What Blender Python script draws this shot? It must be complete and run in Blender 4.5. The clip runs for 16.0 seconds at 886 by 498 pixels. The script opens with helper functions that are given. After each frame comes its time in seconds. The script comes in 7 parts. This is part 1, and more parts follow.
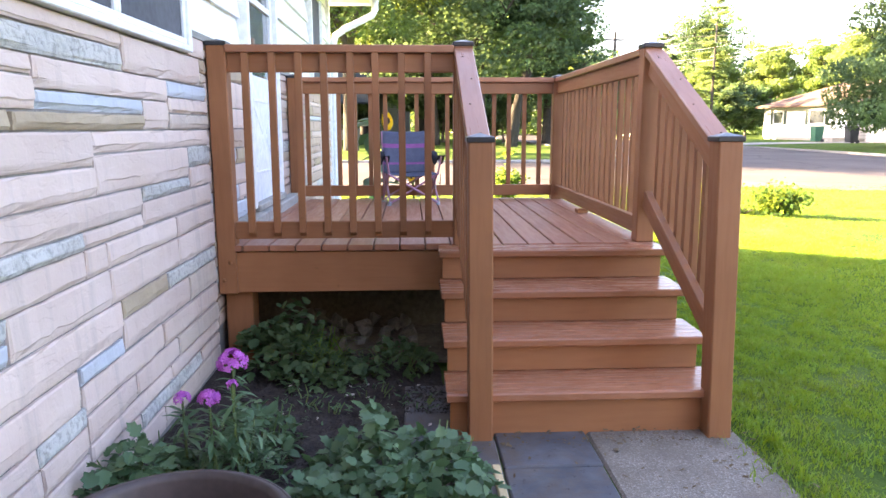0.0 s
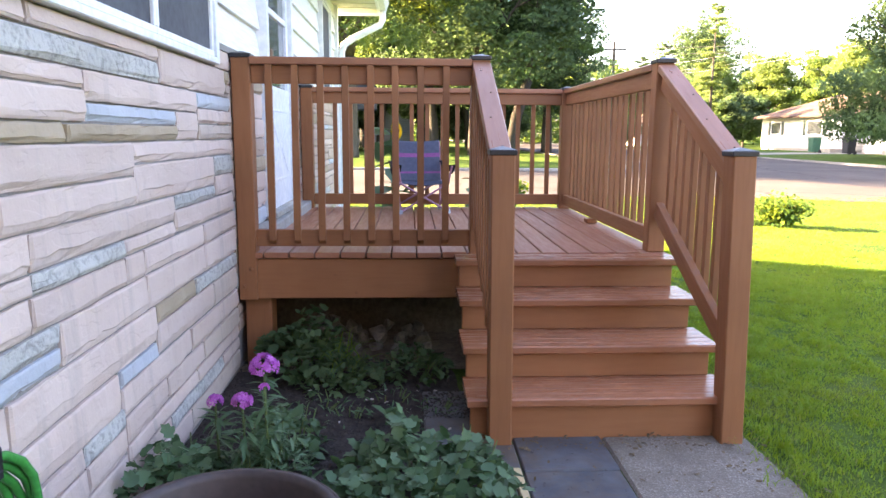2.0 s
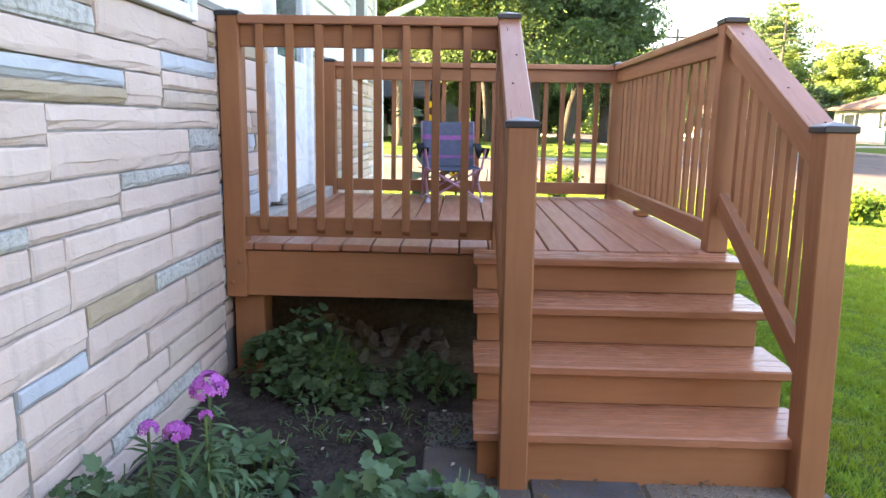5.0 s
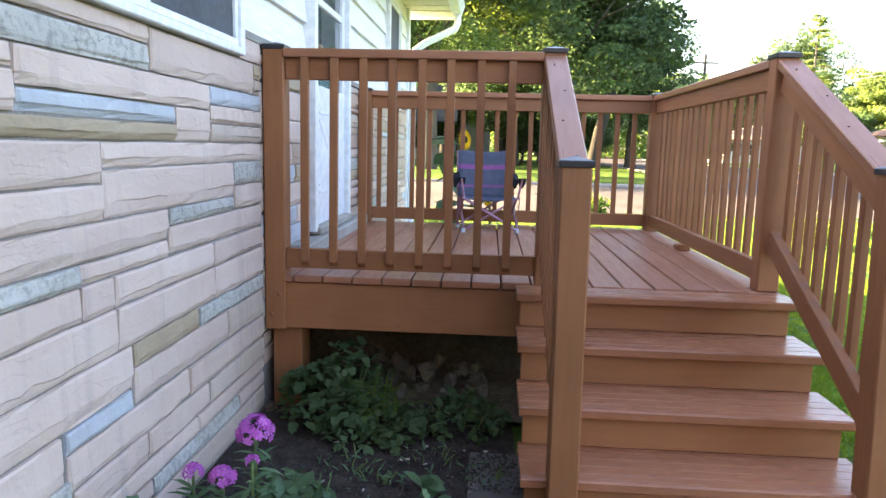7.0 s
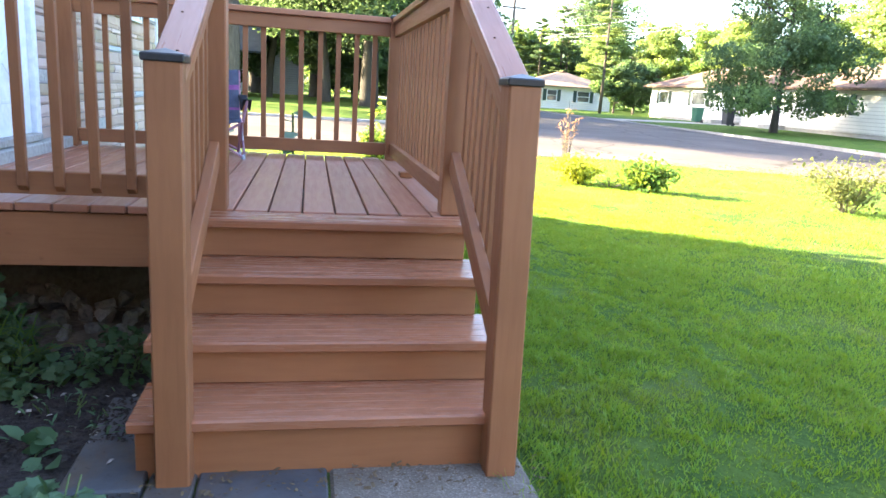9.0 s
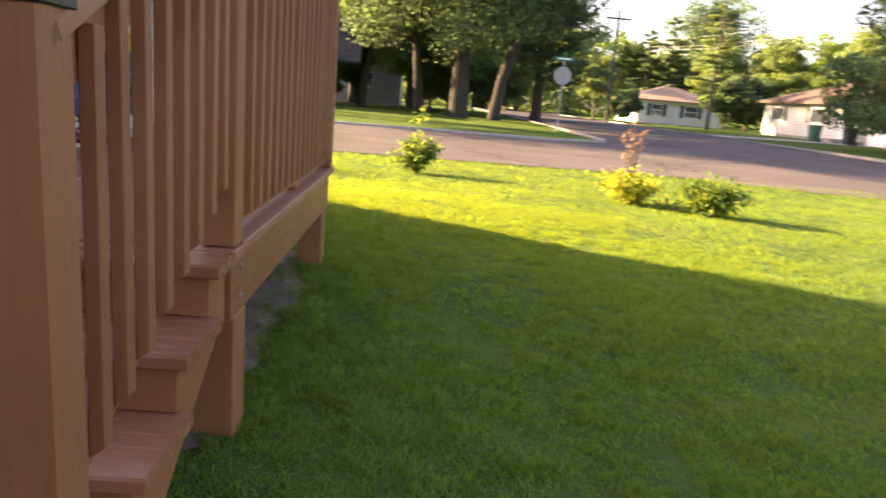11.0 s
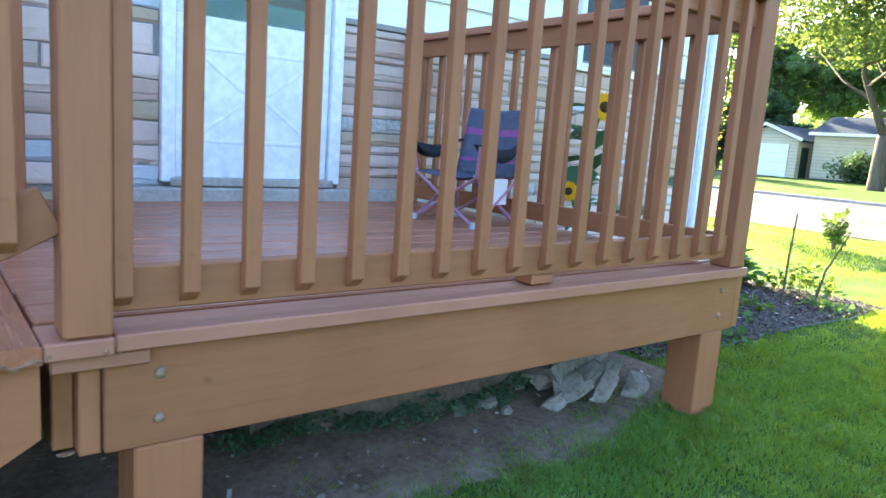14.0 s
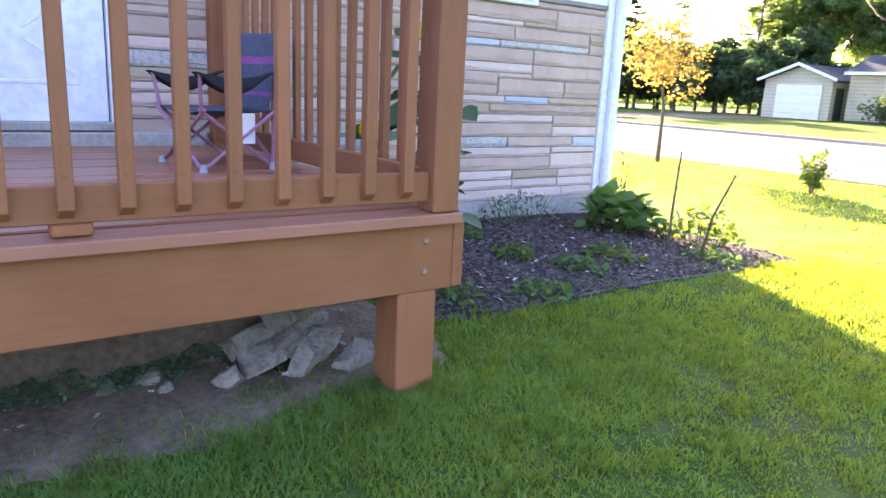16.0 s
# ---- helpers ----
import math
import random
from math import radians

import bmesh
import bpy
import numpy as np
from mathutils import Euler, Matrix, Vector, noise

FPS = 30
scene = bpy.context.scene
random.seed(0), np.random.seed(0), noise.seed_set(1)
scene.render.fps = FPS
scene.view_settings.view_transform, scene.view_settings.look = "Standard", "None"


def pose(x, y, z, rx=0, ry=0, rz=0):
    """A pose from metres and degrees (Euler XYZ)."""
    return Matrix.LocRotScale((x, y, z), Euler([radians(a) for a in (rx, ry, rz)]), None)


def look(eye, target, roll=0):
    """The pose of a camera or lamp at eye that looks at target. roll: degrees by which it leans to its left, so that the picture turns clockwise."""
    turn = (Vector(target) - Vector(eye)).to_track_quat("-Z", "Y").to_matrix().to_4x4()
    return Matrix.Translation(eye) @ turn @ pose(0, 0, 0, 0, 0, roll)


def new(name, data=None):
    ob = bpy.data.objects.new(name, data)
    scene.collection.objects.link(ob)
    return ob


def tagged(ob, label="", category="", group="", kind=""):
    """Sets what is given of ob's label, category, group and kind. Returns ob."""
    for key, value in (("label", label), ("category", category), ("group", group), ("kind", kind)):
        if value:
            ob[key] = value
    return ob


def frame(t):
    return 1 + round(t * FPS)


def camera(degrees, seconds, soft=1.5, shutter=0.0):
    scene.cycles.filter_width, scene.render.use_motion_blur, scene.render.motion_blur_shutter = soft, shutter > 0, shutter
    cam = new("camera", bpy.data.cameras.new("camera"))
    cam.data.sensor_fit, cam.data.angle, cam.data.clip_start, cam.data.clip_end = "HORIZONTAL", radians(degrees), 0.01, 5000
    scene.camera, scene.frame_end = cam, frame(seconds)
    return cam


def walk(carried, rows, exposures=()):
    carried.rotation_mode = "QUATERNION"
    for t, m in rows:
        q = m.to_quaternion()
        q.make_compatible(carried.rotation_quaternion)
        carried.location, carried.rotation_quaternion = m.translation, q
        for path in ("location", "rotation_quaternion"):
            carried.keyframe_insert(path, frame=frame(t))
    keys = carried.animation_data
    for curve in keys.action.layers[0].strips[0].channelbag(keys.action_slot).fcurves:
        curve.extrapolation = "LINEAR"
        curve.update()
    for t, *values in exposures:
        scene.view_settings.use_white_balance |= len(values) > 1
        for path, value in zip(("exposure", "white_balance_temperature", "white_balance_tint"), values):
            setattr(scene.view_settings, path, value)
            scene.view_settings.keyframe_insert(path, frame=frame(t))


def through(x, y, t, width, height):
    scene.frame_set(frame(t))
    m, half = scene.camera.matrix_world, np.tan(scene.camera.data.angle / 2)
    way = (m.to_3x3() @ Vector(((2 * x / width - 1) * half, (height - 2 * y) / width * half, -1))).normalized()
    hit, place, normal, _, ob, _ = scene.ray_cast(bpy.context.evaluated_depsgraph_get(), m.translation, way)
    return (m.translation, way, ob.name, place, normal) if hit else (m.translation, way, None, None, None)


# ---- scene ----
cam = camera(64.9, 16.0, 1.5, 0.14)
PATH = [
    (0, (0.987, -3.442, 1.211), (1.076, -1.474, 0.867), -0.1),
    (0.5, (0.914, -3.496, 1.24), (1.064, -1.524, 0.939), 0.1),
    (1, (0.864, -3.519, 1.234), (1.007, -1.551, 0.908), 0.1),
    (1.5, (0.862, -3.518, 1.233), (0.979, -1.548, 0.908), -0.0),
    (2, (0.887, -3.514, 1.231), (0.984, -1.542, 0.907), 0.4),
    (2.5, (0.907, -3.485, 1.226), (0.961, -1.514, 0.895), 1.1),
    (3, (0.964, -3.443, 1.217), (1.002, -1.471, 0.886), 0.7),
    (3.5, (0.989, -3.407, 1.216), (1.003, -1.442, 0.845), -0.1),
    (3.7, (0.98, -3.368, 1.21), (1.012, -1.407, 0.82), -0.1),
    (5.8, (1.112, -2.877, 1.155), (1.014, -0.908, 0.818), 1.5),
    (6, (1.107, -2.899, 1.183), (1.064, -0.933, 0.817), 2.0),
    (6.5, (1.015, -2.903, 1.196), (0.887, -0.925, 0.932), 0.7),
    (7, (0.988, -2.945, 1.209), (0.863, -0.97, 0.917), 1.4),
    (7.5, (0.994, -2.951, 1.173), (0.952, -0.976, 0.863), 0.7),
    (8, (1.088, -2.913, 1.156), (1.089, -0.944, 0.803), 0.6),
    (8.5, (1.356, -2.865, 1.155), (1.6, -0.927, 0.725), 3.1),
    (8.7, (1.451, -2.824, 1.146), (1.828, -0.91, 0.705), 4.0),
    (10.8, (2.585, -1.998, 1.07), (2.98, -0.075, 0.687), 3.2),
    (11, (2.699, -1.856, 1.079), (2.796, 0.096, 0.656), 4.6),
    (11.5, (2.9, -1.648, 1.033), (2.53, 0.288, 0.697), 3.0),
    (12, (3.064, -1.368, 1.054), (2.462, 0.494, 0.639), 4.9),
    (12.5, (3.278, -1.099, 1.021), (2.282, 0.603, 0.686), 5.6),
    (13, (3.336, -0.768, 1.05), (2.082, 0.769, 0.804), 6.9),
    (13.5, (3.443, -0.468, 1.058), (1.92, 0.805, 0.814), 2.7),
    (14, (3.539, -0.172, 1.025), (1.98, 1.04, 0.711), 4.0),
    (14.5, (3.539, 0.178, 1.006), (2.19, 1.612, 0.658), 2.7),
    (15, (3.692, 0.496, 0.997), (2.372, 1.942, 0.587), 2.3),
    (15.5, (3.815, 0.751, 0.977), (2.385, 2.073, 0.523), 1.5),
    (16, (3.872, 1.057, 0.994), (2.277, 2.176, 0.541), 2.7),
]
EXPOSURES = [(0, 4.25, 6900, 28), (0.8, 4.1, 6900, 28), (3.5, 4.05, 6900, 28), (5.8, 4.25, 7200, 20), (6.5, 3.95, 6900, 20), (8.0, 4.05, 6500, 17), (8.7, 4.25, 5900, 16), (10.8, 2.93, 7300, 34), (11.05, 2.91, 7300, 34), (11.5, 3.2, 7200, 34), (12.5, 3.65, 6400, 36), (13.5, 3.8, 6000, 24), (14.0, 3.85, 5500, 12), (14.5, 3.7, 5400, 10), (15.0, 3.35, 5900, 18), (15.5, 3.45, 6000, 28), (16, 3.8, 6000, 36)]
SKY_STRENGTH, SUN_STRENGTH = 0.088, 5.0
walk(cam, [(t, look(eye, target, roll)) for t, eye, target, roll in PATH], EXPOSURES)

# world and sun: a low sun behind the house, shining over the lawn
SUN_FROM = Vector((-0.893, 0.450, 0.36)).normalized()
world = bpy.data.worlds.new("sky")
scene.world = world
world.use_nodes = True
wn = world.node_tree.nodes
sky = wn.new("ShaderNodeTexSky")
sky.sky_type, sky.sun_disc = "NISHITA", False
sky.sun_elevation = math.asin(SUN_FROM.z)
sky.sun_rotation = math.atan2(SUN_FROM.x, SUN_FROM.y)
sky.air_density, sky.dust_density, sky.ozone_density = 1.0, 2.5, 1.0
world.node_tree.links.new(sky.outputs[0], wn["Background"].inputs[0])
wn["Background"].inputs[1].default_value = SKY_STRENGTH
sun = new("sun", bpy.data.lights.new("sun", "SUN"))
sun.data.energy, sun.data.angle, sun.data.color = SUN_STRENGTH, radians(0.6), (1.0, 0.82, 0.47)
sun.matrix_world = look(SUN_FROM * 50, (0, 0, 0))

# ---- materials ----


class Mat:
    """A small node-tree builder round a Principled shader."""

    def __init__(self, name):
        self.m = bpy.data.materials.new(name)
        self.m.use_nodes = True
        self.t = self.m.node_tree
        self.p = self.t.nodes["Principled BSDF"]
        self.out = self.t.nodes["Material Output"]
        self.co = None

    def node(self, kind, **inputs):
        n = self.t.nodes.new(kind)
        for key, v in inputs.items():
            self.put(n, key, v)
        return n

    def put(self, n, key, v):
        sock = n.inputs[key.replace("_", " ")] if not key.startswith("i") or not key[1:].isdigit() else n.inputs[int(key[1:])]
        if hasattr(v, "is_output") or isinstance(v, bpy.types.NodeSocket):
            self.t.links.new(v, sock)
        else:
            sock.default_value = v

    def coord(self, stretch=(1, 1, 1), which="Object"):
        tc = self.t.nodes.new("ShaderNodeTexCoord")
        mp = self.t.nodes.new("ShaderNodeMapping")
        self.t.links.new(tc.outputs[which], mp.inputs[0])
        mp.inputs["Scale"].default_value = stretch
        return mp.outputs[0]

    def world_coord(self, stretch=(1, 1, 1)):
        g = self.t.nodes.new("ShaderNodeNewGeometry")
        mp = self.t.nodes.new("ShaderNodeMapping")
        self.t.links.new(g.outputs["Position"], mp.inputs[0])
        mp.inputs["Scale"].default_value = stretch
        return mp.outputs[0]

    def noise(self, co, scale, detail=4.0, rough=0.55, distort=0.0):
        n = self.node("ShaderNodeTexNoise", Vector=co, Scale=scale, Detail=detail, Roughness=rough, Distortion=distort)
        return n.outputs["Fac"]

    def ramp(self, fac, *stops):
        r = self.t.nodes.new("ShaderNodeValToRGB")
        while len(r.color_ramp.elements) < len(stops):
            r.color_ramp.elements.new(0.5)
        for e, (at, c) in zip(r.color_ramp.elements, stops):
            e.position = at
            e.color = (c, c, c, 1) if isinstance(c, (int, float)) else (*c, 1)
        self.t.links.new(fac, r.inputs[0])
        return r.outputs[0]

    def mix(self, fac, a, b, blend="MIX"):
        n = self.t.nodes.new("ShaderNodeMix")
        n.data_type, n.blend_type = "RGBA", blend
        for key, v in ((0, fac), (6, a), (7, b)):
            if isinstance(v, bpy.types.NodeSocket):
                self.t.links.new(v, n.inputs[key])
            else:
                n.inputs[key].default_value = v if key == 0 or len(v) == 4 else (*v, 1)
        return n.outputs[2]

    def random(self):
        return self.t.nodes.new("ShaderNodeObjectInfo").outputs["Random"]

    def island(self):
        return self.t.nodes.new("ShaderNodeNewGeometry").outputs["Random Per Island"]

    def bump(self, height, strength=0.3, distance=0.01):
        b = self.node("ShaderNodeBump", Height=height, Strength=strength, Distance=distance)
        self.t.links.new(b.outputs[0], self.p.inputs["Normal"])
        return self

    def set(self, color=None, rough=None, metal=None, spec=None):
        for key, v in (("Base Color", color), ("Roughness", rough), ("Metallic", metal), ("Specular IOR Level", spec)):
            if v is None:
                continue
            if isinstance(v, bpy.types.NodeSocket):
                self.t.links.new(v, self.p.inputs[key])
            else:
                self.p.inputs[key].default_value = (*v, 1) if key == "Base Color" and len(v) == 3 else v
        return self


def two_tone(name, a, b, scale, rough=0.6, bump=0.2, dist=0.004, stretch=(1, 1, 1), fine=None, vary=0.0, metal=0.0, world=False, spec=None):
    """A surface of two close colours mixed by noise at two scales, with relief."""
    k = Mat(name)
    co = k.world_coord(stretch) if world else k.coord(stretch)
    big, small = k.noise(co, scale), k.noise(co, fine or scale * 9, 3)
    c = k.mix(k.ramp(big, (0.3, 0.0), (0.7, 1.0)), a, b)
    c = k.mix(0.3, c, k.mix(k.ramp(small, (0.35, 0.0), (0.65, 1.0)), [v * 0.7 for v in a], [min(1, v * 1.25) for v in b]))
    if vary:
        c = k.mix(vary, c, k.ramp(k.random(), (0.0, [v * 0.55 for v in a]), (1.0, [min(1, v * 1.4) for v in b])))
    k.set(c, rough, metal, 0.08 if spec is None and rough >= 0.8 else spec)
    if bump:
        k.bump(small, bump, dist)
    return k.m


def wood_stain(name, a, b, along, rough, groove=0.25):
    """Solid brown stain over softwood: grain along one axis, rubbed patches and dark knots."""
    k = Mat(name)
    st = [26, 26, 26]
    st[along] = 2.2
    grain = k.noise(k.coord(st), 2.0, 5, 0.6, 0.4)
    co = k.coord()
    patch = k.noise(co, 2.4, 4)
    c = k.mix(k.ramp(patch, (0.3, 0.0), (0.72, 1.0)), a, b)
    c = k.mix(k.ramp(grain, (0.30, 0.22), (0.55, 0.0)), c, [v * 0.55 for v in a])
    c = k.mix(k.ramp(k.noise(co, 14.0, 1, 0.4), (0.16, 0.8), (0.24, 0.0)), c, [v * 0.25 for v in a])
    c = k.mix(0.20, c, k.ramp(k.random(), (0.0, [v * 0.65 for v in a]), (1.0, [min(1, v * 1.3) for v in b])))
    k.set(c, k.ramp(grain, (0.3, rough + 0.15), (0.7, rough)), spec=0.4)
    k.bump(grain, groove, 0.003)
    return k.m


STAIN_X = wood_stain("brown_stain_x", (0.245, 0.094, 0.037), (0.335, 0.137, 0.058), 0, 0.45)
STAIN_Y = wood_stain("brown_stain_y", (0.245, 0.094, 0.037), (0.335, 0.137, 0.058), 1, 0.45)
STAIN_Z = wood_stain("brown_stain_z", (0.245, 0.094, 0.037), (0.335, 0.137, 0.058), 2, 0.5)
STAIN_RAIL_X = wood_stain("rail_stain_x", (0.29, 0.118, 0.060), (0.38, 0.165, 0.092), 0, 0.26, 0.12)
STAIN_RAIL_Y = wood_stain("rail_stain_y", (0.29, 0.118, 0.060), (0.38, 0.165, 0.092), 1, 0.26, 0.12)
STAIN_FLOOR = wood_stain("floor_stain", (0.295, 0.115, 0.062), (0.38, 0.160, 0.093), 1, 0.28, 0.08)
STAIN_EDGE = wood_stain("edge_stain", (0.275, 0.116, 0.066), (0.36, 0.160, 0.097), 1, 0.48, 0.2)
STAIN_TREAD = wood_stain("tread_stain", (0.30, 0.117, 0.058), (0.38, 0.157, 0.083), 0, 0.19, 0.06)
PLUG = two_tone("rusty_screw", (0.05, 0.028, 0.02), (0.09, 0.05, 0.035), 60, 0.6, 0.1)
CAP_BLACK = two_tone("cap_black", (0.012, 0.012, 0.014), (0.03, 0.03, 0.034), 8, 0.35, 0.1)
BOLT_STEEL = two_tone("galvanised_bolt", (0.20, 0.125, 0.078), (0.29, 0.195, 0.132), 40, 0.6, 0.1)


def stone_mat(name, a, b, rough_face):
    """Quarried stone: smooth split faces with shallow flaked ledges, or a pitted rough face."""
    k = Mat(name)
    co = k.world_coord()
    wide = k.noise(k.world_coord((1, 1, 1.7)), 3.0, 3, 0.5)
    fine = k.noise(co, 42 if rough_face else 55, 4, 0.62)
    c = k.mix(k.ramp(wide, (0.3, 0.0), (0.7, 1.0)), a, b)
    c = k.mix(0.22, c, k.ramp(k.random(), (0.0, [v * 0.74 for v in a]), (1.0, [min(1, v * 1.2) for v in b])))
    flake = k.noise(k.world_coord((1, 1, 2.4)), 5.5, 3, 0.5, 0.3)
    if rough_face:
        c = k.mix(k.ramp(fine, (0.36, 0.55), (0.52, 0.0)), c, [v * 0.5 for v in a])
    else:
        c = k.mix(k.ramp(k.noise(co, 26, 5, 0.7, 0.6), (0.63, 0.0), (0.70, 0.35)), c, [v * 0.70 for v in a])
    streak = k.noise(k.world_coord((7, 7, 0.5)), 1.6, 4, 0.6)
    c = k.mix(k.ramp(streak, (0.58, 0.0), (0.74, 0.32)), c, (0.25, 0.23, 0.215))
    k.set(c, 0.85, spec=0.25)
    ledge = k.ramp(flake, (0.40, 0.0), (0.43, 0.35), (0.55, 0.45), (0.58, 0.8), (0.66, 0.85), (0.69, 1.0))
    k.bump(k.mix(0.55 if rough_face else 0.42, ledge, fine), 0.8 if rough_face else 0.6, 0.012 if rough_face else 0.006)
    return k.m


STONES = {
    "p": stone_mat("pink_sandstone", (0.56, 0.432, 0.370), (0.655, 0.530, 0.465), False),
    "q": stone_mat("buff_sandstone", (0.49, 0.395, 0.33), (0.58, 0.485, 0.41), False),
    "g": stone_mat("rough_grey_stone", (0.41, 0.40, 0.37), (0.55, 0.54, 0.505), True),
    "b": stone_mat("blue_grey_stone", (0.425, 0.455, 0.495), (0.51, 0.54, 0.58), False),
    "r": stone_mat("warm_sandstone", (0.43, 0.315, 0.25), (0.54, 0.415, 0.34), False),
    "t": stone_mat("tan_stone", (0.38, 0.298, 0.205), (0.465, 0.375, 0.27), False),
}
MORTAR = two_tone("grey_mortar", (0.215, 0.197, 0.183), (0.31, 0.288, 0.27), 14, 0.95, 0.5, world=True)
CONCRETE = two_tone("weathered_concrete", (0.30, 0.285, 0.26), (0.43, 0.41, 0.375), 3, 0.9, 0.45, 0.006, fine=45, world=True)


def walk_mat():
    """Old exposed-aggregate concrete: pebbles of many greys, with dirt drifts."""
    k = Mat("pebbled_concrete")
    co = k.world_coord()
    v = k.node("ShaderNodeTexVoronoi", Vector=co, Scale=165.0)
    c = k.ramp(v.outputs["Color"], (0.15, (0.165, 0.138, 0.112)), (0.5, (0.235, 0.200, 0.165)), (0.9, (0.35, 0.305, 0.255)))
    c = k.mix(k.ramp(v.outputs["Distance"], (0.35, 0.0), (0.7, 0.7)), c, (0.17, 0.15, 0.125))
    c = k.mix(k.ramp(k.noise(co, 3.5, 6, 0.65), (0.42, 0.0), (0.62, 0.7)), c, (0.145, 0.115, 0.088))
    k.set(c, 0.92, spec=0.2)
    k.bump(v.outputs["Distance"], 0.5, 0.004)
    return k.m


WALK = walk_mat()


def slate_mat():
    k = Mat("slate_paver")
    co = k.world_coord()
    c = k.mix(k.ramp(k.noise(co, 6, 5, 0.65), (0.3, 0.0), (0.7, 1.0)), (0.060, 0.063, 0.073), (0.120, 0.122, 0.134))
    c = k.mix(0.25, c, k.ramp(k.random(), (0.0, (0.05, 0.053, 0.062)), (1.0, (0.20, 0.20, 0.21))))
    c = k.mix(k.ramp(k.noise(co, 4.3, 6, 0.7, 0.8), (0.44, 0.0), (0.62, 0.85)), c, (0.105, 0.078, 0.058))
    c = k.mix(k.ramp(k.noise(co, 38, 3, 0.6), (0.64, 0.0), (0.70, 0.7)), c, (0.035, 0.028, 0.022))
    k.set(c, k.ramp(k.noise(co, 9, 3), (0.3, 0.45), (0.7, 0.8)), spec=0.35)
    k.bump(k.noise(co, 45, 4), 0.4, 0.003)
    return k.m


SLATE = slate_mat()
SIDING = two_tone("white_siding", (0.74, 0.76, 0.74), (0.82, 0.83, 0.81), 1.3, 0.45, 0.08, 0.002, stretch=(1, 0.4, 8))
TRIM = two_tone("white_trim", (0.74, 0.78, 0.80), (0.84, 0.86, 0.87), 2.5, 0.35, 0.05)
DOOR_WHITE = two_tone("door_white", (0.72, 0.77, 0.84), (0.80, 0.84, 0.89), 2.0, 0.4, 0.05)
SOFFIT = two_tone("cream_soffit", (0.62, 0.585, 0.46), (0.70, 0.66, 0.53), 2.0, 0.5, 0.05)
# near-black: room shade put into the colour; also the sash seal and mailbox
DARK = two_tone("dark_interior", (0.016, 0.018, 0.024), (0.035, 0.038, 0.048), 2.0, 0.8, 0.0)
TEAL = two_tone("teal_paint", (0.015, 0.16, 0.12), (0.025, 0.22, 0.165), 4.0, 0.5, 0.05)
SOIL = two_tone("dusty_soil", (0.105, 0.075, 0.052), (0.235, 0.180, 0.130), 6.5, 0.95, 0.45, 0.010, fine=40, world=True)
MULCH = two_tone("dark_mulch", (0.034, 0.028, 0.027), (0.085, 0.070, 0.064), 20, 0.95, 0.9, 0.02, fine=90, world=True)
ROCK = stone_mat("pale_fieldstone", (0.15, 0.135, 0.112), (0.33, 0.30, 0.252), True)


def asphalt_mat():
    """Old street asphalt: worn grey-brown, with tar-dark cracks and patches."""
    k = Mat("worn_asphalt")
    co = k.world_coord()
    c = k.mix(k.ramp(k.noise(co, 0.35, 4), (0.3, 0.0), (0.7, 1.0)), (0.076, 0.066, 0.061), (0.128, 0.110, 0.101))
    c = k.mix(k.ramp(k.noise(co, 30, 3), (0.35, 0.35), (0.65, 0.0)), c, (0.055, 0.048, 0.044))
    bent = k.node("ShaderNodeVectorMath", i0=co, i1=k.node("ShaderNodeTexNoise", Vector=co, Scale=0.9, Detail=4.0).outputs["Color"])
    v = k.node("ShaderNodeTexVoronoi", Vector=bent.outputs[0], Scale=0.22)
    v.feature = "DISTANCE_TO_EDGE"
    seam = k.ramp(v.outputs["Distance"], (0.004, 0.75), (0.012, 0.0))
    c = k.mix(seam, c, (0.035, 0.031, 0.029))
    k.set(c, 0.85, spec=0.08)
    k.bump(k.noise(co, 30, 3), 0.3, 0.006)
    return k.m


ASPHALT = asphalt_mat()
KERB = two_tone("kerb_concrete", (0.25, 0.225, 0.20), (0.36, 0.33, 0.295), 1.0, 0.9, 0.2, world=True)


def glass_mat(name, tint, rough=0.02):
    k = Mat(name)
    k.set(tint, rough, spec=0.8)
    k.p.inputs["Transmission Weight"].default_value = 0.9
    k.p.inputs["IOR"].default_value = 1.45
    return k.m


SCREEN = two_tone("insect_screen", (0.055, 0.06, 0.075), (0.085, 0.092, 0.11), 3, 0.6, 0.0, spec=0.25)
GLASS = glass_mat("window_glass", (0.75, 0.82, 0.85))


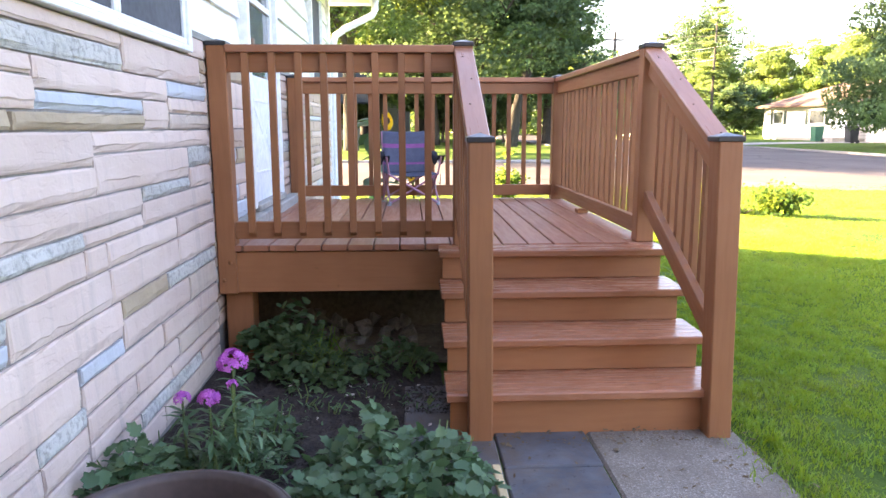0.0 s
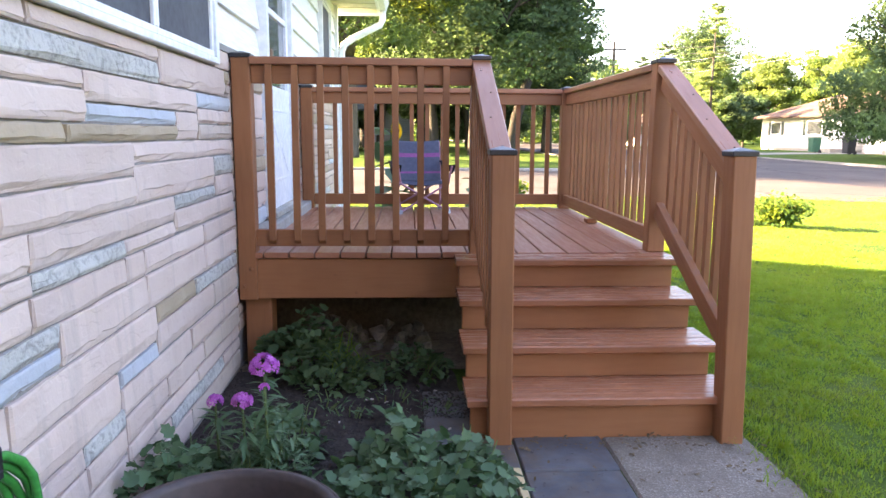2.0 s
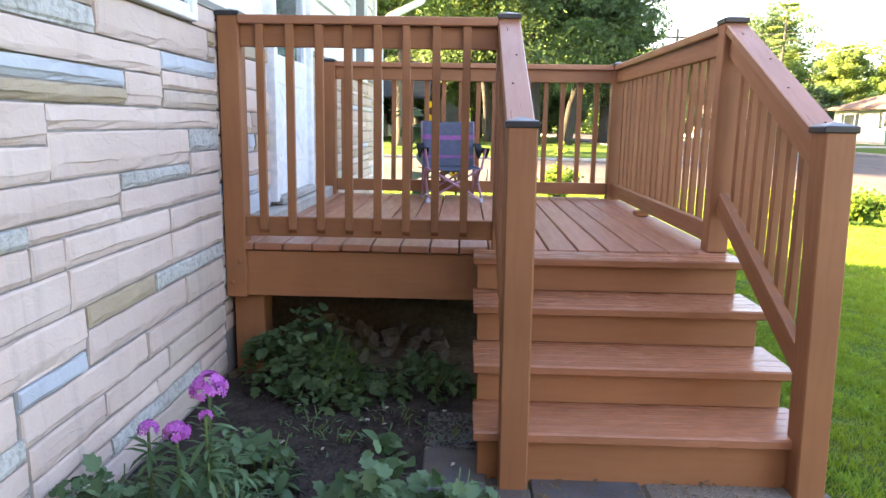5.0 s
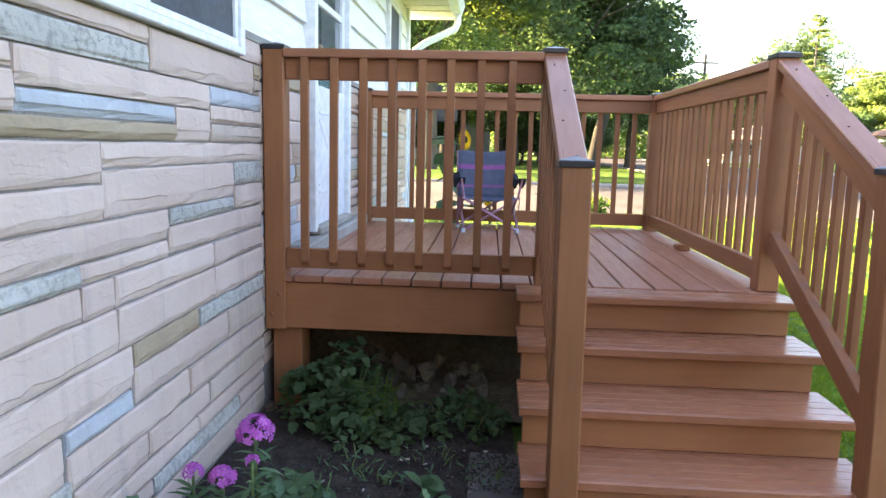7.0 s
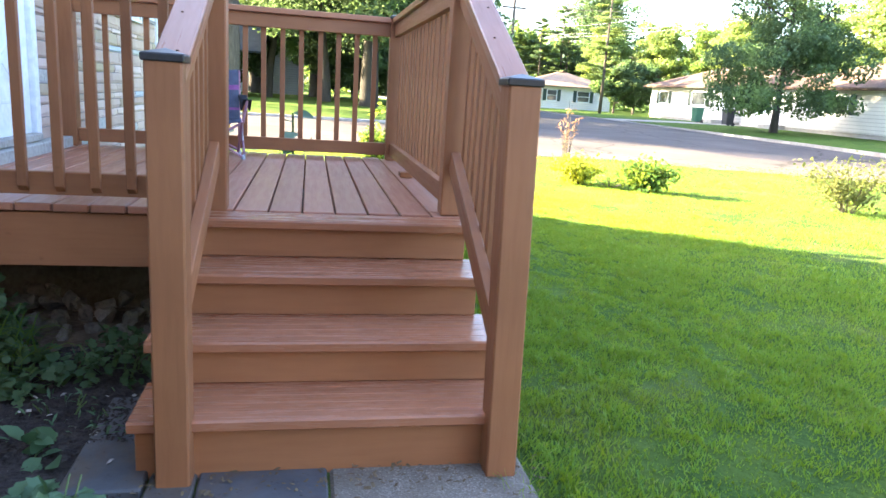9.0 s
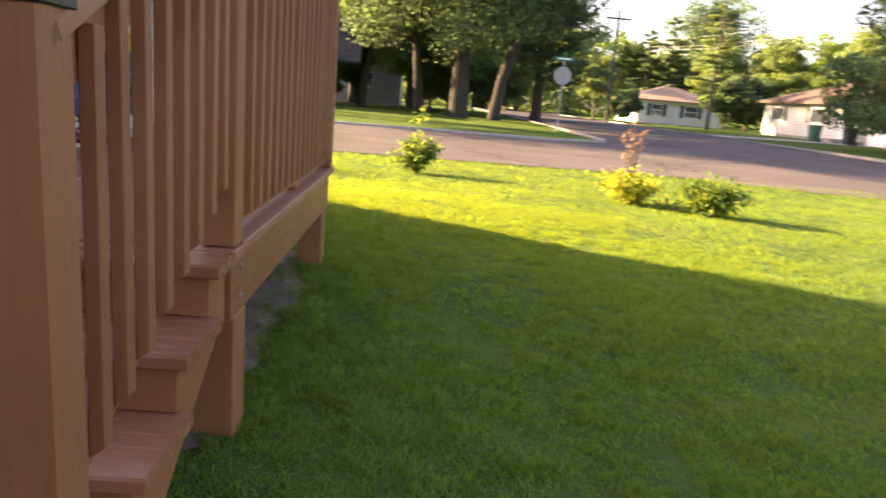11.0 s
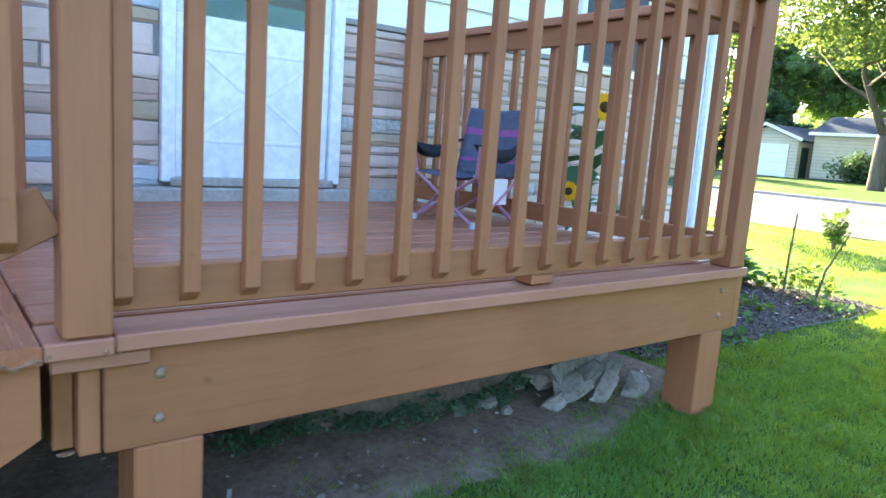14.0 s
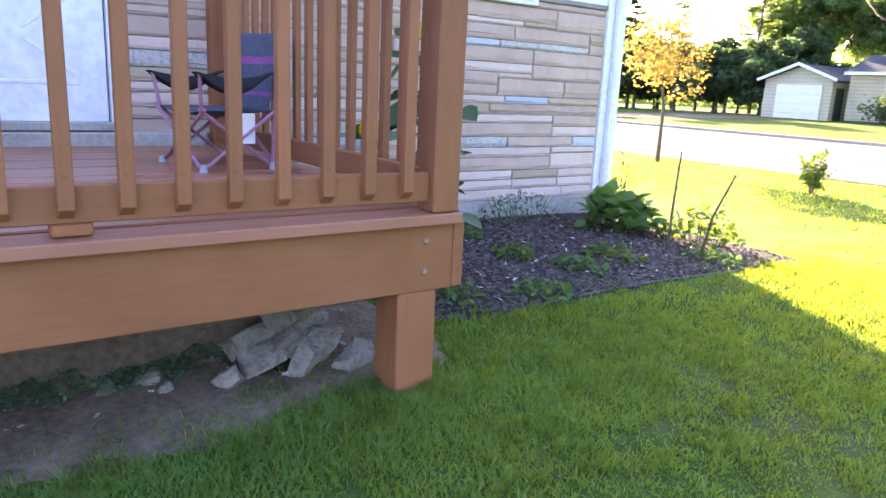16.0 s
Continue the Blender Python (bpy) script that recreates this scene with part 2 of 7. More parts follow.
def leaf_mat(name, a, b, through, back=0.45, rough=0.7, spec=0.12, clumpy=0.0, dry=None):
    """Leaves: two greens varied leaf by leaf; light also passes through them."""
    k = Mat(name)
    r = k.island()
    c = k.mix(k.ramp(r, (0.1, 0.0), (0.9, 1.0)), a, b)
    c = k.mix(k.ramp(k.noise(k.world_coord(), 0.55, 3), (0.35, 0.35), (0.65, 0.0)), c, [v * 0.6 for v in a])
    if dry:
        c = k.mix(k.ramp(k.noise(k.world_coord(), 6.5, 3, 0.6), (0.40, 0.5), (0.56, 0.0)), c, [v * 0.55 for v in a])
        c = k.mix(k.ramp(k.noise(k.world_coord(), 1.1, 4, 0.6), (0.54, 0.0), (0.75, 0.5)), c, dry)
        c = k.mix(k.ramp(r, (0.06, 0.9), (0.09, 0.0)), c, [v * 1.7 for v in dry])
    k.set(c, rough, spec=spec)
    glow = k.mix(r, through, [v * 1.25 for v in through])
    # noise dims and darkens whole clumps, painting lit against shaded foliage
    if clumpy:
        dim = k.ramp(k.noise(k.world_coord(), clumpy, 2), (0.50, 1.0), (0.62, 0.0))
        glow = k.mix(dim, glow, [v * 0.35 for v in through])
        k.set(k.mix(k.ramp(k.noise(k.world_coord(), clumpy * 0.7, 2), (0.45, 0.5), (0.6, 0.0)), c, [v * 0.6 for v in a]))
    tr = k.node("ShaderNodeBsdfTranslucent", Color=glow)
    mx = k.node("ShaderNodeMixShader", i0=back, i1=k.p.outputs[0], i2=tr.outputs[0])
    k.t.links.new(mx.outputs[0], k.out.inputs[0])
    return k.m


GRASS = leaf_mat("lawn_grass", (0.060, 0.172, 0.044), (0.138, 0.282, 0.078), (0.37, 0.44, 0.016), 0.40, 0.9, 0.03, dry=(0.16, 0.15, 0.075))
LEAF_MAPLE = leaf_mat("maple_leaves", (0.066, 0.122, 0.050), (0.116, 0.188, 0.074), (0.36, 0.45, 0.065), 0.52, clumpy=0.6)
LEAF_MID = leaf_mat("hazy_green_leaves", (0.085, 0.155, 0.062), (0.16, 0.24, 0.10), (0.26, 0.35, 0.06), 0.45)
LEAF_DARK = leaf_mat("dark_leaves", (0.086, 0.148, 0.080), (0.150, 0.226, 0.118), (0.24, 0.36, 0.10), 0.5, clumpy=0.45)
LEAF_OAK = leaf_mat("deep_green_leaves", (0.080, 0.138, 0.078), (0.140, 0.205, 0.110), (0.27, 0.42, 0.15), 0.58, clumpy=0.2)
LEAF_PALE = leaf_mat("pale_leaves", (0.115, 0.18, 0.08), (0.20, 0.265, 0.115), (0.28, 0.36, 0.07), 0.45)
LEAF_GOLD = leaf_mat("golden_leaves", (0.20, 0.155, 0.045), (0.31, 0.235, 0.070), (0.36, 0.26, 0.05), 0.42)
LEAF_SHRUB = leaf_mat("shrub_leaves", (0.04, 0.10, 0.02), (0.095, 0.175, 0.04), (0.24, 0.31, 0.035), 0.42)
LEAF_BED = leaf_mat("bed_plant_leaves", (0.052, 0.110, 0.050), (0.118, 0.205, 0.104), (0.08, 0.17, 0.05), 0.25, 0.45, 0.35)
LEAF_COVER = leaf_mat("groundcover_leaves", (0.058, 0.108, 0.048), (0.120, 0.182, 0.086), (0.09, 0.16, 0.05), 0.28, 0.6, 0.2)
LEAF_HOSTA = leaf_mat("hosta_leaves", (0.065, 0.145, 0.042), (0.13, 0.235, 0.070), (0.15, 0.26, 0.04), 0.35)
STEM = two_tone("green_stem", (0.07, 0.12, 0.03), (0.12, 0.18, 0.05), 9, 0.6, 0.1)
# darker copy of the bark: canopy shade put into the trunk colour
BARK_SHADED = two_tone("shaded_bark", (0.040, 0.036, 0.031), (0.080, 0.071, 0.060), 5, 0.9, 0.8, 0.03, stretch=(3, 3, 0.5), world=True)
BARK = two_tone("grey_bark", (0.070, 0.060, 0.048), (0.155, 0.133, 0.108), 5, 0.9, 0.8, 0.03, stretch=(3, 3, 0.5), world=True)

# ---- mesh helpers ----


def obj(name, bm, mat, parent=None, label="", smooth=False):
    me = bpy.data.meshes.new(name)
    bm.to_mesh(me)
    bm.free()
    if smooth:
        me.polygons.foreach_set("use_smooth", [True] * len(me.polygons))
    for m in mat if isinstance(mat, (list, tuple)) else [mat]:
        me.materials.append(m)
    ob = new(name, me)
    ob.parent = parent
    return tagged(ob, label)


part = obj


def empty(name, x=0.0, y=0.0, z=0.0):
    e = new(name)
    e.location = (x, y, z)
    e.empty_display_size = 0.1
    return e


def add_box(bm, x0, x1, y0, y1, z0, z1, bevel=0.0, turn=None, mat=0):
    """A box between limits, optionally with rounded edges and a turn about its centre."""
    c = Vector(((x0 + x1) / 2, (y0 + y1) / 2, (z0 + z1) / 2))
    m = Matrix.Translation(c) @ (turn or Matrix()) @ Matrix.Diagonal((x1 - x0, y1 - y0, z1 - z0, 1))
    vs = bmesh.ops.create_cube(bm, size=1.0, matrix=m)["verts"]
    fs = {f for v in vs for f in v.link_faces}
    for f in fs:
        f.material_index = mat
    if bevel:
        es = {e for v in vs for e in v.link_edges}
        bmesh.ops.bevel(bm, geom=list(es), offset=bevel, segments=1, affect="EDGES", profile=0.5)


def box(x0, x1, y0, y1, z0, z1, bevel=0.0, turn=None):
    bm = bmesh.new()
    add_box(bm, x0, x1, y0, y1, z0, z1, bevel, turn)
    return bm


def local(name, x0, x1, y0, y1, z0, z1, mat, parent, bevel=0.003, turn=None, label=""):
    """A box as a part whose origin lies at its own centre, so that grain differs from piece to piece."""
    w, d, h = (x1 - x0) / 2, (y1 - y0) / 2, (z1 - z0) / 2
    ob = obj(name, box(-w, w, -d, d, -h, h, bevel), mat, parent, label)
    m = Matrix.Translation(((x0 + x1) / 2, (y0 + y1) / 2, (z0 + z1) / 2)) @ (turn or Matrix())
    ob.matrix_basis = (Matrix.Translation(parent.location).inverted() if parent else Matrix()) @ m
    return ob


def beam(name, a, b, w, h, mat, parent, bevel=0.003, ends=0.0):
    """A bar of section w by h from a to b; its length lies on the local y axis."""
    a, b = Vector(a), Vector(b)
    n = (b - a).length
    ob = obj(name, box(-w / 2, w / 2, -n / 2 - ends, n / 2 + ends, -h / 2, h / 2, bevel), mat, parent)
    y = (b - a).normalized()
    x = y.cross(Vector((0, 0, 1))).normalized() if abs(y.z) < 0.99 else Vector((1, 0, 0))
    z = x.cross(y)
    m = Matrix((x, y, z)).transposed().to_4x4()
    m.translation = (a + b) / 2
    if parent is not None:
        m = Matrix.Translation(parent.location).inverted() @ m
    ob.matrix_basis = m
    return ob


def tube(bm, pts, r0, r1=None, sides=8, cap=True):
    """A tapered round bar along points."""
    r1 = r0 if r1 is None else r1
    pts = [Vector(p) for p in pts]
    rings = []
    for i, p in enumerate(pts):
        d = (pts[min(i + 1, len(pts) - 1)] - pts[max(i - 1, 0)]).normalized()
        u = d.orthogonal().normalized()
        v = d.cross(u)
        r = r0 + (r1 - r0) * i / max(1, len(pts) - 1)
        rings.append([bm.verts.new(p + r * (math.cos(2 * math.pi * k / sides) * u + math.sin(2 * math.pi * k / sides) * v)) for k in range(sides)])
    for i in range(len(rings) - 1):
        a, b = rings[i], rings[i + 1]
        best = min(range(sides), key=lambda s: sum((a[k].co - b[(k + s) % sides].co).length for k in range(sides)))
        for k in range(sides):
            bm.faces.new((a[k], a[(k + 1) % sides], b[(k + 1 + best) % sides], b[(k + best) % sides]))
    if cap:
        bm.faces.new(rings[0][::-1])
        bm.faces.new(rings[-1])


def extrude_profile(profile, x0, x1):
    """A solid with a y-z profile, extruded along x."""
    bm = bmesh.new()
    a = [bm.verts.new((x0, y, z)) for y, z in profile]
    b = [bm.verts.new((x1, y, z)) for y, z in profile]
    n = len(profile)
    for k in range(n):
        bm.faces.new((a[k], a[(k + 1) % n], b[(k + 1) % n], b[k]))
    bm.faces.new(a[::-1])
    bm.faces.new(b)
    bmesh.ops.recalc_face_normals(bm, faces=bm.faces)
    return bm


def quads(name, corners, mat, parent=None, label=""):
    """One mesh of many loose four-cornered leaves; corners: an array n x 4 x 3."""
    corners = np.asarray(corners, np.float32)
    n = len(corners)
    me = bpy.data.meshes.new(name)
    me.vertices.add(4 * n)
    me.vertices.foreach_set("co", corners.reshape(-1))
    me.loops.add(4 * n)
    me.loops.foreach_set("vertex_index", np.arange(4 * n, dtype=np.int32))
    me.polygons.add(n)
    me.polygons.foreach_set("loop_start", np.arange(0, 4 * n, 4, dtype=np.int32))
    me.update(calc_edges=True)
    me.materials.append(mat)
    ob = new(name, me)
    ob.parent = parent
    return tagged(ob, label)


def leaf_quads(rng, centres, size, flat=0.0, long=1.35, droop=0.0):
    """Kite-shaped leaves at the centres, turned at random. flat: how level they lie."""
    n = len(centres)
    nrm = rng.normal(size=(n, 3))
    nrm[:, 2] = np.abs(nrm[:, 2]) + flat * 3
    nrm /= np.linalg.norm(nrm, axis=1, keepdims=True)
    a = np.cross(nrm, rng.normal(size=(n, 3)))
    a /= np.linalg.norm(a, axis=1, keepdims=True) + 1e-9
    b = np.cross(nrm, a)
    s = (size * rng.uniform(0.6, 1.35, size=n))[:, None]
    a, b = a * s * long * 0.5, b * s * 0.5
    tip = centres + a
    tip[:, 2] -= droop * s[:, 0]
    return np.stack([centres - a, centres + b - a * 0.15, tip, centres - b - a * 0.15], 1)


# ---- ground ----


def smooth(a, b, v):
    t = min(1.0, max(0.0, (v - a) / (b - a)))
    return t * t * (3 - 2 * t)


def ground_z(x, y):
    """The lie of the land: nearly level, a little higher beside the deck, falling gently across the lawn and away beyond the street, rising to the houses across it."""
    z = 0.075 * smooth(0.2, 2.2, y) * (1 - smooth(4.5, 7.0, y)) * (1 - 0.6 * smooth(4, 8, x))
    z -= max(0.14 * smooth(4.0, 10.5, y), 0.075 * smooth(2.0, 5.0, x))
    z += 0.10 * smooth(14, 22, y) + 0.10 * smooth(22, 40, y)
    z += 0.12 * smooth(19, 28, x)
    return z


def sheet(name, xs, ys, mat, lift, uneven=0.0, keep=None):
    bm = bmesh.new()
    vs = {}
    for i, x in enumerate(xs):
        for j, y in enumerate(ys):
            z = ground_z(x, y) + lift + uneven * noise.noise(Vector((x * 1.7, y * 1.7, 3.1)))
            vs[i, j] = bm.verts.new((x, y, z))
    for i in range(len(xs) - 1):
        for j in range(len(ys) - 1):
            if keep is None or keep((xs[i] + xs[i + 1]) / 2, (ys[j] + ys[j + 1]) / 2):
                bm.faces.new((vs[i, j], vs[i + 1, j], vs[i + 1, j + 1], vs[i, j + 1]))
    bmesh.ops.delete(bm, geom=[v for v in bm.verts if not v.link_faces], context="VERTS")
    return obj(name, bm, mat, smooth=True)


def graded(near0, near1, step, far0, far1, grow=1.35):
    """Grid lines: even between near0 and near1, widening out to far0 and far1."""
    mid = list(np.arange(near0, near1 + 1e-6, step))
    up, d, v = [], step, mid[-1]
    while v < far1:
        d *= grow
        v = min(far1, v + d)
        up.append(v)
    down, d, v = [], step, mid[0]
    while v > far0:
        d *= grow
        v = max(far0, v - d)
        down.append(v)
    return [float(v) for v in down[::-1] + mid + up]


def lawn_mat():
    k = Mat("lawn_ground")
    co = k.world_coord()
    fine = k.noise(co, 55, 4, 0.7)
    mid = k.noise(co, 2.2, 4, 0.6)
    wide = k.noise(co, 0.35, 3)
    c = k.mix(k.ramp(fine, (0.3, 0.0), (0.7, 1.0)), (0.026, 0.056, 0.015), (0.085, 0.140, 0.032))
    c = k.mix(k.ramp(mid, (0.40, 0.0), (0.75, 0.5)), c, (0.17, 0.21, 0.035))
    c = k.mix(k.ramp(wide, (0.35, 0.45), (0.6, 0.0)), c, (0.09, 0.15, 0.024))
    c = k.mix(k.ramp(k.noise(co, 1.1, 4, 0.6), (0.55, 0.0), (0.74, 0.6)), c, (0.115, 0.118, 0.05))
    # a worn, thin patch out from the deck
    far = k.node("ShaderNodeVectorMath", i0=co, i1=(2.74, 3.06, 0.07))
    far.operation = "DISTANCE"
    worn = k.node("ShaderNodeMath", i0=far.outputs["Value"], i1=k.noise(co, 4.0, 4, 0.6))
    worn.operation = "MULTIPLY"
    c = k.mix(k.ramp(worn.outputs[0], (0.10, 0.4), (0.28, 0.0)), c, (0.12, 0.105, 0.062))
    k.set(c, 0.95, spec=0.03)
    k.bump(k.mix(0.5, fine, k.noise(co, 14, 3)), 0.9, 0.04)
    return k.m


LAWN = lawn_mat()
ground = sheet("ground", graded(-4, 24, 0.5, -1500, 1500, 1.6), graded(-8, 46, 0.5, -1500, 1500, 1.6), LAWN, 0.0)
tagged(ground, "mown green lawn that runs out to the streets", "ground", kind="structure")

# the two streets, meeting beyond the lawn


def street_1(x, y):
    return 12.2 < y < 21.6 and x < 19.0


def street_2(x, y):
    """The crossing street, with rounded corners where the two meet."""
    if y > 21.6:
        left = 9.6 - 2.6 * (1 - smooth(0, 2.6, y - 21.6))
    else:
        left = 13.6 - 5.0 * smooth(0, 1, (y - 8.4) / 3.8) ** 2
    return left < x < 20.5


ROAD_X = graded(-12, 20.6, 0.25, -160, 20.6, 1.25)
road = sheet("road", ROAD_X, graded(6, 30, 0.25, -60, 260, 1.25), ASPHALT, 0.012,
             keep=lambda x, y: street_1(x, y) or street_2(x, y))
tagged(road, "worn pinkish grey asphalt street crossing", "road", kind="structure")

# ---- the house beside the deck ----
HOUSE_END = 5.26
STONE_TOP = 1.63
EAVE_Z = 2.74


def wall_with_holes(name, x0, x1, y0, y1, z0, z1, holes, mat, label):
    """A wall in the y-z plane, built of blocks round its openings (y0, y1, z0, z1)."""
    bm = bmesh.new()
    ys = sorted({y0, y1, *[v for h in holes for v in h[:2]]})
    zs = sorted({z0, z1, *[v for h in holes for v in h[2:]]})
    for a, b in zip(ys, ys[1:]):
        for c, d in zip(zs, zs[1:]):
            ym, zm = (a + b) / 2, (c + d) / 2
            if a < y0 - 1e-6 or b > y1 + 1e-6 or c < z0 - 1e-6 or d > z1 + 1e-6:
                continue
            if not any(h[0] < ym < h[1] and h[2] < zm < h[3] for h in holes):
                add_box(bm, x0, x1, a, b, c, d)
    bmesh.ops.remove_doubles(bm, verts=bm.verts, dist=1e-5)
    return tagged(obj(name, bm, mat), label, "wall", kind="structure")


DOOR = (0.86, 1.70, 0.735, 2.77)
WIN_1 = (-2.05, -0.284, 1.564, 2.45)
WIN_2 = (3.68, 4.42, 1.60, 2.55)
wall_lower = wall_with_holes("wall_lower", -0.16, 0.0025, -6.0, HOUSE_END, 0.0, STONE_TOP, [DOOR, WIN_1, WIN_2], MORTAR,
                             "stone-faced lower house wall with recessed grey mortar")
wall_upper = wall_with_holes("wall_upper", -0.16, -0.03, -6.0, HOUSE_END, STONE_TOP, 3.1, [DOOR, WIN_1, WIN_2], SIDING,
                             "upper house wall under white lap siding")
wall_end = tagged(obj("wall_end", box(-8.0, -0.16, HOUSE_END - 0.16, HOUSE_END, 0.0, 3.1), SIDING), "plain white end wall of the house", "wall", kind="structure")
wall_back = tagged(obj("wall_back", box(-8.0, -7.84, -6.0, HOUSE_END - 0.16, 0.0, 3.1), SIDING), "plain white rear wall of the house", "wall", kind="structure")
wall_near = tagged(obj("wall_near", box(-7.84, -0.16, -6.0, -5.84, 0.0, 3.1), SIDING), "plain white near wall of the house", "wall", kind="structure")
# added wall, never in view: blocks low sky light from the south
wall_south = tagged(obj("wall_south", box(-8.0, 6.0, -7.4, -7.2, -0.1, 3.9), two_tone("drab_render", (0.13, 0.12, 0.105), (0.20, 0.185, 0.16), 1.5, 0.9, 0.3, world=True)), "plain drab wall added out of view to cut southern light", "wall", kind="structure")
# unseen room floor and ceiling, coloured near-black in place of shade
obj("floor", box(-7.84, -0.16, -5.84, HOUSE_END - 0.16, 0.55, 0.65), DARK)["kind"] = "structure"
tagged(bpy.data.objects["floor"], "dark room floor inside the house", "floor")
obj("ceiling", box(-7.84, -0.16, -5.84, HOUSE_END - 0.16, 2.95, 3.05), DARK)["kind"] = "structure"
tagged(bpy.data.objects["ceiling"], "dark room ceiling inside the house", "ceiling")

# lap siding boards on the upper wall


def siding_board(y0, y1, z0, z1):
    bm = bmesh.new()
    prof = [(-0.03, z0), (0.006, z0), (0.006, z0 + 0.012), (-0.018, z1), (-0.03, z1)]
    a = [bm.verts.new((x, y0, z)) for x, z in prof]
    b = [bm.verts.new((x, y1, z)) for x, z in prof]
    n = len(prof)
    for k in range(n):
        bm.faces.new((a[k], b[k], b[(k + 1) % n], a[(k + 1) % n]))
    bm.faces.new(a)
    bm.faces.new(b[::-1])
    bmesh.ops.recalc_face_normals(bm, faces=bm.faces)
    return part("siding_board", bm, SIDING, wall_upper)


LAP = 0.19
for k in range(7):
    z0 = STONE_TOP + 0.012 + LAP * k
    z1 = min(z0 + LAP + 0.004, EAVE_Z + 0.1)
    cuts = [(-6.0, HOUSE_END)]
    for h in (DOOR, WIN_1, WIN_2):
        if z0 < h[3] + 0.04 and z1 > h[2] - 0.05:
            cuts = [s for a, b in cuts for s in ((a, min(b, h[0] - 0.05)), (max(a, h[1] + 0.05), b)) if s[1] - s[0] > 0.03]
    for a, b in cuts:
        siding_board(a, b, z0, z1)
bm = bmesh.new()
add_box(bm, -0.03, 0.022, 1.775, HOUSE_END, STONE_TOP - 0.02, STONE_TOP + 0.010)
add_box(bm, -0.03, 0.022, -0.235, 0.80, STONE_TOP - 0.02, STONE_TOP + 0.010)
add_box(bm, -0.03, 0.022, -0.250, -0.235, STONE_TOP - 0.02, STONE_TOP + 0.115)
tagged(obj("trim", bm, two_tone("flashing_grey", (0.19, 0.18, 0.165), (0.28, 0.27, 0.25), 10, 0.6, 0.1)), "grey ledge strip between stone and siding", "trim", kind="structure")
bm = bmesh.new()
add_box(bm, -0.05, 0.035, HOUSE_END - 0.09, HOUSE_END + 0.02, 0.22, EAVE_Z + 0.1, 0.004)
tagged(obj("corner_trim", bm, TRIM), "white corner board of the house", "trim", kind="structure")
bm = bmesh.new()
add_box(bm, -0.15, 0.028, 3.2, HOUSE_END - 0.02, 0.0, 0.215, 0.006)
tagged(obj("foundation", bm, CONCRETE), "weathered grey concrete foundation", "foundation", kind="structure")

# the stones of the lower wall: courses of named colours, each running to the given place along the wall
COURSES = [
    (1.63, 1.535, -6.0, "-5.1p -4.2q -3.4p -2.6p -2.11p"),
    (1.63, 1.53, -0.24, "0.0p"),
    (1.526, 1.480, -6.0, "-5.2p -4.4p -3.6p -2.75q -1.817p -0.965p"),
    (1.470, 1.405, -6.0, "-5.2p -4.4g -3.6p -2.75q -0.965g"),
    (1.520, 1.405, -0.965, "-0.095p 0.0t/q"),
    (1.395, 1.352, -6.0, "-5.5b -4.6p -3.9p -2.9p -2.2q -1.545p"),
    (1.342, 1.262, -6.0, "-5.1p -4.3p -3.4p -2.6q -1.545p"),
    (1.395, 1.318, -1.545, "-0.545p"),
    (1.308, 1.262, -1.545, "-0.805b"),
    (1.252, 1.208, -6.0, "-5.0p -4.1q -3.2t -2.2p -1.672t -0.805t"),
    (1.308, 1.208, -0.805, "-0.54p"),
    (1.395, 1.208, -0.535, "0.0b/p/q"),
    (1.198, 1.100, -6.0, "-5.4p -4.7p -3.6q -2.5p -1.235p"),
    (1.090, 1.005, -6.0, "-5.3p -4.5b -3.7p -2.9q -2.0p -1.235p"),
    (1.198, 1.135, -1.235, "0.0p"),
    (1.125, 1.005, -1.235, "-0.32p"),
    (1.125, 0.955, -0.31, "0.0g/p"),
    (0.995, 0.910, -6.0, "-5.0q -4.2p -3.1p -2.6p -1.89p -0.88p"),
    (0.995, 0.950, -0.87, "-0.33g"),
    (0.940, 0.860, -0.87, "0.0p"),
    (0.900, 0.855, -6.0, "-5.2p -4.2p -3.1p -2.5p -1.89p -1.35g -0.88p"),
    (0.845, 0.765, -6.0, "-5.4p -4.3g/p -3.5p -2.4p -1.9p -1.35p -1.2p -0.53p 0.0p"),
    (0.755, 0.645, -6.0, "-5.1p -4.0p -3.0p -2.35q -1.78g/b -1.19p -0.53p 0.0p"),
    (0.635, 0.520, -6.0, "-5.6t -4.8p -3.9p -2.7q -2.03p -1.12p"),
    (0.635, 0.575, -1.115, "-0.67t 0.0g"),
    (0.565, 0.465, -1.115, "-0.41p 0.0q"),
    (0.510, 0.460, -1.45, "-1.135b"),
    (0.510, 0.400, -6.0, "-5.2p -4.1q -3.1p -2.3p -1.46p"),
    (0.450, 0.360, -1.445, "-0.755p 0.0p"),
    (0.390, 0.335, -6.0, "-5.0p -4.4b -3.3p -2.4p -1.71p -1.43g"),
    (0.350, 0.270, -1.42, "-1.05p -0.6p 0.0q"),
    (0.325, 0.250, -6.0, "-5.3q -4.5p -3.7p -2.6p -1.7p -1.43p"),
    (0.260, 0.205, -1.42, "-0.7p 0.0p"),
    (0.240, 0.150, -6.0, "-5.1p -4.3q -3.0p -2.0p -1.43p"),
    (0.195, 0.140, -1.42, "-1.03p -0.31g 0.0p"),
    (0.140, 0.040, -6.0, "-4.9g -3.9p -2.8q -1.43p"),
    (0.130, 0.040, -1.42, "-0.8p 0.0q"),
]
rs = random.Random(4)


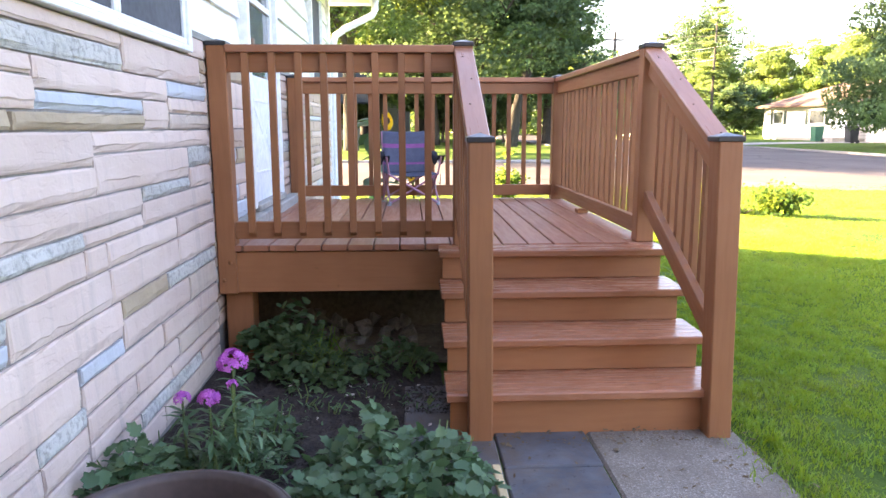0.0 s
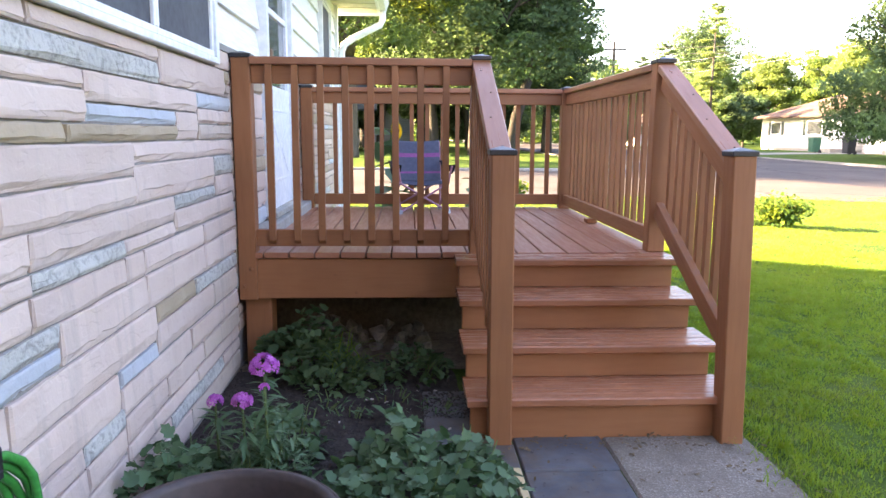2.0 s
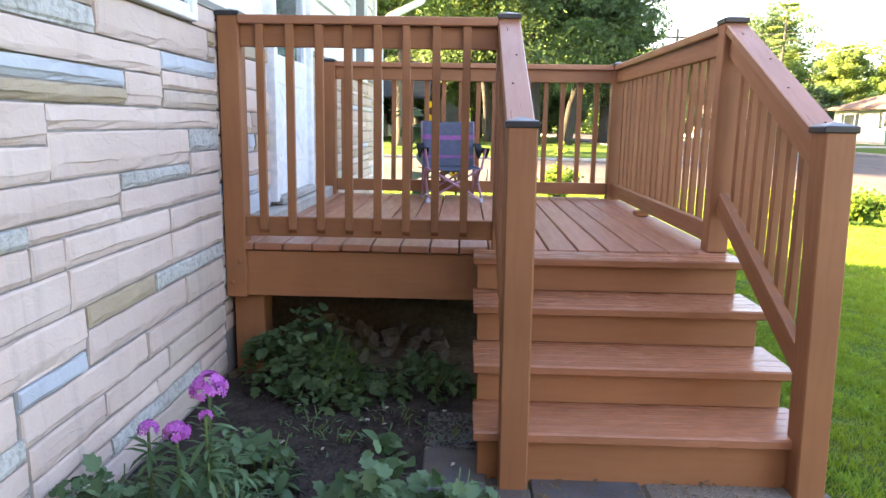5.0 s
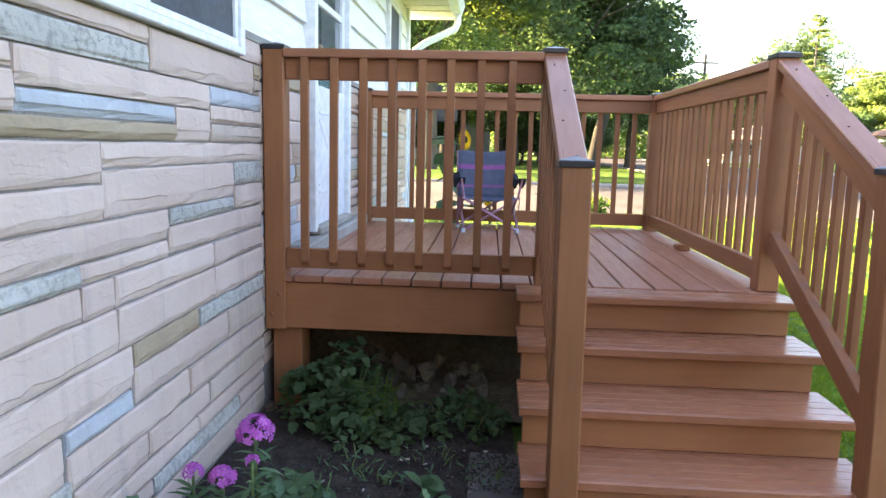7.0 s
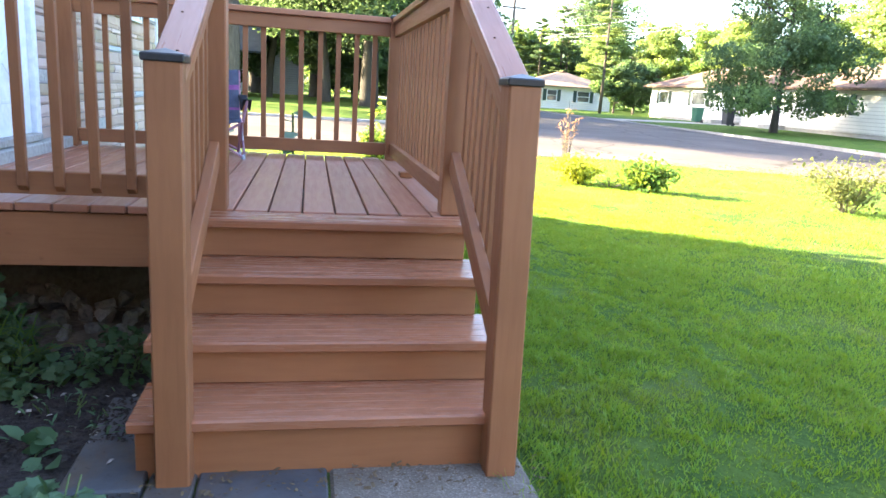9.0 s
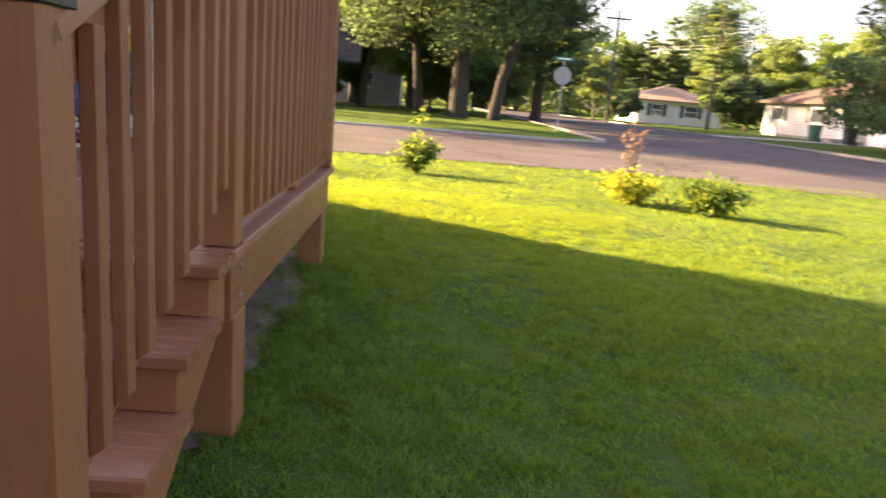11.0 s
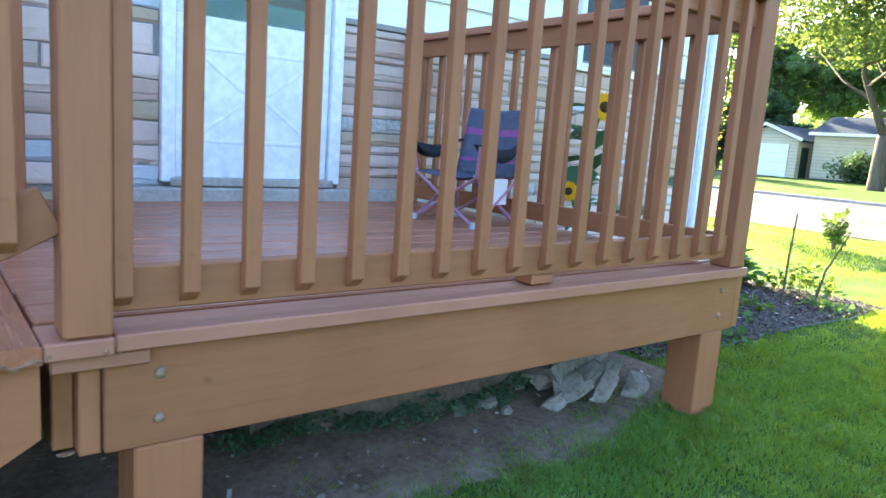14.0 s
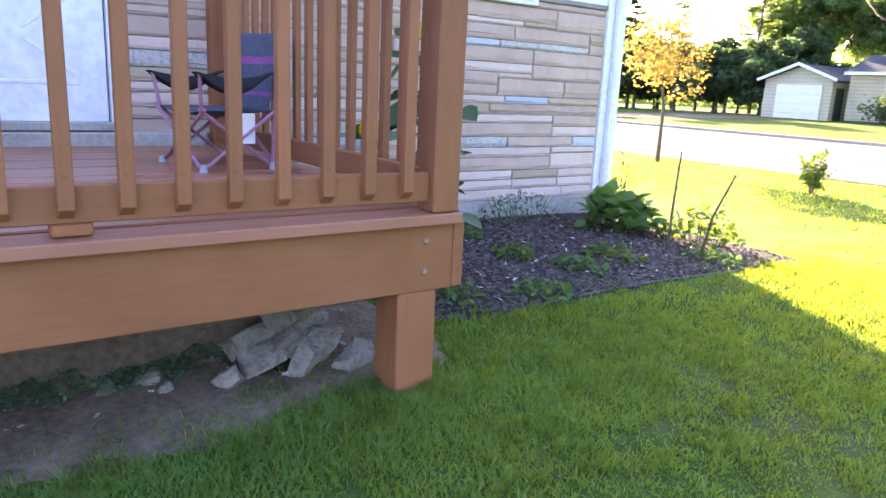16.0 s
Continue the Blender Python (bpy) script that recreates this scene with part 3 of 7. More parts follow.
def stone(y0, y1, z0, z1, code):
    """One quarried facing stone: a split, uneven face with chipped edges."""
    if y1 - y0 < 0.03 or z1 - z0 < 0.02:
        return
    bm = bmesh.new()
    n = max(2, min(16, int((y1 - y0) / (0.045 if y0 > -2.8 else 0.12)) + 1))
    ys = [y0, y0 + 0.007] + [y0 + (y1 - y0) * k / n for k in range(1, n)] + [y1 - 0.007, y1]
    at = rs.choice((0.14, 0.18, 0.24, 0.30))
    zs = [z0, z0 + 0.007, z0 + (z1 - z0) * at, z0 + (z1 - z0) * at + 0.005, z1 - 0.006, z1]
    ny, nz = len(ys) - 1, 5
    rough = 0.0050 if code == "g" else 0.0018
    seed = rs.uniform(0, 99)
    tilt, proud = rs.uniform(-0.0025, 0.0025), rs.uniform(-0.003, 0.003)
    front = {}
    for i, y in enumerate(ys):
        # a split ledge that comes and goes along the face
        step = 0.0050 * max(0.0, min(1.0, 2.4 * noise.noise(Vector((seed + 11, y * 3.4, 0))) + 0.30))
        wander = (z1 - z0) * (0.05 * noise.noise(Vector((seed + 2, y * 5, 0))) + 0.10 * noise.noise(Vector((seed + 6, y * 30, 0))))
        for j, z in enumerate(zs):
            d = 0.019 + proud + rough * noise.noise(Vector((seed, y * 8, z * 20))) + tilt * (2 * j / nz - 1)
            if i in (0, ny) or j in (0, nz):
                d -= 0.004 + 0.003 * noise.noise(Vector((seed + 5, y * 14, z * 14)))
                y += rs.uniform(-0.002, 0.002)
                z += 0.0035 * noise.noise(Vector((seed + 9, y * 11, j)))
            elif j in (1, nz - 1):
                z += 0.004 * noise.noise(Vector((seed + 3, y * 23, j)))
                if rs.random() < 0.14:
                    d -= 0.005
            else:
                z += wander
                d += 0.0030
            if j < 3:
                d -= step
            front[i, j] = bm.verts.new((d - 0.004, y, z))
    for i in range(ny):
        for j in range(nz):
            bm.faces.new((front[i, j], front[i + 1, j], front[i + 1, j + 1], front[i, j + 1]))
    ring = [front[i, 0] for i in range(ny + 1)] + [front[ny, j] for j in range(1, nz + 1)]
    ring += [front[i, nz] for i in range(ny - 1, -1, -1)] + [front[0, j] for j in range(nz - 1, 0, -1)]
    back = [bm.verts.new((-0.013, v.co.y, v.co.z)) for v in ring]
    for k in range(len(ring)):
        n = (k + 1) % len(ring)
        bm.faces.new((ring[n], ring[k], back[k], back[n]))
    part("stone", bm, STONES[code], wall_lower)


def lay(y0, y1, z0, z1, codes):
    rows = codes.split("/")
    h = (z1 - z0 + 0.010) / len(rows)
    for k, c in enumerate(rows):
        top = z1 - k * h
        stone(y0 + 0.005, y1 - 0.005, top - h + 0.0085, top + 0.0015, c)


for z1, z0, start, text in COURSES:
    a = start
    for word in text.split():
        n = next(i for i, ch in enumerate(word) if ch.isalpha())
        b = float(word[:n])
        lay(a, b, z0, z1, word[n:])
        a = b
# courses behind and past the deck: a run of chance lengths from the deck post, then the stones up to the house corner
NORTH = [
    (1.600, 1.565, 3.60, "5.17r"),
    (1.555, 1.465, 3.75, "4.67r"), (1.555, 1.430, 4.67, "5.17r"),
    (1.455, 1.425, 3.50, "4.36p 4.67t"),
    (1.415, 1.330, 3.65, "4.28r 5.01r"), (1.415, 1.352, 5.01, "5.17t"), (1.342, 1.280, 5.01, "5.17r"),
    (1.320, 1.280, 3.40, "4.16b 5.01g"),
    (1.270, 1.180, 3.70, "4.47r 5.17r"),
    (1.170, 1.115, 3.55, "4.47p"), (1.170, 1.080, 4.47, "5.17r"),
    (1.105, 1.030, 3.45, "4.16r"), (1.105, 1.075, 4.16, "4.47r"),
    (1.020, 0.957, 3.60, "4.16r"), (1.065, 0.957, 4.16, "4.79r 5.17r"),
    (0.947, 0.905, 3.50, "4.23p 4.64b 5.17t"),
    (0.895, 0.830, 3.70, "4.10t 5.17r"),
    (0.820, 0.770, 3.60, "4.70p"), (0.760, 0.675, 3.35, "4.70r"), (0.820, 0.748, 4.70, "5.17r"), (0.738, 0.675, 4.70, "5.17p"),
    (0.665, 0.600, 3.80, "4.28g 4.92r 5.17b"),
    (0.590, 0.530, 3.40, "4.70p"), (0.520, 0.435, 3.65, "4.70r"), (0.590, 0.553, 4.70, "5.17p"), (0.543, 0.435, 4.70, "5.17p"),
    (0.425, 0.370, 3.55, "4.34p 4.79t 5.17p"),
    (0.360, 0.300, 3.75, "4.34p 4.79p 5.17p"),
    (0.290, 0.222, 3.60, "4.42q 4.84p 5.17p"),
]
BESIDE_DOOR = [
    (1.600, 1.580, 0.0, "0.80p"), (1.570, 1.530, 0.0, "0.45p 0.80b"), (1.520, 1.462, 0.0, "0.35p 0.80t"), (1.452, 1.320, 0.0, "0.77p 0.80q"),
    (1.310, 1.210, 0.0, "0.30q 0.80p"), (1.200, 1.105, 0.0, "0.477p 0.80r"), (1.095, 1.015, 0.0, "0.42r 0.53b 0.80t"), (1.005, 0.900, 0.0, "0.36p 0.80p"),
    (0.890, 0.805, 0.0, "0.55b 0.80p"), (0.795, 0.705, 0.0, "0.40p 0.80b"),
]
for z1, z0, start, text in NORTH + BESIDE_DOOR:
    a = start
    for word in text.split():
        lay(a, float(word[:-1]), z0, z1, word[-1])
        a = float(word[:-1])
    if not 1.0 < start < 4.0:
        continue
    a = DOOR[1] + 0.06 if z1 > 0.68 else 0.0
    while a < start - 1e-6:
        b = a + rs.uniform(0.45, 1.05)
        b = start if start - b < 0.25 else b
        lay(a, b, z0, z1, rs.choice("rrrqrrprrqrrrtrbg"))
        a = b


# windows, door, eave


def window(name, hole, label, split):
    y0, y1, z0, z1 = hole
    e = empty(name, 0.0, (y0 + y1) / 2, z0)
    tagged(e, label, "window", kind="structure")
    L = lambda n, a, b, c, d, f, g, m, **kw: local(n, a, b, c, d, f, g, m, e, **kw)
    L("casing", -0.05, 0.040, y1 - 0.002, y1 + 0.04, z0 - 0.030, z1 + 0.04, TRIM)
    L("casing", -0.05, 0.040, y0 - 0.04, y0 + 0.002, z0 - 0.030, z1 + 0.04, TRIM)
    L("casing", -0.05, 0.040, y0 + 0.002, y1 - 0.002, z1 - 0.002, z1 + 0.04, TRIM)
    L("sill", -0.05, 0.043, y0 + 0.002, y1 - 0.002, z0 - 0.032, z0 - 0.004, TRIM, bevel=0.004)
    L("gasket", -0.02, 0.024, y0 + 0.002, y1 - 0.002, z0 - 0.004, z0, DARK, bevel=0.0, label="dark seal under the sash")
    cuts = [y0] + split + [y1]
    for a, b in zip(cuts, cuts[1:]):
        for n, c, d, f, g in (("sash", a, b, z0, z0 + 0.026), ("sash", a, b, z1 - 0.03, z1), ("sash", a, a + 0.026, z0 + 0.026, z1 - 0.03), ("sash", b - 0.026, b, z0 + 0.026, z1 - 0.03)):
            L(n, -0.01, 0.027, c, d, f, g, TRIM)
        p = L("pane", -0.002, 0.004, a + 0.024, b - 0.024, z0 + 0.024, z1 - 0.028, GLASS, bevel=0.0)
        p.visible_shadow = False
        L("insect_screen", 0.012, 0.015, a + 0.025, b - 0.025, z0 + 0.025, z1 - 0.029, SCREEN, bevel=0.0)
    # near-black sheet behind the glass in place of the unlit room
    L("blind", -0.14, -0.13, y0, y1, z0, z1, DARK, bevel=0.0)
    return e


window("window_1", WIN_1, "white sliding window with dark glass in the stone wall", [-0.995])
window("window_2", WIN_2, "white window with dark glass near the corner of the house", [])

door = tagged(empty("door_1", 0.0, 1.28, DOOR[2]), "closed white front door with a half window and crossbuck panel", "door", kind="structure")
D = lambda n, a, b, c, d, f, g, m, **kw: local(n, a, b, c, d, f, g, m, door, **kw)
D("casing", -0.06, 0.05, DOOR[0] - 0.062, DOOR[0] + 0.002, DOOR[2] - 0.01, DOOR[3] + 0.05, TRIM)
D("casing", -0.06, 0.05, DOOR[1] - 0.002, DOOR[1] + 0.062, DOOR[2] - 0.01, DOOR[3] + 0.05, TRIM)
D("casing", -0.06, 0.05, DOOR[0] + 0.002, DOOR[1] - 0.002, DOOR[3] - 0.002, DOOR[3] + 0.05, TRIM)
GZ = 1.530
D("lower_panel", -0.02, 0.02, DOOR[0] + 0.01, DOOR[1] - 0.01, DOOR[2] + 0.012, GZ, DOOR_WHITE)
D("stile", -0.02, 0.02, DOOR[0] + 0.01, DOOR[0] + 0.075, GZ, DOOR[3] - 0.008, DOOR_WHITE)
D("stile", -0.02, 0.02, DOOR[1] - 0.075, DOOR[1] - 0.01, GZ, DOOR[3] - 0.008, DOOR_WHITE)
D("top_rail", -0.02, 0.02, DOOR[0] + 0.075, DOOR[1] - 0.075, DOOR[3] - 0.12, DOOR[3] - 0.008, DOOR_WHITE)
D("meeting_rail", -0.012, 0.016, DOOR[0] + 0.075, DOOR[1] - 0.075, 1.97, 2.01, DOOR_WHITE)
D("pane", -0.004, 0.002, DOOR[0] + 0.072, DOOR[1] - 0.072, GZ - 0.01, DOOR[3] - 0.11, GLASS, bevel=0.0).visible_shadow = False
D("teal_strip", -0.03, -0.022, DOOR[0] + 0.07, DOOR[1] - 0.07, GZ, GZ + 0.11, TEAL, bevel=0.0, label="teal strip behind the glass")
# added near-black sheet stands for the shade indoors behind the door glass
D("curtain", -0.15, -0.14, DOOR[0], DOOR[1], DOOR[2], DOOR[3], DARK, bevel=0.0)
D("threshold", -0.06, 0.07, DOOR[0] - 0.02, DOOR[1] + 0.02, DOOR[2] - 0.03, DOOR[2] + 0.012, CONCRETE, bevel=0.006)
# raised crossbuck mouldings on the lower panel
cy, pz0, pz1 = 1.28, 0.93, 1.38
for a, b in (((0.99, pz0), (1.57, pz0)), ((0.99, pz1), (1.57, pz1)), ((1.00, pz0 + 0.04), (1.22, (pz0 + pz1) / 2 - 0.02)), ((1.56, pz0 + 0.04), (1.34, (pz0 + pz1) / 2 - 0.02)),
             ((1.00, pz1 - 0.04), (1.22, (pz0 + pz1) / 2 + 0.02)), ((1.56, pz1 - 0.04), (1.34, (pz0 + pz1) / 2 + 0.02))):
    beam("moulding", (0.020, *a), (0.020, *b), 0.008, 0.020, DOOR_WHITE, door, 0.003)
D("handle", 0.02, 0.06, 0.90, 0.93, 1.62, 1.74, BOLT_STEEL, bevel=0.008, label="small metal door handle")
bm = bmesh.new()
add_box(bm, -0.16, 0.10, 0.45, 2.15, 0.3, 0.70, 0.008)
tagged(obj("door_step", bm, CONCRETE), "grey concrete ledge under the front door", "step", kind="structure")

# roof with soffit, fascia, gutter and downspout
bm = bmesh.new()
add_box(bm, -0.16, 0.50, -6.4, 5.70, EAVE_Z, EAVE_Z + 0.02)
for k in range(40):
    add_box(bm, -0.02, 0.50, -6.4 + 0.3 * k, -6.385 + 0.3 * k, EAVE_Z - 0.007, EAVE_Z + 0.002)
tagged(obj("soffit", bm, SOFFIT), "cream ribbed metal soffit under the eave", "soffit", kind="structure")
bm = bmesh.new()
add_box(bm, 0.50, 0.53, -6.4, 5.72, EAVE_Z - 0.03, EAVE_Z + 0.16)
add_box(bm, -0.4, 0.50, 5.70, 5.72, EAVE_Z - 0.03, EAVE_Z + 0.16)
tagged(obj("fascia", bm, TRIM), "white metal fascia along the eave", "trim", kind="structure")
ROOF = two_tone("grey_shingles", (0.05, 0.05, 0.055), (0.10, 0.10, 0.105), 6, 0.9, 0.5, 0.01, stretch=(1, 1, 4))
bm = bmesh.new()
vs = [bm.verts.new(p) for p in ((0.60, -6.5, EAVE_Z + 0.16), (0.60, 5.78, EAVE_Z + 0.16), (-4.0, 5.78, EAVE_Z + 1.45), (-4.0, -6.5, EAVE_Z + 1.45), (-8.6, 5.78, EAVE_Z + 0.16), (-8.6, -6.5, EAVE_Z + 0.16))]
lo = [bm.verts.new(v.co - Vector((0, 0, 0.05))) for v in vs]
for q in ((0, 1, 2, 3), (3, 2, 4, 5)):
    bm.faces.new([vs[i] for i in q])
    bm.faces.new([lo[i] for i in q[::-1]])
for a, b in ((0, 1), (1, 2), (2, 4), (4, 5), (5, 3), (3, 0)):
    bm.faces.new((vs[b], vs[a], lo[a], lo[b]))
for yy in (HOUSE_END, -6.0):
    g = [bm.verts.new(p) for p in ((-0.16, yy, 3.0), (-7.9, yy, 3.0), (-4.0, yy, EAVE_Z + 1.38))]
    bm.faces.new(g)
bmesh.ops.recalc_face_normals(bm, faces=bm.faces)
tagged(obj("roof", bm, ROOF), "low grey shingle roof of the house", "roof", kind="structure")
gutter = tagged(empty("gutter", 0.56, -0.4, EAVE_Z), "white metal gutter with a curved downspout at the corner", "gutter")
bm = extrude_profile([(0.0, 0.0), (0.07, 0.0), (0.105, 0.11), (0.105, 0.125), (0.09, 0.125), (0.06, 0.012), (0.012, 0.012), (0.012, 0.125), (0.0, 0.125)], -6.0, 6.02)
ch = part("channel", bm, TRIM, gutter)
ch.matrix_basis = Matrix(((0, 1, 0, -0.03), (1, 0, 0, 0.02), (0, 0, 1, 0.0), (0, 0, 0, 1)))
bm = bmesh.new()
tube(bm, [(0.0, 5.93, 0.02), (0.0, 5.93, -0.10), (-0.03, 5.91, -0.17), (-0.36, 5.74, -0.36), (-0.46, 5.68, -0.44), (-0.49, 5.66, -0.53), (-0.49, 5.66, -2.45), (-0.44, 5.70, -2.55), (-0.28, 5.78, -2.60)], 0.042, sides=10)
part("downspout", bm, TRIM, gutter)

# ---- the deck ----
TOP = 0.635
RAIL_TOP = 1.610
POST = 0.091
deck = tagged(empty("deck", 1.1, 1.15, 0.0), "brown-stained wooden porch deck with railings on posts", "deck")


def dk(n, *lim, mat=STAIN_Y, **kw):
    return local(n, *lim, mat, deck, **kw)


rd = random.Random(11)
for k in range(16):
    x = 0.022 + 0.1295 * k
    dk("floor_board", x, x + 0.1225, 0.002 + rd.uniform(-0.004, 0.004), 2.30, TOP - 0.03, TOP + rd.uniform(-0.0015, 0.0015), mat=STAIN_FLOOR, bevel=0.004)
dk("edge_board", 2.098, 2.226, 0.116, 2.28, TOP - 0.036, TOP - 0.004, mat=STAIN_EDGE, bevel=0.003)
RIM0, RIM1 = 0.393, TOP - 0.036
dk("edge_board", 2.098, 2.232, -0.001, 0.113, TOP - 0.038, TOP - 0.006, mat=STAIN_EDGE, bevel=0.003)
dk("rim_board", 0.02, 2.14, 0.022, 0.060, RIM0, RIM1, mat=STAIN_X)
dk("rim_board", 2.155, 2.195, 0.102, 2.268, RIM0, RIM1)
dk("rim_board", 0.02, 2.192, 2.271, 2.312, RIM0 + 0.002, RIM1, mat=STAIN_X)
dk("ledger", 0.02, 0.058, 0.06, 2.262, RIM0, RIM1)
for k in range(4):
    dk("joist", 0.45 + 0.41 * k, 0.488 + 0.41 * k, 0.06, 2.262, RIM0 + 0.02, RIM1)
dk("corner_block", 2.10, 2.178, 0.061, 0.100, RIM0 - 0.004, TOP - 0.055, mat=STAIN_Z)
dk("shim", 2.141, 2.212, 0.012, 0.180, TOP - 0.068, TOP - 0.0395, mat=STAIN_EDGE)
dk("shim", 2.110, 2.184, 1.205, 1.289, TOP, TOP + 0.03, bevel=0.004)


def splinter(x, y, z, w, d, h, seed, owner=deck):
    """A torn, weathered bit of wood left at the end of a board."""
    q = random.Random(seed)
    bm = bmesh.new()
    for k in range(16):
        v = Vector([q.gauss(0, 1) for _ in range(3)]).normalized() * q.uniform(0.5, 1.1)
        bm.verts.new(Vector((x + v.x * w, y + v.y * d, z + v.z * h)) - owner.location)
    bmesh.ops.convex_hull(bm, input=list(bm.verts))
    bmesh.ops.delete(bm, geom=[v for v in bm.verts if not v.link_faces], context="VERTS")
    bmesh.ops.recalc_face_normals(bm, faces=bm.faces)
    part("splinter", bm, TORN, owner, "torn weathered wood at a board end")


TORN = two_tone("torn_wood", (0.13, 0.062, 0.035), (0.34, 0.20, 0.12), 60, 0.9, 0.6, 0.004, fine=200, world=True)
for k, (x, y, z, w, d, h) in enumerate(((2.214, 0.114, TOP - 0.018, 0.018, 0.010, 0.020), (2.205, 0.118, TOP - 0.040, 0.014, 0.014, 0.012), (2.226, 0.098, TOP - 0.030, 0.010, 0.016, 0.010), (2.228, 0.006, TOP - 0.030, 0.007, 0.014, 0.010), (2.190, 0.150, TOP - 0.050, 0.014, 0.018, 0.009), (2.170, 0.040, RIM0 + 0.004, 0.012, 0.020, 0.008))):
    splinter(x, y, z, w, d, h, 300 + k)


def cap_mesh():
    bm = bmesh.new()
    h = POST / 2 + 0.006
    add_box(bm, -h, h, -h, h, -0.016, 0.004, 0.003)
    base = [bm.verts.new((a * h * 0.96, b * h * 0.96, 0.0045)) for a, b in ((-1, -1), (1, -1), (1, 1), (-1, 1))]
    tip = bm.verts.new((0, 0, 0.018))
    for k in range(4):
        bm.faces.new((base[k], base[(k + 1) % 4], tip))
    me = bpy.data.meshes.new("post_cap")
    bm.to_mesh(me)
    bm.free()
    me.materials.append(CAP_BLACK)
    return me


CAP = cap_mesh()


def post(x, y, z0, z1, parent, lean=(0, 0), deep=POST):
    """A square post with a black metal cap; x and y: the middle of its foot."""
    bm = box(-POST / 2, POST / 2, -deep / 2, deep / 2, 0, z1 - z0, 0.005)
    for v in bm.verts:
        if v.co.z > (z1 - z0) / 2:
            v.co.x += lean[0]
            v.co.y += lean[1]
    ob = obj("post", bm, STAIN_Z, parent)
    ob.location = Vector((x, y, z0)) - parent.location
    c = new("post_cap", CAP)
    c.parent = ob
    c.location = (lean[0], lean[1], z1 - z0)
    tagged(c, "black metal cap")
    return ob


LP, MP, RP = 0.068, 1.242, 2.178
BL, BR = 0.070, 2.170
BACK = 2.224
post(LP, 0.046, RIM0 - 0.004, RAIL_TOP, deck)
post(MP, 0.046, TOP - 0.2, RAIL_TOP, deck)
post(RP, 0.072, TOP - 0.004, RAIL_TOP, deck, deep=0.082)
post(BL, BACK, TOP - 0.002, RAIL_TOP - 0.003, deck)
post(BR, BACK, TOP - 0.002, RAIL_TOP - 0.003, deck)
SUP = 0.135
for x, y, z in ((0.1025, 0.135, 0.02), (2.126, 0.222, -0.06), (2.126, 2.150, -0.02), (0.1025, 2.143, -0.02)):
    dk("support_post", x - SUP / 2, x + SUP / 2, y - SUP / 2, y + SUP / 2, z - 0.05, RIM0 + 0.1 if x < 2 else RIM0 - 0.001, mat=STAIN_Z, bevel=0.005)


def bolt(x, y, z, axis, mat=BOLT_STEEL):
    bm = bmesh.new()
    bmesh.ops.create_uvsphere(bm, u_segments=10, v_segments=5, radius=0.0115)
    for v in bm.verts:
        v.co = Vector((max(v.co.x * 0.8, 0.0), v.co.y, v.co.z)) if axis == "x" else Vector((v.co.x, min(v.co.y * 0.8, 0.0), v.co.z))
    ob = obj("bolt", bm, mat, deck, "round bolt head", smooth=True)
    ob.location = Vector((x, y, z)) - deck.location


for y, z in ((0.202, 0.540), (0.200, 0.448), (2.172, 0.547), (2.169, 0.453)):
    bolt(2.195, y, z, "x")
for x, z in ((0.086, 0.55), (0.050, 0.46)):
    bolt(x, 0.002, z, "y", STAIN_X)

# the level railings: a flat cap, a rail on edge below it, a bottom rail, and square balusters fixed to the outer faces
R1, R0 = RAIL_TOP - 0.012, 0.665


def baluster_mesh(height):
    """A 38 mm square baluster with an angled foot; its inner face lies on the local plane y = 0, the foot at z = 0."""
    w, d = 0.0168, 0.027
    bm = bmesh.new()
    a = [bm.verts.new(p) for p in ((-w, 0, 0), (w, 0, 0), (w, -d, 0.022), (-w, -d, 0.022))]
    b = [bm.verts.new(p) for p in ((-w, 0, height), (w, 0, height), (w, -d, height), (-w, -d, height))]
    for k in range(4):
        bm.faces.new((a[k], a[(k + 1) % 4], b[(k + 1) % 4], b[k]))
    bm.faces.new(a[::-1])
    bm.faces.new(b)
    bmesh.ops.bevel(bm, geom=list(bm.edges), offset=0.002, segments=1, affect="EDGES")
    bmesh.ops.recalc_face_normals(bm, faces=bm.faces)
    me = bpy.data.meshes.new("baluster")
    bm.to_mesh(me)
    bm.free()
    me.materials.append(STAIN_Z)
    return me


BAL = baluster_mesh(R1 - 0.036 - R0 - 0.012)
rb = random.Random(5)


def baluster(x, y, z, turn, parent, mesh=None):
    ob = new("baluster", mesh or BAL)
    ob.parent = parent
    ob.matrix_basis = Matrix.Translation(-parent.location) @ pose(x, y, z, rb.uniform(-0.25, 0.25), rb.uniform(-0.3, 0.3), turn)
    return ob


# front, between the house post and the stair post
dk("cap_rail", LP + POST / 2, MP - POST / 2, -0.012, 0.078, R1 - 0.036, R1, mat=STAIN_RAIL_X, bevel=0.004)
dk("top_rail", LP + POST / 2, MP - POST / 2, 0.022, 0.058, R1 - 0.125, R1 - 0.037, mat=STAIN_X)
dk("bottom_rail", LP + POST / 2, MP - POST / 2, 0.022, 0.058, R0, R0 + 0.085, mat=STAIN_X)
for k in range(8):
    baluster(0.2 + 0.1243 * k, 0.0215, R0 + 0.012, 0, deck)
# right side
dk("cap_rail", RP - 0.045, RP + 0.047, 0.1135, BACK - POST / 2, R1 - 0.036, R1, bevel=0.004, mat=STAIN_RAIL_Y)
dk("top_rail", RP - 0.026, RP + 0.010, 0.1135, BACK - POST / 2, R1 - 0.125, R1 - 0.037)
dk("bottom_rail", RP - 0.026, RP + 0.010, 0.1135, BACK - POST / 2, R0, R0 + 0.085)
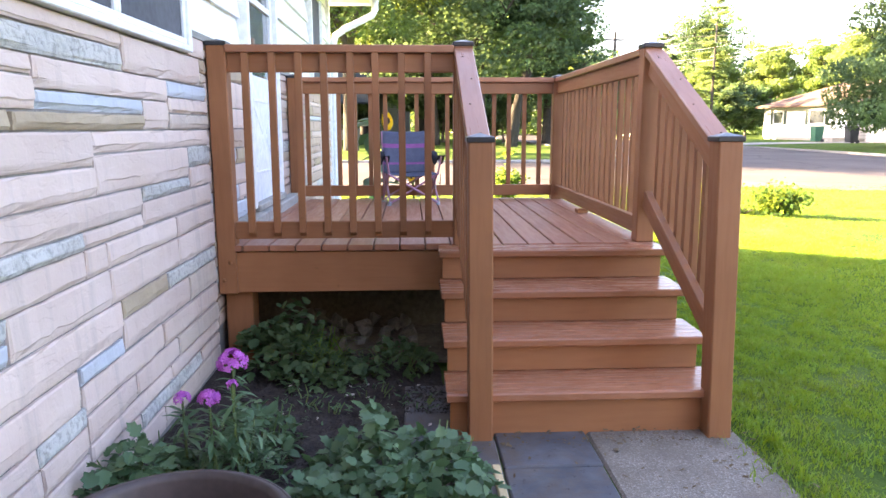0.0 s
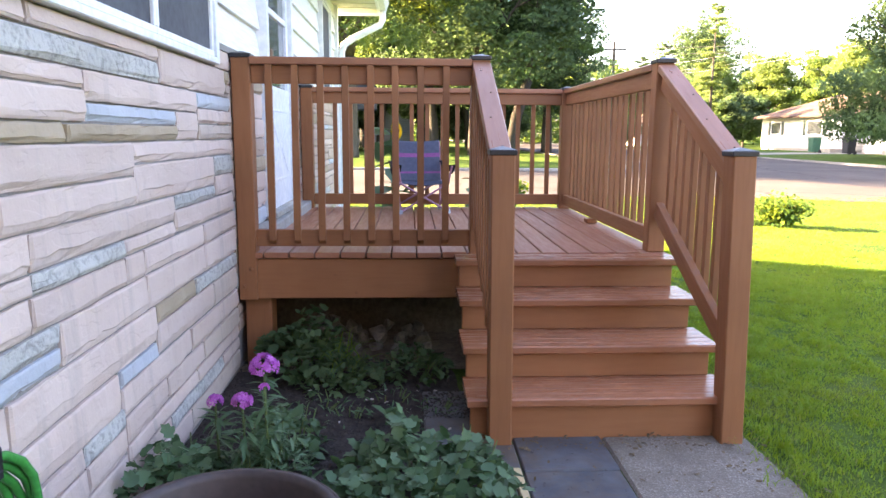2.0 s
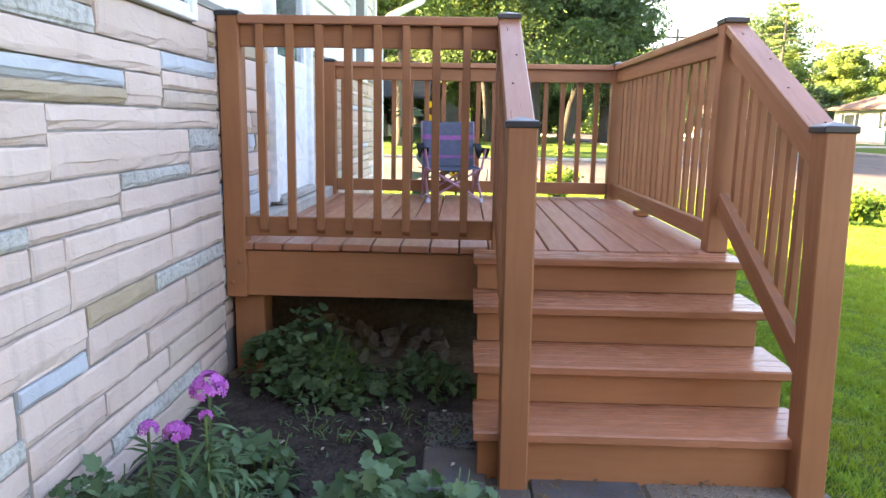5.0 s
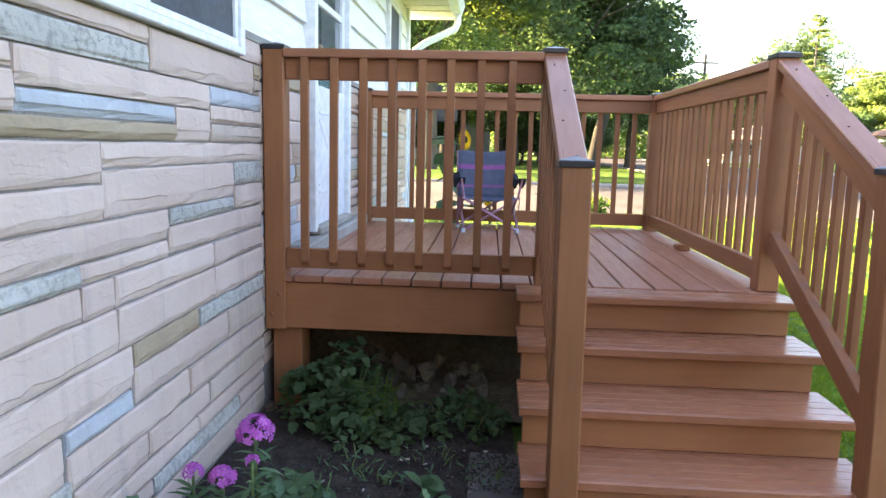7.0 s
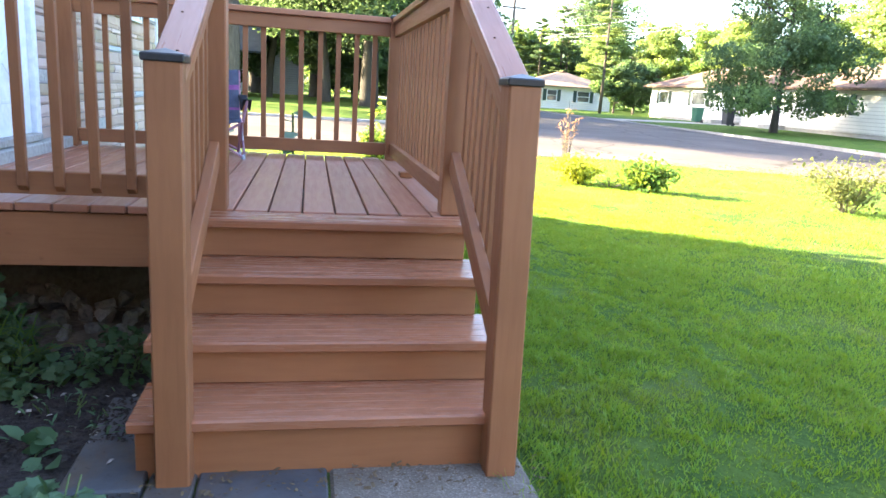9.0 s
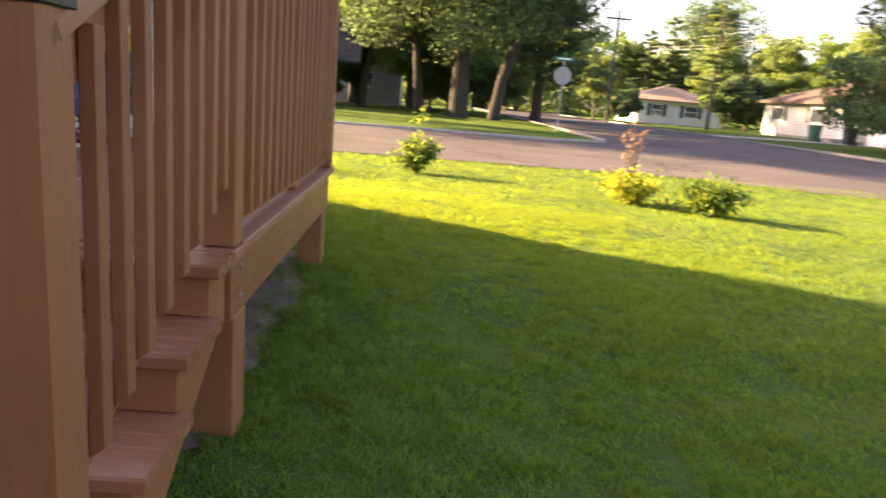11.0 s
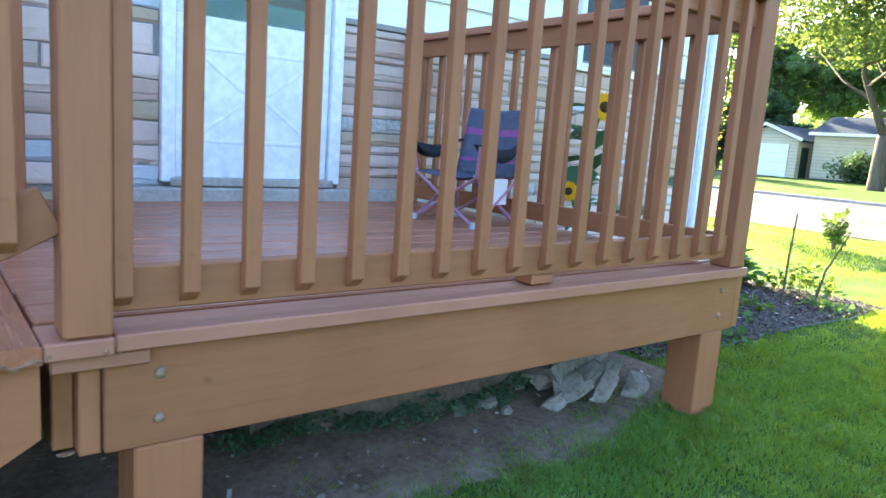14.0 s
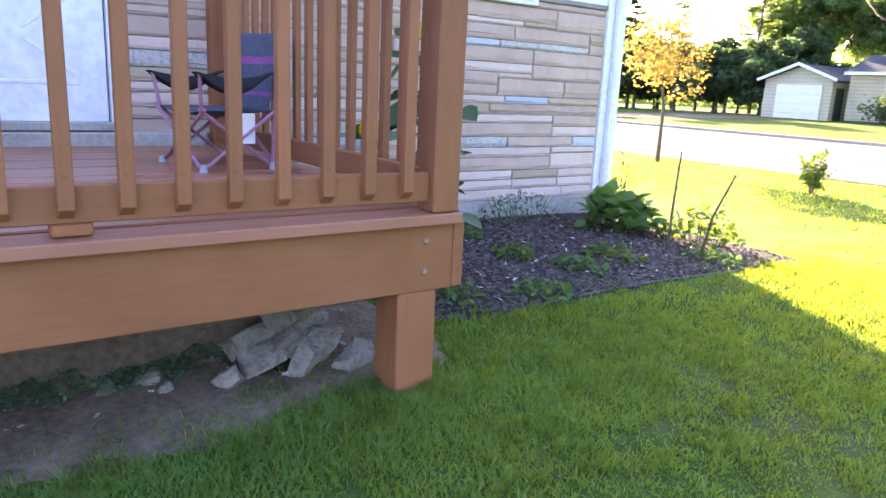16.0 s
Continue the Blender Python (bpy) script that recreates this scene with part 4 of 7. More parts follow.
for k in range(17):
    baluster(RP + 0.0105, 0.132 + 0.1226 * k, R0 + 0.012, 90, deck)
# back
dk("cap_rail", BL + POST / 2, BR - POST / 2, BACK - 0.045, BACK + 0.045, R1 - 0.036, R1, mat=STAIN_RAIL_X, bevel=0.004)
dk("top_rail", BL + POST / 2, BR - POST / 2, BACK - 0.018, BACK + 0.018, R1 - 0.125, R1 - 0.037, mat=STAIN_X)
dk("bottom_rail", BL + POST / 2, BR - POST / 2, BACK - 0.018, BACK + 0.018, R0, R0 + 0.085, mat=STAIN_X)
for k in range(16):
    baluster(0.165 + 0.1243 * k, BACK + 0.0185, R0 + 0.012, 180, deck)

# ---- the stairs ----
stairs = tagged(empty("staircase", 1.67, -0.5, 0.0), "brown-stained wooden stairs of four treads with handrails", "stairs")
TREADS = ((-0.17, TOP - 0.006), (-0.41, 0.485), (-0.655, 0.336), (-0.885, 0.190))
S0, S1 = 1.118, 2.234
for k, (y, z) in enumerate(TREADS):
    back = -0.003 if k == 0 else TREADS[k - 1][0] + 0.045
    prof = [(y + 0.004, z - 0.034), (y, z - 0.030), (y, z - 0.006), (y + 0.005, z)]
    n = 5
    for i in range(1, n):
        g = y + (back - y) * i / n
        prof += [(g - 0.004, z), (g - 0.002, z - 0.0008), (g + 0.002, z - 0.0008), (g + 0.004, z)]
    prof += [(back - 0.002, z), (back, z - 0.003), (back, z - 0.034)]
    bm = extrude_profile(prof, S0, S1)
    for v in bm.verts:
        v.co -= stairs.location
    part("tread", bm, STAIN_TREAD, stairs)
    low = TREADS[k + 1][1] + 0.001 if k < 3 else -0.005
    local("riser", S0 + 0.014, S1 - 0.030, y + 0.030, y + 0.055, low, z - 0.0345, STAIN_X, stairs)
for x in (S0 + 0.05, 1.65, S1 - 0.07):
    prof = [(-0.003, TREADS[0][1] - 0.035)]
    for k, (y, z) in enumerate(TREADS):
        low = TREADS[k + 1][1] if k < 3 else 0.035
        prof += [(y + 0.056, z - 0.035), (y + 0.056, low - 0.035)]
    prof += [(-0.735, 0.0), (-0.003, TREADS[0][1] - 0.180)]
    bm = extrude_profile(prof, x, x + 0.038)
    for v in bm.verts:
        v.co -= stairs.location
    part("stringer", bm, STAIN_Y, stairs)

# the worn end of the top tread
for k in range(9):
    splinter(S1 - 0.003, -0.160 + 0.019 * k, TREADS[0][1] - 0.030 + 0.004 * math.sin(k * 1.9), 0.007, 0.017, 0.007 + 0.003 * (k % 2), 320 + k, stairs)
NL, NR = 1.2455, 2.182
NY = -0.892
for x, lean in ((NL, -0.006), (NR, -0.020)):
    post(x, NY, -0.02, 1.173, stairs, (lean, 0.028))
stair_bal = None
# sloping rails from the newels up to the deck posts
for nx, px, out in ((NL - 0.005, MP, -1), (NR - 0.017, RP, 1)):
    lo_y, hi_y = NY + POST / 2 + 0.012, 0.022 if out > 0 else 0.0
    lo_z, hi_z = 1.158, RAIL_TOP - 0.022
    beam("handrail", (nx, lo_y - 0.030, lo_z - 0.034), (px, hi_y, hi_z - 0.020), 0.090, 0.036, STAIN_RAIL_Y, stairs, 0.004)
    beam("top_rail", (nx - out * 0.004, lo_y - 0.01, lo_z - 0.098), (px - out * 0.004, hi_y, hi_z - 0.084), 0.036, 0.088, STAIN_Y, stairs)
    beam("bottom_rail", (nx - out * 0.004, lo_y - 0.01, 0.420), (px - out * 0.004, hi_y, 0.857), 0.036, 0.088, STAIN_Y, stairs)
    slope = (hi_z - lo_z) / (hi_y - lo_y)
    for k, u in enumerate((0.10, 0.36, 0.62, 0.88)):
        bm = bmesh.new()
        tube(bm, [(nx + (px - nx) * u + 0.012 * (-1) ** k, lo_y - 0.03 + (hi_y - lo_y + 0.03) * u, lo_z - 0.034 + (hi_z - lo_z + 0.014) * u + 0.012), (nx + (px - nx) * u + 0.012 * (-1) ** k, lo_y - 0.03 + (hi_y - lo_y + 0.03) * u, lo_z - 0.034 + (hi_z - lo_z + 0.014) * u + 0.0225)], 0.0042, sides=8)
        for v in bm.verts:
            v.co -= stairs.location
        part("screw", bm, PLUG, stairs, "dark screw head in the handrail")
    for k in range(8):
        y = -0.048 - 0.0985 * k
        zt = lo_z + slope * (y - lo_y) - 0.055
        zb = 0.420 + (0.857 - 0.420) / (hi_y - lo_y) * (y - lo_y) - 0.038
        xx = px + (nx - px) * (y - hi_y) / (lo_y - hi_y) + out * 0.0145
        stair_bal = stair_bal or baluster_mesh(zt - zb)
        baluster(xx, y, zb, 90 * out, stairs, stair_bal)

# ---- paving, beds and soil ----


def patch(name, x0, x1, y0, y1, step, mat, lift, edge, label, bumps=0.01):
    """A patch of bare ground with a wandering edge on the lawn side."""
    bm = bmesh.new()
    rows = []
    ys = np.arange(y0, y1 + 1e-6, step)
    for y in ys:
        y = float(y)
        n = edge * (noise.noise(Vector((1.0, y * 1.6, 7))) + 0.5 * noise.noise(Vector((1.0, y * 6, 2))) + 0.25 * noise.noise(Vector((1.0, y * 17, 5))))
        ends = min(1.0, (y - y0) / 0.25, (y1 - y) / 0.25)
        xe = x1 + n - 0.25 * (1 - math.sqrt(max(0.0, 1 - (1 - ends) ** 2)))
        row = []
        for k in range(25):
            x = x0 + (xe - x0) * k / 24
            drop = lift + 0.004 if k == 24 else 0.0
            row.append(bm.verts.new((x, y, ground_z(x, y) + lift - drop + bumps * noise.noise(Vector((x * 5, y * 5, 1))) * (k < 24))))
        rows.append(row)
    for r, q in zip(rows, rows[1:]):
        for k in range(24):
            bm.faces.new((r[k], r[k + 1], q[k + 1], q[k]))
    return tagged(obj(name, bm, mat, smooth=True), label, "ground", kind="structure")


patch("soil", -0.02, 2.15, -0.02, 2.45, 0.05, SOIL, 0.016, 0.10, "dusty bare soil under the deck")
patch("mulch_bed", -0.02, 1.14, -3.6, 0.16, 0.05, MULCH, 0.016, 0.02, "dark bark mulch of the bed beside the house")
patch("mulch_bed", -0.02, 1.72, 2.5, 5.3, 0.05, MULCH, 0.016, 0.12, "dark bark mulch of the bed by the house corner")

tagged(obj("pavement", box(1.675, 2.27, -7.0, -0.80, -0.10, 0.012, 0.01), WALK), "worn pebbly concrete garden path", "path", kind="structure")
paving = tagged(empty("paving", 1.4, -1.5, 0.0), "dark slate-coloured square pavers at the foot of the stairs", "paving", kind="structure")
rp = random.Random(8)
for i, (xa, xb) in enumerate(((0.95, 1.165), (1.172, 1.30), (1.307, 1.668))):
    y = -0.36 if i == 0 else -0.80 if i == 2 else -0.62
    while y > -3.2 and not (i == 0 and y < -0.7):
        n = y - (0.30 if i < 2 else 0.34)
        dz = rp.uniform(-0.004, 0.004)
        local("paver", xa, xb, n + 0.006, y, -0.04, (0.032 if i == 0 else 0.017) + dz, SLATE, paving, 0.006, pose(0, 0, 0, 0, 0, rp.uniform(-0.8, 0.8)))
        y = n
bm = box(1.262, 1.292, -1.40, -1.15, 0.0, 0.035, 0.004)
tagged(obj("wood_stake", bm, two_tone("raw_pine", (0.50, 0.36, 0.18), (0.62, 0.47, 0.26), 6, 0.7, 0.2)), "short strip of raw pine lying by the bed", "stake")


def stoop_mesh():
    """A low poured block with a face that runs out of square and a crumbled upper edge."""
    bm = bmesh.new()
    ys = [0.66 + 0.066 * k for k in range(21)]
    rows = []
    for y in ys:
        x = 1.52 + 0.17 * smooth(0.7, 1.35, y) + 0.012 * noise.noise(Vector((3, y * 7, 1)))
        top = 0.385 + 0.008 * noise.noise(Vector((8, y * 9, 1)))
        rows.append([bm.verts.new(c) for c in ((0.0, y, -0.05), (x + 0.012, y, -0.05), (x, y, 0.20), (x - 0.004, y, top - 0.03), (x - 0.03, y, top), (0.0, y, 0.385))])
    for r, q in zip(rows, rows[1:]):
        for k in range(6):
            bm.faces.new((r[k], r[(k + 1) % 6], q[(k + 1) % 6], q[k]))
    bm.faces.new(rows[0])
    bm.faces.new(rows[-1][::-1])
    bmesh.ops.recalc_face_normals(bm, faces=bm.faces)
    return bm


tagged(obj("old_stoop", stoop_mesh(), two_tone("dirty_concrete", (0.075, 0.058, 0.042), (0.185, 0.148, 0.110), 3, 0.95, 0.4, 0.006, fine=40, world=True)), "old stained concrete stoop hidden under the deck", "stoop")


def merged(name, tv, tf, turns, places, mat, parent=None, label=""):
    """Many copies of one small shape merged into one mesh. turns: n x 3 x 3, places: n x 3."""
    tv = np.asarray(tv, np.float32)
    n, m = len(places), len(tv)
    co = np.einsum("nij,mj->nmi", turns, tv) + places[:, None, :]
    me = bpy.data.meshes.new(name)
    me.vertices.add(n * m)
    me.vertices.foreach_set("co", co.astype(np.float32).reshape(-1))
    sizes = np.array([len(f) for f in tf])
    flat = np.concatenate([np.array(f) for f in tf])
    loops = (flat[None, :] + (np.arange(n) * m)[:, None]).reshape(-1)
    me.loops.add(len(loops))
    me.loops.foreach_set("vertex_index", loops.astype(np.int32))
    starts = np.concatenate([[0], np.cumsum(np.tile(sizes, n))[:-1]])
    me.polygons.add(len(starts))
    me.polygons.foreach_set("loop_start", starts.astype(np.int32))
    me.update(calc_edges=True)
    me.materials.append(mat)
    ob = new(name, me)
    ob.parent = parent
    return tagged(ob, label)


def turns_of(rng, n, size, tilt=0.5, spread=0.35):
    """Random turns about z with some tilt, times random sizes."""
    yaw = rng.uniform(0, 2 * np.pi, n)
    t = rng.normal(0, tilt, n)
    r = rng.normal(0, tilt * 0.6, n)
    cz, sz, cx, sx, cy, sy = np.cos(yaw), np.sin(yaw), np.cos(t), np.sin(t), np.cos(r), np.sin(r)
    z = np.zeros(n)
    o = np.ones(n)
    RZ = np.stack([np.stack([cz, -sz, z], -1), np.stack([sz, cz, z], -1), np.stack([z, z, o], -1)], 1)
    RX = np.stack([np.stack([o, z, z], -1), np.stack([z, cx, -sx], -1), np.stack([z, sx, cx], -1)], 1)
    RY = np.stack([np.stack([cy, z, sy], -1), np.stack([z, o, z], -1), np.stack([-sy, z, cy], -1)], 1)
    s = size * rng.uniform(1 - spread, 1 + spread, n)
    return (RZ @ RX @ RY) * s[:, None, None]


# a broad leaf with a folded midrib and a drooping tip, growing along +y
LEAF_V = [(0, 0, 0), (-0.30, 0.30, 0.07), (0, 0.32, 0.0), (0.30, 0.30, 0.07), (-0.34, 0.58, 0.05), (0, 0.62, -0.02), (0.34, 0.58, 0.05), (-0.16, 0.86, -0.04), (0.16, 0.86, -0.04), (0, 1.0, -0.12)]
LEAF_F = [(0, 2, 1), (0, 3, 2), (1, 2, 5, 4), (2, 3, 6, 5), (4, 5, 9, 7), (5, 6, 8, 9)]
# a narrow leaf
LANCE_V = [(0, 0, 0), (-0.10, 0.3, 0.03), (0, 0.32, 0), (0.10, 0.3, 0.03), (-0.09, 0.65, 0.0), (0, 0.68, -0.03), (0.09, 0.65, 0.0), (0, 1.0, -0.16)]
LANCE_F = [(0, 2, 1), (0, 3, 2), (1, 2, 5, 4), (2, 3, 6, 5), (4, 5, 7), (5, 6, 7)]
# a rounded, lobed leaf
LOBE_V = [(0, 0, 0), (-0.30, 0.10, 0.05), (-0.46, 0.36, 0.06), (-0.30, 0.46, 0.03), (-0.36, 0.72, 0.02), (-0.14, 0.80, 0.0), (0, 1.0, -0.10), (0.14, 0.80, 0.0), (0.36, 0.72, 0.02), (0.30, 0.46, 0.03), (0.46, 0.36, 0.06), (0.30, 0.10, 0.05), (0, 0.46, -0.03)]
LOBE_F = [(12, k, (k + 1) % 12) for k in range(12)]
CHIP_V = [(-0.5, -0.2, 0), (0.5, -0.24, 0.05), (0.45, 0.2, 0.12), (-0.4, 0.22, 0.02), (0, 0, 0.2)]
CHIP_F = [(0, 1, 4), (1, 2, 4), (2, 3, 4), (3, 0, 4)]


def spots(rng, n, x0, x1, y0, y1, z0, z1):
    p = np.stack([rng.uniform(x0, x1, n), rng.uniform(y0, y1, n), np.zeros(n)], -1)
    p[:, 2] = [ground_z(a, b) for a, b in p[:, :2]] + rng.uniform(z0, z1, n)
    return p


rng = np.random.default_rng(3)
CHIP_DARK = two_tone("bark_chip", (0.030, 0.025, 0.024), (0.090, 0.074, 0.066), 30, 0.9, 0.2, world=True)
CHIP_GREY = two_tone("weathered_chip", (0.050, 0.040, 0.037), (0.20, 0.165, 0.15), 30, 0.9, 0.2, world=True)
CHIP_PALE = two_tone("pale_chip", (0.30, 0.27, 0.24), (0.55, 0.52, 0.48), 30, 0.9, 0.2, world=True)
for n, x0, x1, y0, y1 in ((7800, 0.02, 1.12, -2.2, 0.06), (12000, 0.02, 1.72, 2.5, 5.25)):
    p = spots(rng, n, x0, x1, y0, y1, 0.010, 0.024)
    if y1 < 1:
        p = np.concatenate([p, spots(rng, 320, 0.955, 1.16, -0.69, -0.37, 0.031, 0.036)])
        p = p[(p[:, 2] > 0.03) | ~((p[:, 0] > 0.94) & (p[:, 1] > -0.72) & (p[:, 1] < -0.35))]
    n = len(p)
    tagged(merged("bark_chips", CHIP_V, CHIP_F, turns_of(rng, n, 0.014 if y1 < 1 else 0.023, 0.5), p, CHIP_DARK if y1 < 1 else CHIP_GREY), "loose dark bark chips on the bed", "mulch", kind="stuff")
p = np.concatenate([spots(rng, 60, 0.3, 1.1, -1.6, -0.2, 0.02, 0.035), spots(rng, 130, 0.6, 2.0, 0.2, 2.3, 0.015, 0.025), spots(rng, 130, 0.2, 1.7, 2.6, 4.9, 0.02, 0.04)])
tagged(merged("pale_chips", CHIP_V, CHIP_F, turns_of(rng, len(p), 0.019, 0.4, 0.7), p, CHIP_PALE), "pale chips and gravel scattered on soil", "gravel", kind="stuff")


CLOD = two_tone("soil_clod", (0.13, 0.10, 0.078), (0.28, 0.225, 0.178), 25, 0.95, 0.4, world=True)
CLOD_V = [(-0.5, -0.3, -0.1), (0.4, -0.45, -0.1), (0.5, 0.35, -0.1), (-0.35, 0.45, -0.1), (-0.15, -0.1, 0.35), (0.25, 0.1, 0.28)]
CLOD_F = [(0, 1, 5, 4), (1, 2, 5), (2, 3, 4, 5), (3, 0, 4)]
p = spots(rng, 5000, 0.05, 1.98, 0.1, 2.4, 0.002, 0.016)
tagged(merged("soil_clods", CLOD_V, CLOD_F, turns_of(rng, len(p), 0.015, 0.3, 0.8), p, CLOD), "loose brown clods and debris on the soil", "soil", kind="stuff")


DRY = two_tone("dry_leaf_bits", (0.075, 0.050, 0.030), (0.22, 0.165, 0.10), 40, 0.9, 0.1, world=True)
p = np.concatenate([spots(rng, 60, 0.9, 1.7, -2.6, -0.4, 0.02, 0.026), spots(rng, 120, 1.68, 2.26, -2.6, -0.85, 0.014, 0.02), spots(rng, 130, 1.1, 2.2, -0.98, -0.86, 0.018, 0.03), spots(rng, 160, 2.1, 2.35, -2.4, -0.8, 0.012, 0.02)])
tagged(merged("dry_litter", CHIP_V, CHIP_F, turns_of(rng, len(p), 0.014, 0.3, 0.7), p, DRY), "dry leaf and grass bits on the paving", "litter", kind="stuff")


def rock(x, y, z, w, d, h, seed, turn, mat=ROCK):
    """A broken, angular stone: the hull of scattered points, with split facets roughened."""
    q = random.Random(seed)
    bm = bmesh.new()
    for k in range(15):
        v = Vector([q.gauss(0, 1) for _ in range(3)]).normalized() * q.uniform(0.8, 1.05)
        bm.verts.new((max(-0.8, min(0.8, v.x)) * w / 1.7, max(-0.75, min(0.75, v.y)) * d / 1.6, max(-0.7, min(0.7, v.z)) * h / 1.5))
    hull = bmesh.ops.convex_hull(bm, input=list(bm.verts))
    bmesh.ops.delete(bm, geom=[v for v in bm.verts if not v.link_faces], context="VERTS")
    bmesh.ops.subdivide_edges(bm, edges=list(bm.edges), cuts=3, use_grid_fill=True)
    bmesh.ops.smooth_vert(bm, verts=list(bm.verts), factor=0.10, use_axis_x=True, use_axis_y=True, use_axis_z=True)
    for v in bm.verts:
        p = v.co + Vector((seed, 0, 0))
        v.co *= 1 + 0.12 * noise.noise(p * 12) + 0.20 * abs(noise.noise(p * 26)) + 0.07 * noise.noise(p * 70)
    bmesh.ops.recalc_face_normals(bm, faces=bm.faces)
    ob = obj("fieldstone", bm, mat)
    ob.matrix_basis = pose(x, y, z + ground_z(x, y), *turn)
    return tagged(ob, "pale grey broken fieldstone heaped under the deck", "rock", "stones under the deck")


ROCK_BROWN = stone_mat("earthy_fieldstone", (0.145, 0.124, 0.102), (0.27, 0.232, 0.195), True)
rr = random.Random(21)
HEAP = []
for k in range(13):
    a, q = 2 * math.pi * k / 13 * 2.4, math.sqrt((k + 0.5) / 13)
    HEAP.append((1.80 + 0.13 * q * math.cos(a), 1.88 + 0.14 * q * math.sin(a), 0.05 + 0.15 * (1 - q), rr.uniform(0.16, 0.24), rr.uniform(0.10, 0.14), rr.uniform(0.07, 0.11)))
HEAP += [(1.89, 1.67, 0.03, 0.12, 0.08, 0.06), (1.73, 1.47, 0.02, 0.10, 0.08, 0.07), (1.82, 1.50, 0.015, 0.06, 0.05, 0.04), (1.74, 1.36, 0.01, 0.08, 0.07, 0.05), (1.95, 2.07, 0.04, 0.17, 0.11, 0.09)]
for k, (x, y, z, w, d, h) in enumerate(HEAP):
    rock(x, y, z, w, d, h, k * 7.3, (rr.uniform(-40, 40), rr.uniform(-55, -8), rr.uniform(45, 120)))
for k in range(26):
    x = 0.34 + 0.09 * (k % 8) + rr.uniform(-0.04, 0.04)
    rock(x, 0.30 + 0.13 * (k // 8) + rr.uniform(-0.05, 0.05), 0.03 + 0.02 * (k // 8), rr.uniform(0.07, 0.13), rr.uniform(0.06, 0.11), rr.uniform(0.05, 0.10), 60 + k, (rr.uniform(-20, 20), rr.uniform(-20, 20), rr.uniform(0, 180)), ROCK_BROWN)


# ---- plants in the beds ----


def clump(name, label, category, x, y, w, d, h, n, size, mat, seed, tv=LEAF_V, tf=LEAF_F, stems=9, tilt=0.55):
    """A leafy plant: stems from the ground, leaves over a rounded, uneven mound."""
    g = np.random.default_rng(seed)
    e = tagged(empty(name, x, y, ground_z(x, y)), label, category)
    u = g.uniform(0, 2 * np.pi, n)
    r = np.sqrt(g.uniform(0, 1, n))
    px, py = r * np.cos(u) * w / 2, r * np.sin(u) * d / 2
    lump = np.array([noise.noise(Vector((a * 7 + seed, b * 7, 0))) for a, b in zip(px, py)])
    top = h * np.sqrt(np.clip(1 - 0.85 * r * r, 0.02, 1)) * (1 + 0.5 * lump)
    pz = top * g.uniform(0.25, 1.0, n) ** 0.6
    leaves = merged("leaves", tv, tf, turns_of(g, n, size, tilt), np.stack([px, py, pz], -1), mat, e)
    for k in range(stems):
        bm = bmesh.new()
        a, q = g.uniform(0, 2 * math.pi), math.sqrt(g.uniform(0, 1))
        bx, by = 0.25 * w * q * math.cos(a), 0.25 * d * q * math.sin(a)
        tx, ty = 0.45 * w * q * math.cos(a + 0.4), 0.45 * d * q * math.sin(a + 0.4)
        tube(bm, [(bx, by, -0.02), ((bx + tx) / 2, (by + ty) / 2, h * 0.45), (tx, ty, h * 0.85)], 0.0045, 0.002, 5)
        part("stalk", bm, STEM, e)
    return e


clump("bed_plant", "leafy blue-green perennial spilling over the bed edge", "plant", 0.93, -1.42, 0.64, 0.62, 0.27, 900, 0.046, LEAF_BED, 1, LOBE_V, LOBE_F)
clump("bed_plant", "leafy blue-green perennial in the mulch bed", "plant", 0.66, -1.62, 0.42, 0.40, 0.20, 380, 0.044, LEAF_BED, 2, LOBE_V, LOBE_F)
clump("bed_plant", "low leafy perennial against the stone wall", "plant", 0.14, -1.42, 0.34, 0.55, 0.24, 420, 0.044, LEAF_BED, 3, LOBE_V, LOBE_F)
clump("bed_plant", "low leafy perennial beside the phlox", "plant", 0.42, -0.95, 0.26, 0.34, 0.20, 170, 0.05, LEAF_BED, 4)
clump("bed_plant", "leafy groundcover under the deck front", "plant", 0.34, -0.02, 0.44, 0.56, 0.29, 620, 0.046, LEAF_COVER, 5, LOBE_V, LOBE_F)
clump("bed_plant", "leafy groundcover under the deck front", "plant", 0.54, -0.20, 0.46, 0.40, 0.13, 300, 0.042, LEAF_COVER, 6, LOBE_V, LOBE_F)
clump("bed_plant", "dim straggling weeds beside the stairs", "plant", 0.92, -0.08, 0.36, 0.42, 0.15, 260, 0.036, LEAF_COVER, 7, LOBE_V, LOBE_F)
clump("bed_plant", "single low plant in the mulch", "plant", 0.84, -0.72, 0.16, 0.16, 0.06, 16, 0.065, LEAF_BED, 8, stems=2)
clump("grass_tuft", "thin tuft of grass by the deck post", "plant", 0.56, -0.16, 0.20, 0.20, 0.22, 60, 0.15, LEAF_SHRUB, 9, [(-0.02, 0, 0), (0.02, 0, 0), (0.012, 0.6, 0.3), (-0.012, 0.6, 0.3), (0, 1, 0.2)], [(0, 1, 2, 3), (3, 2, 4)], 1, 0.3)

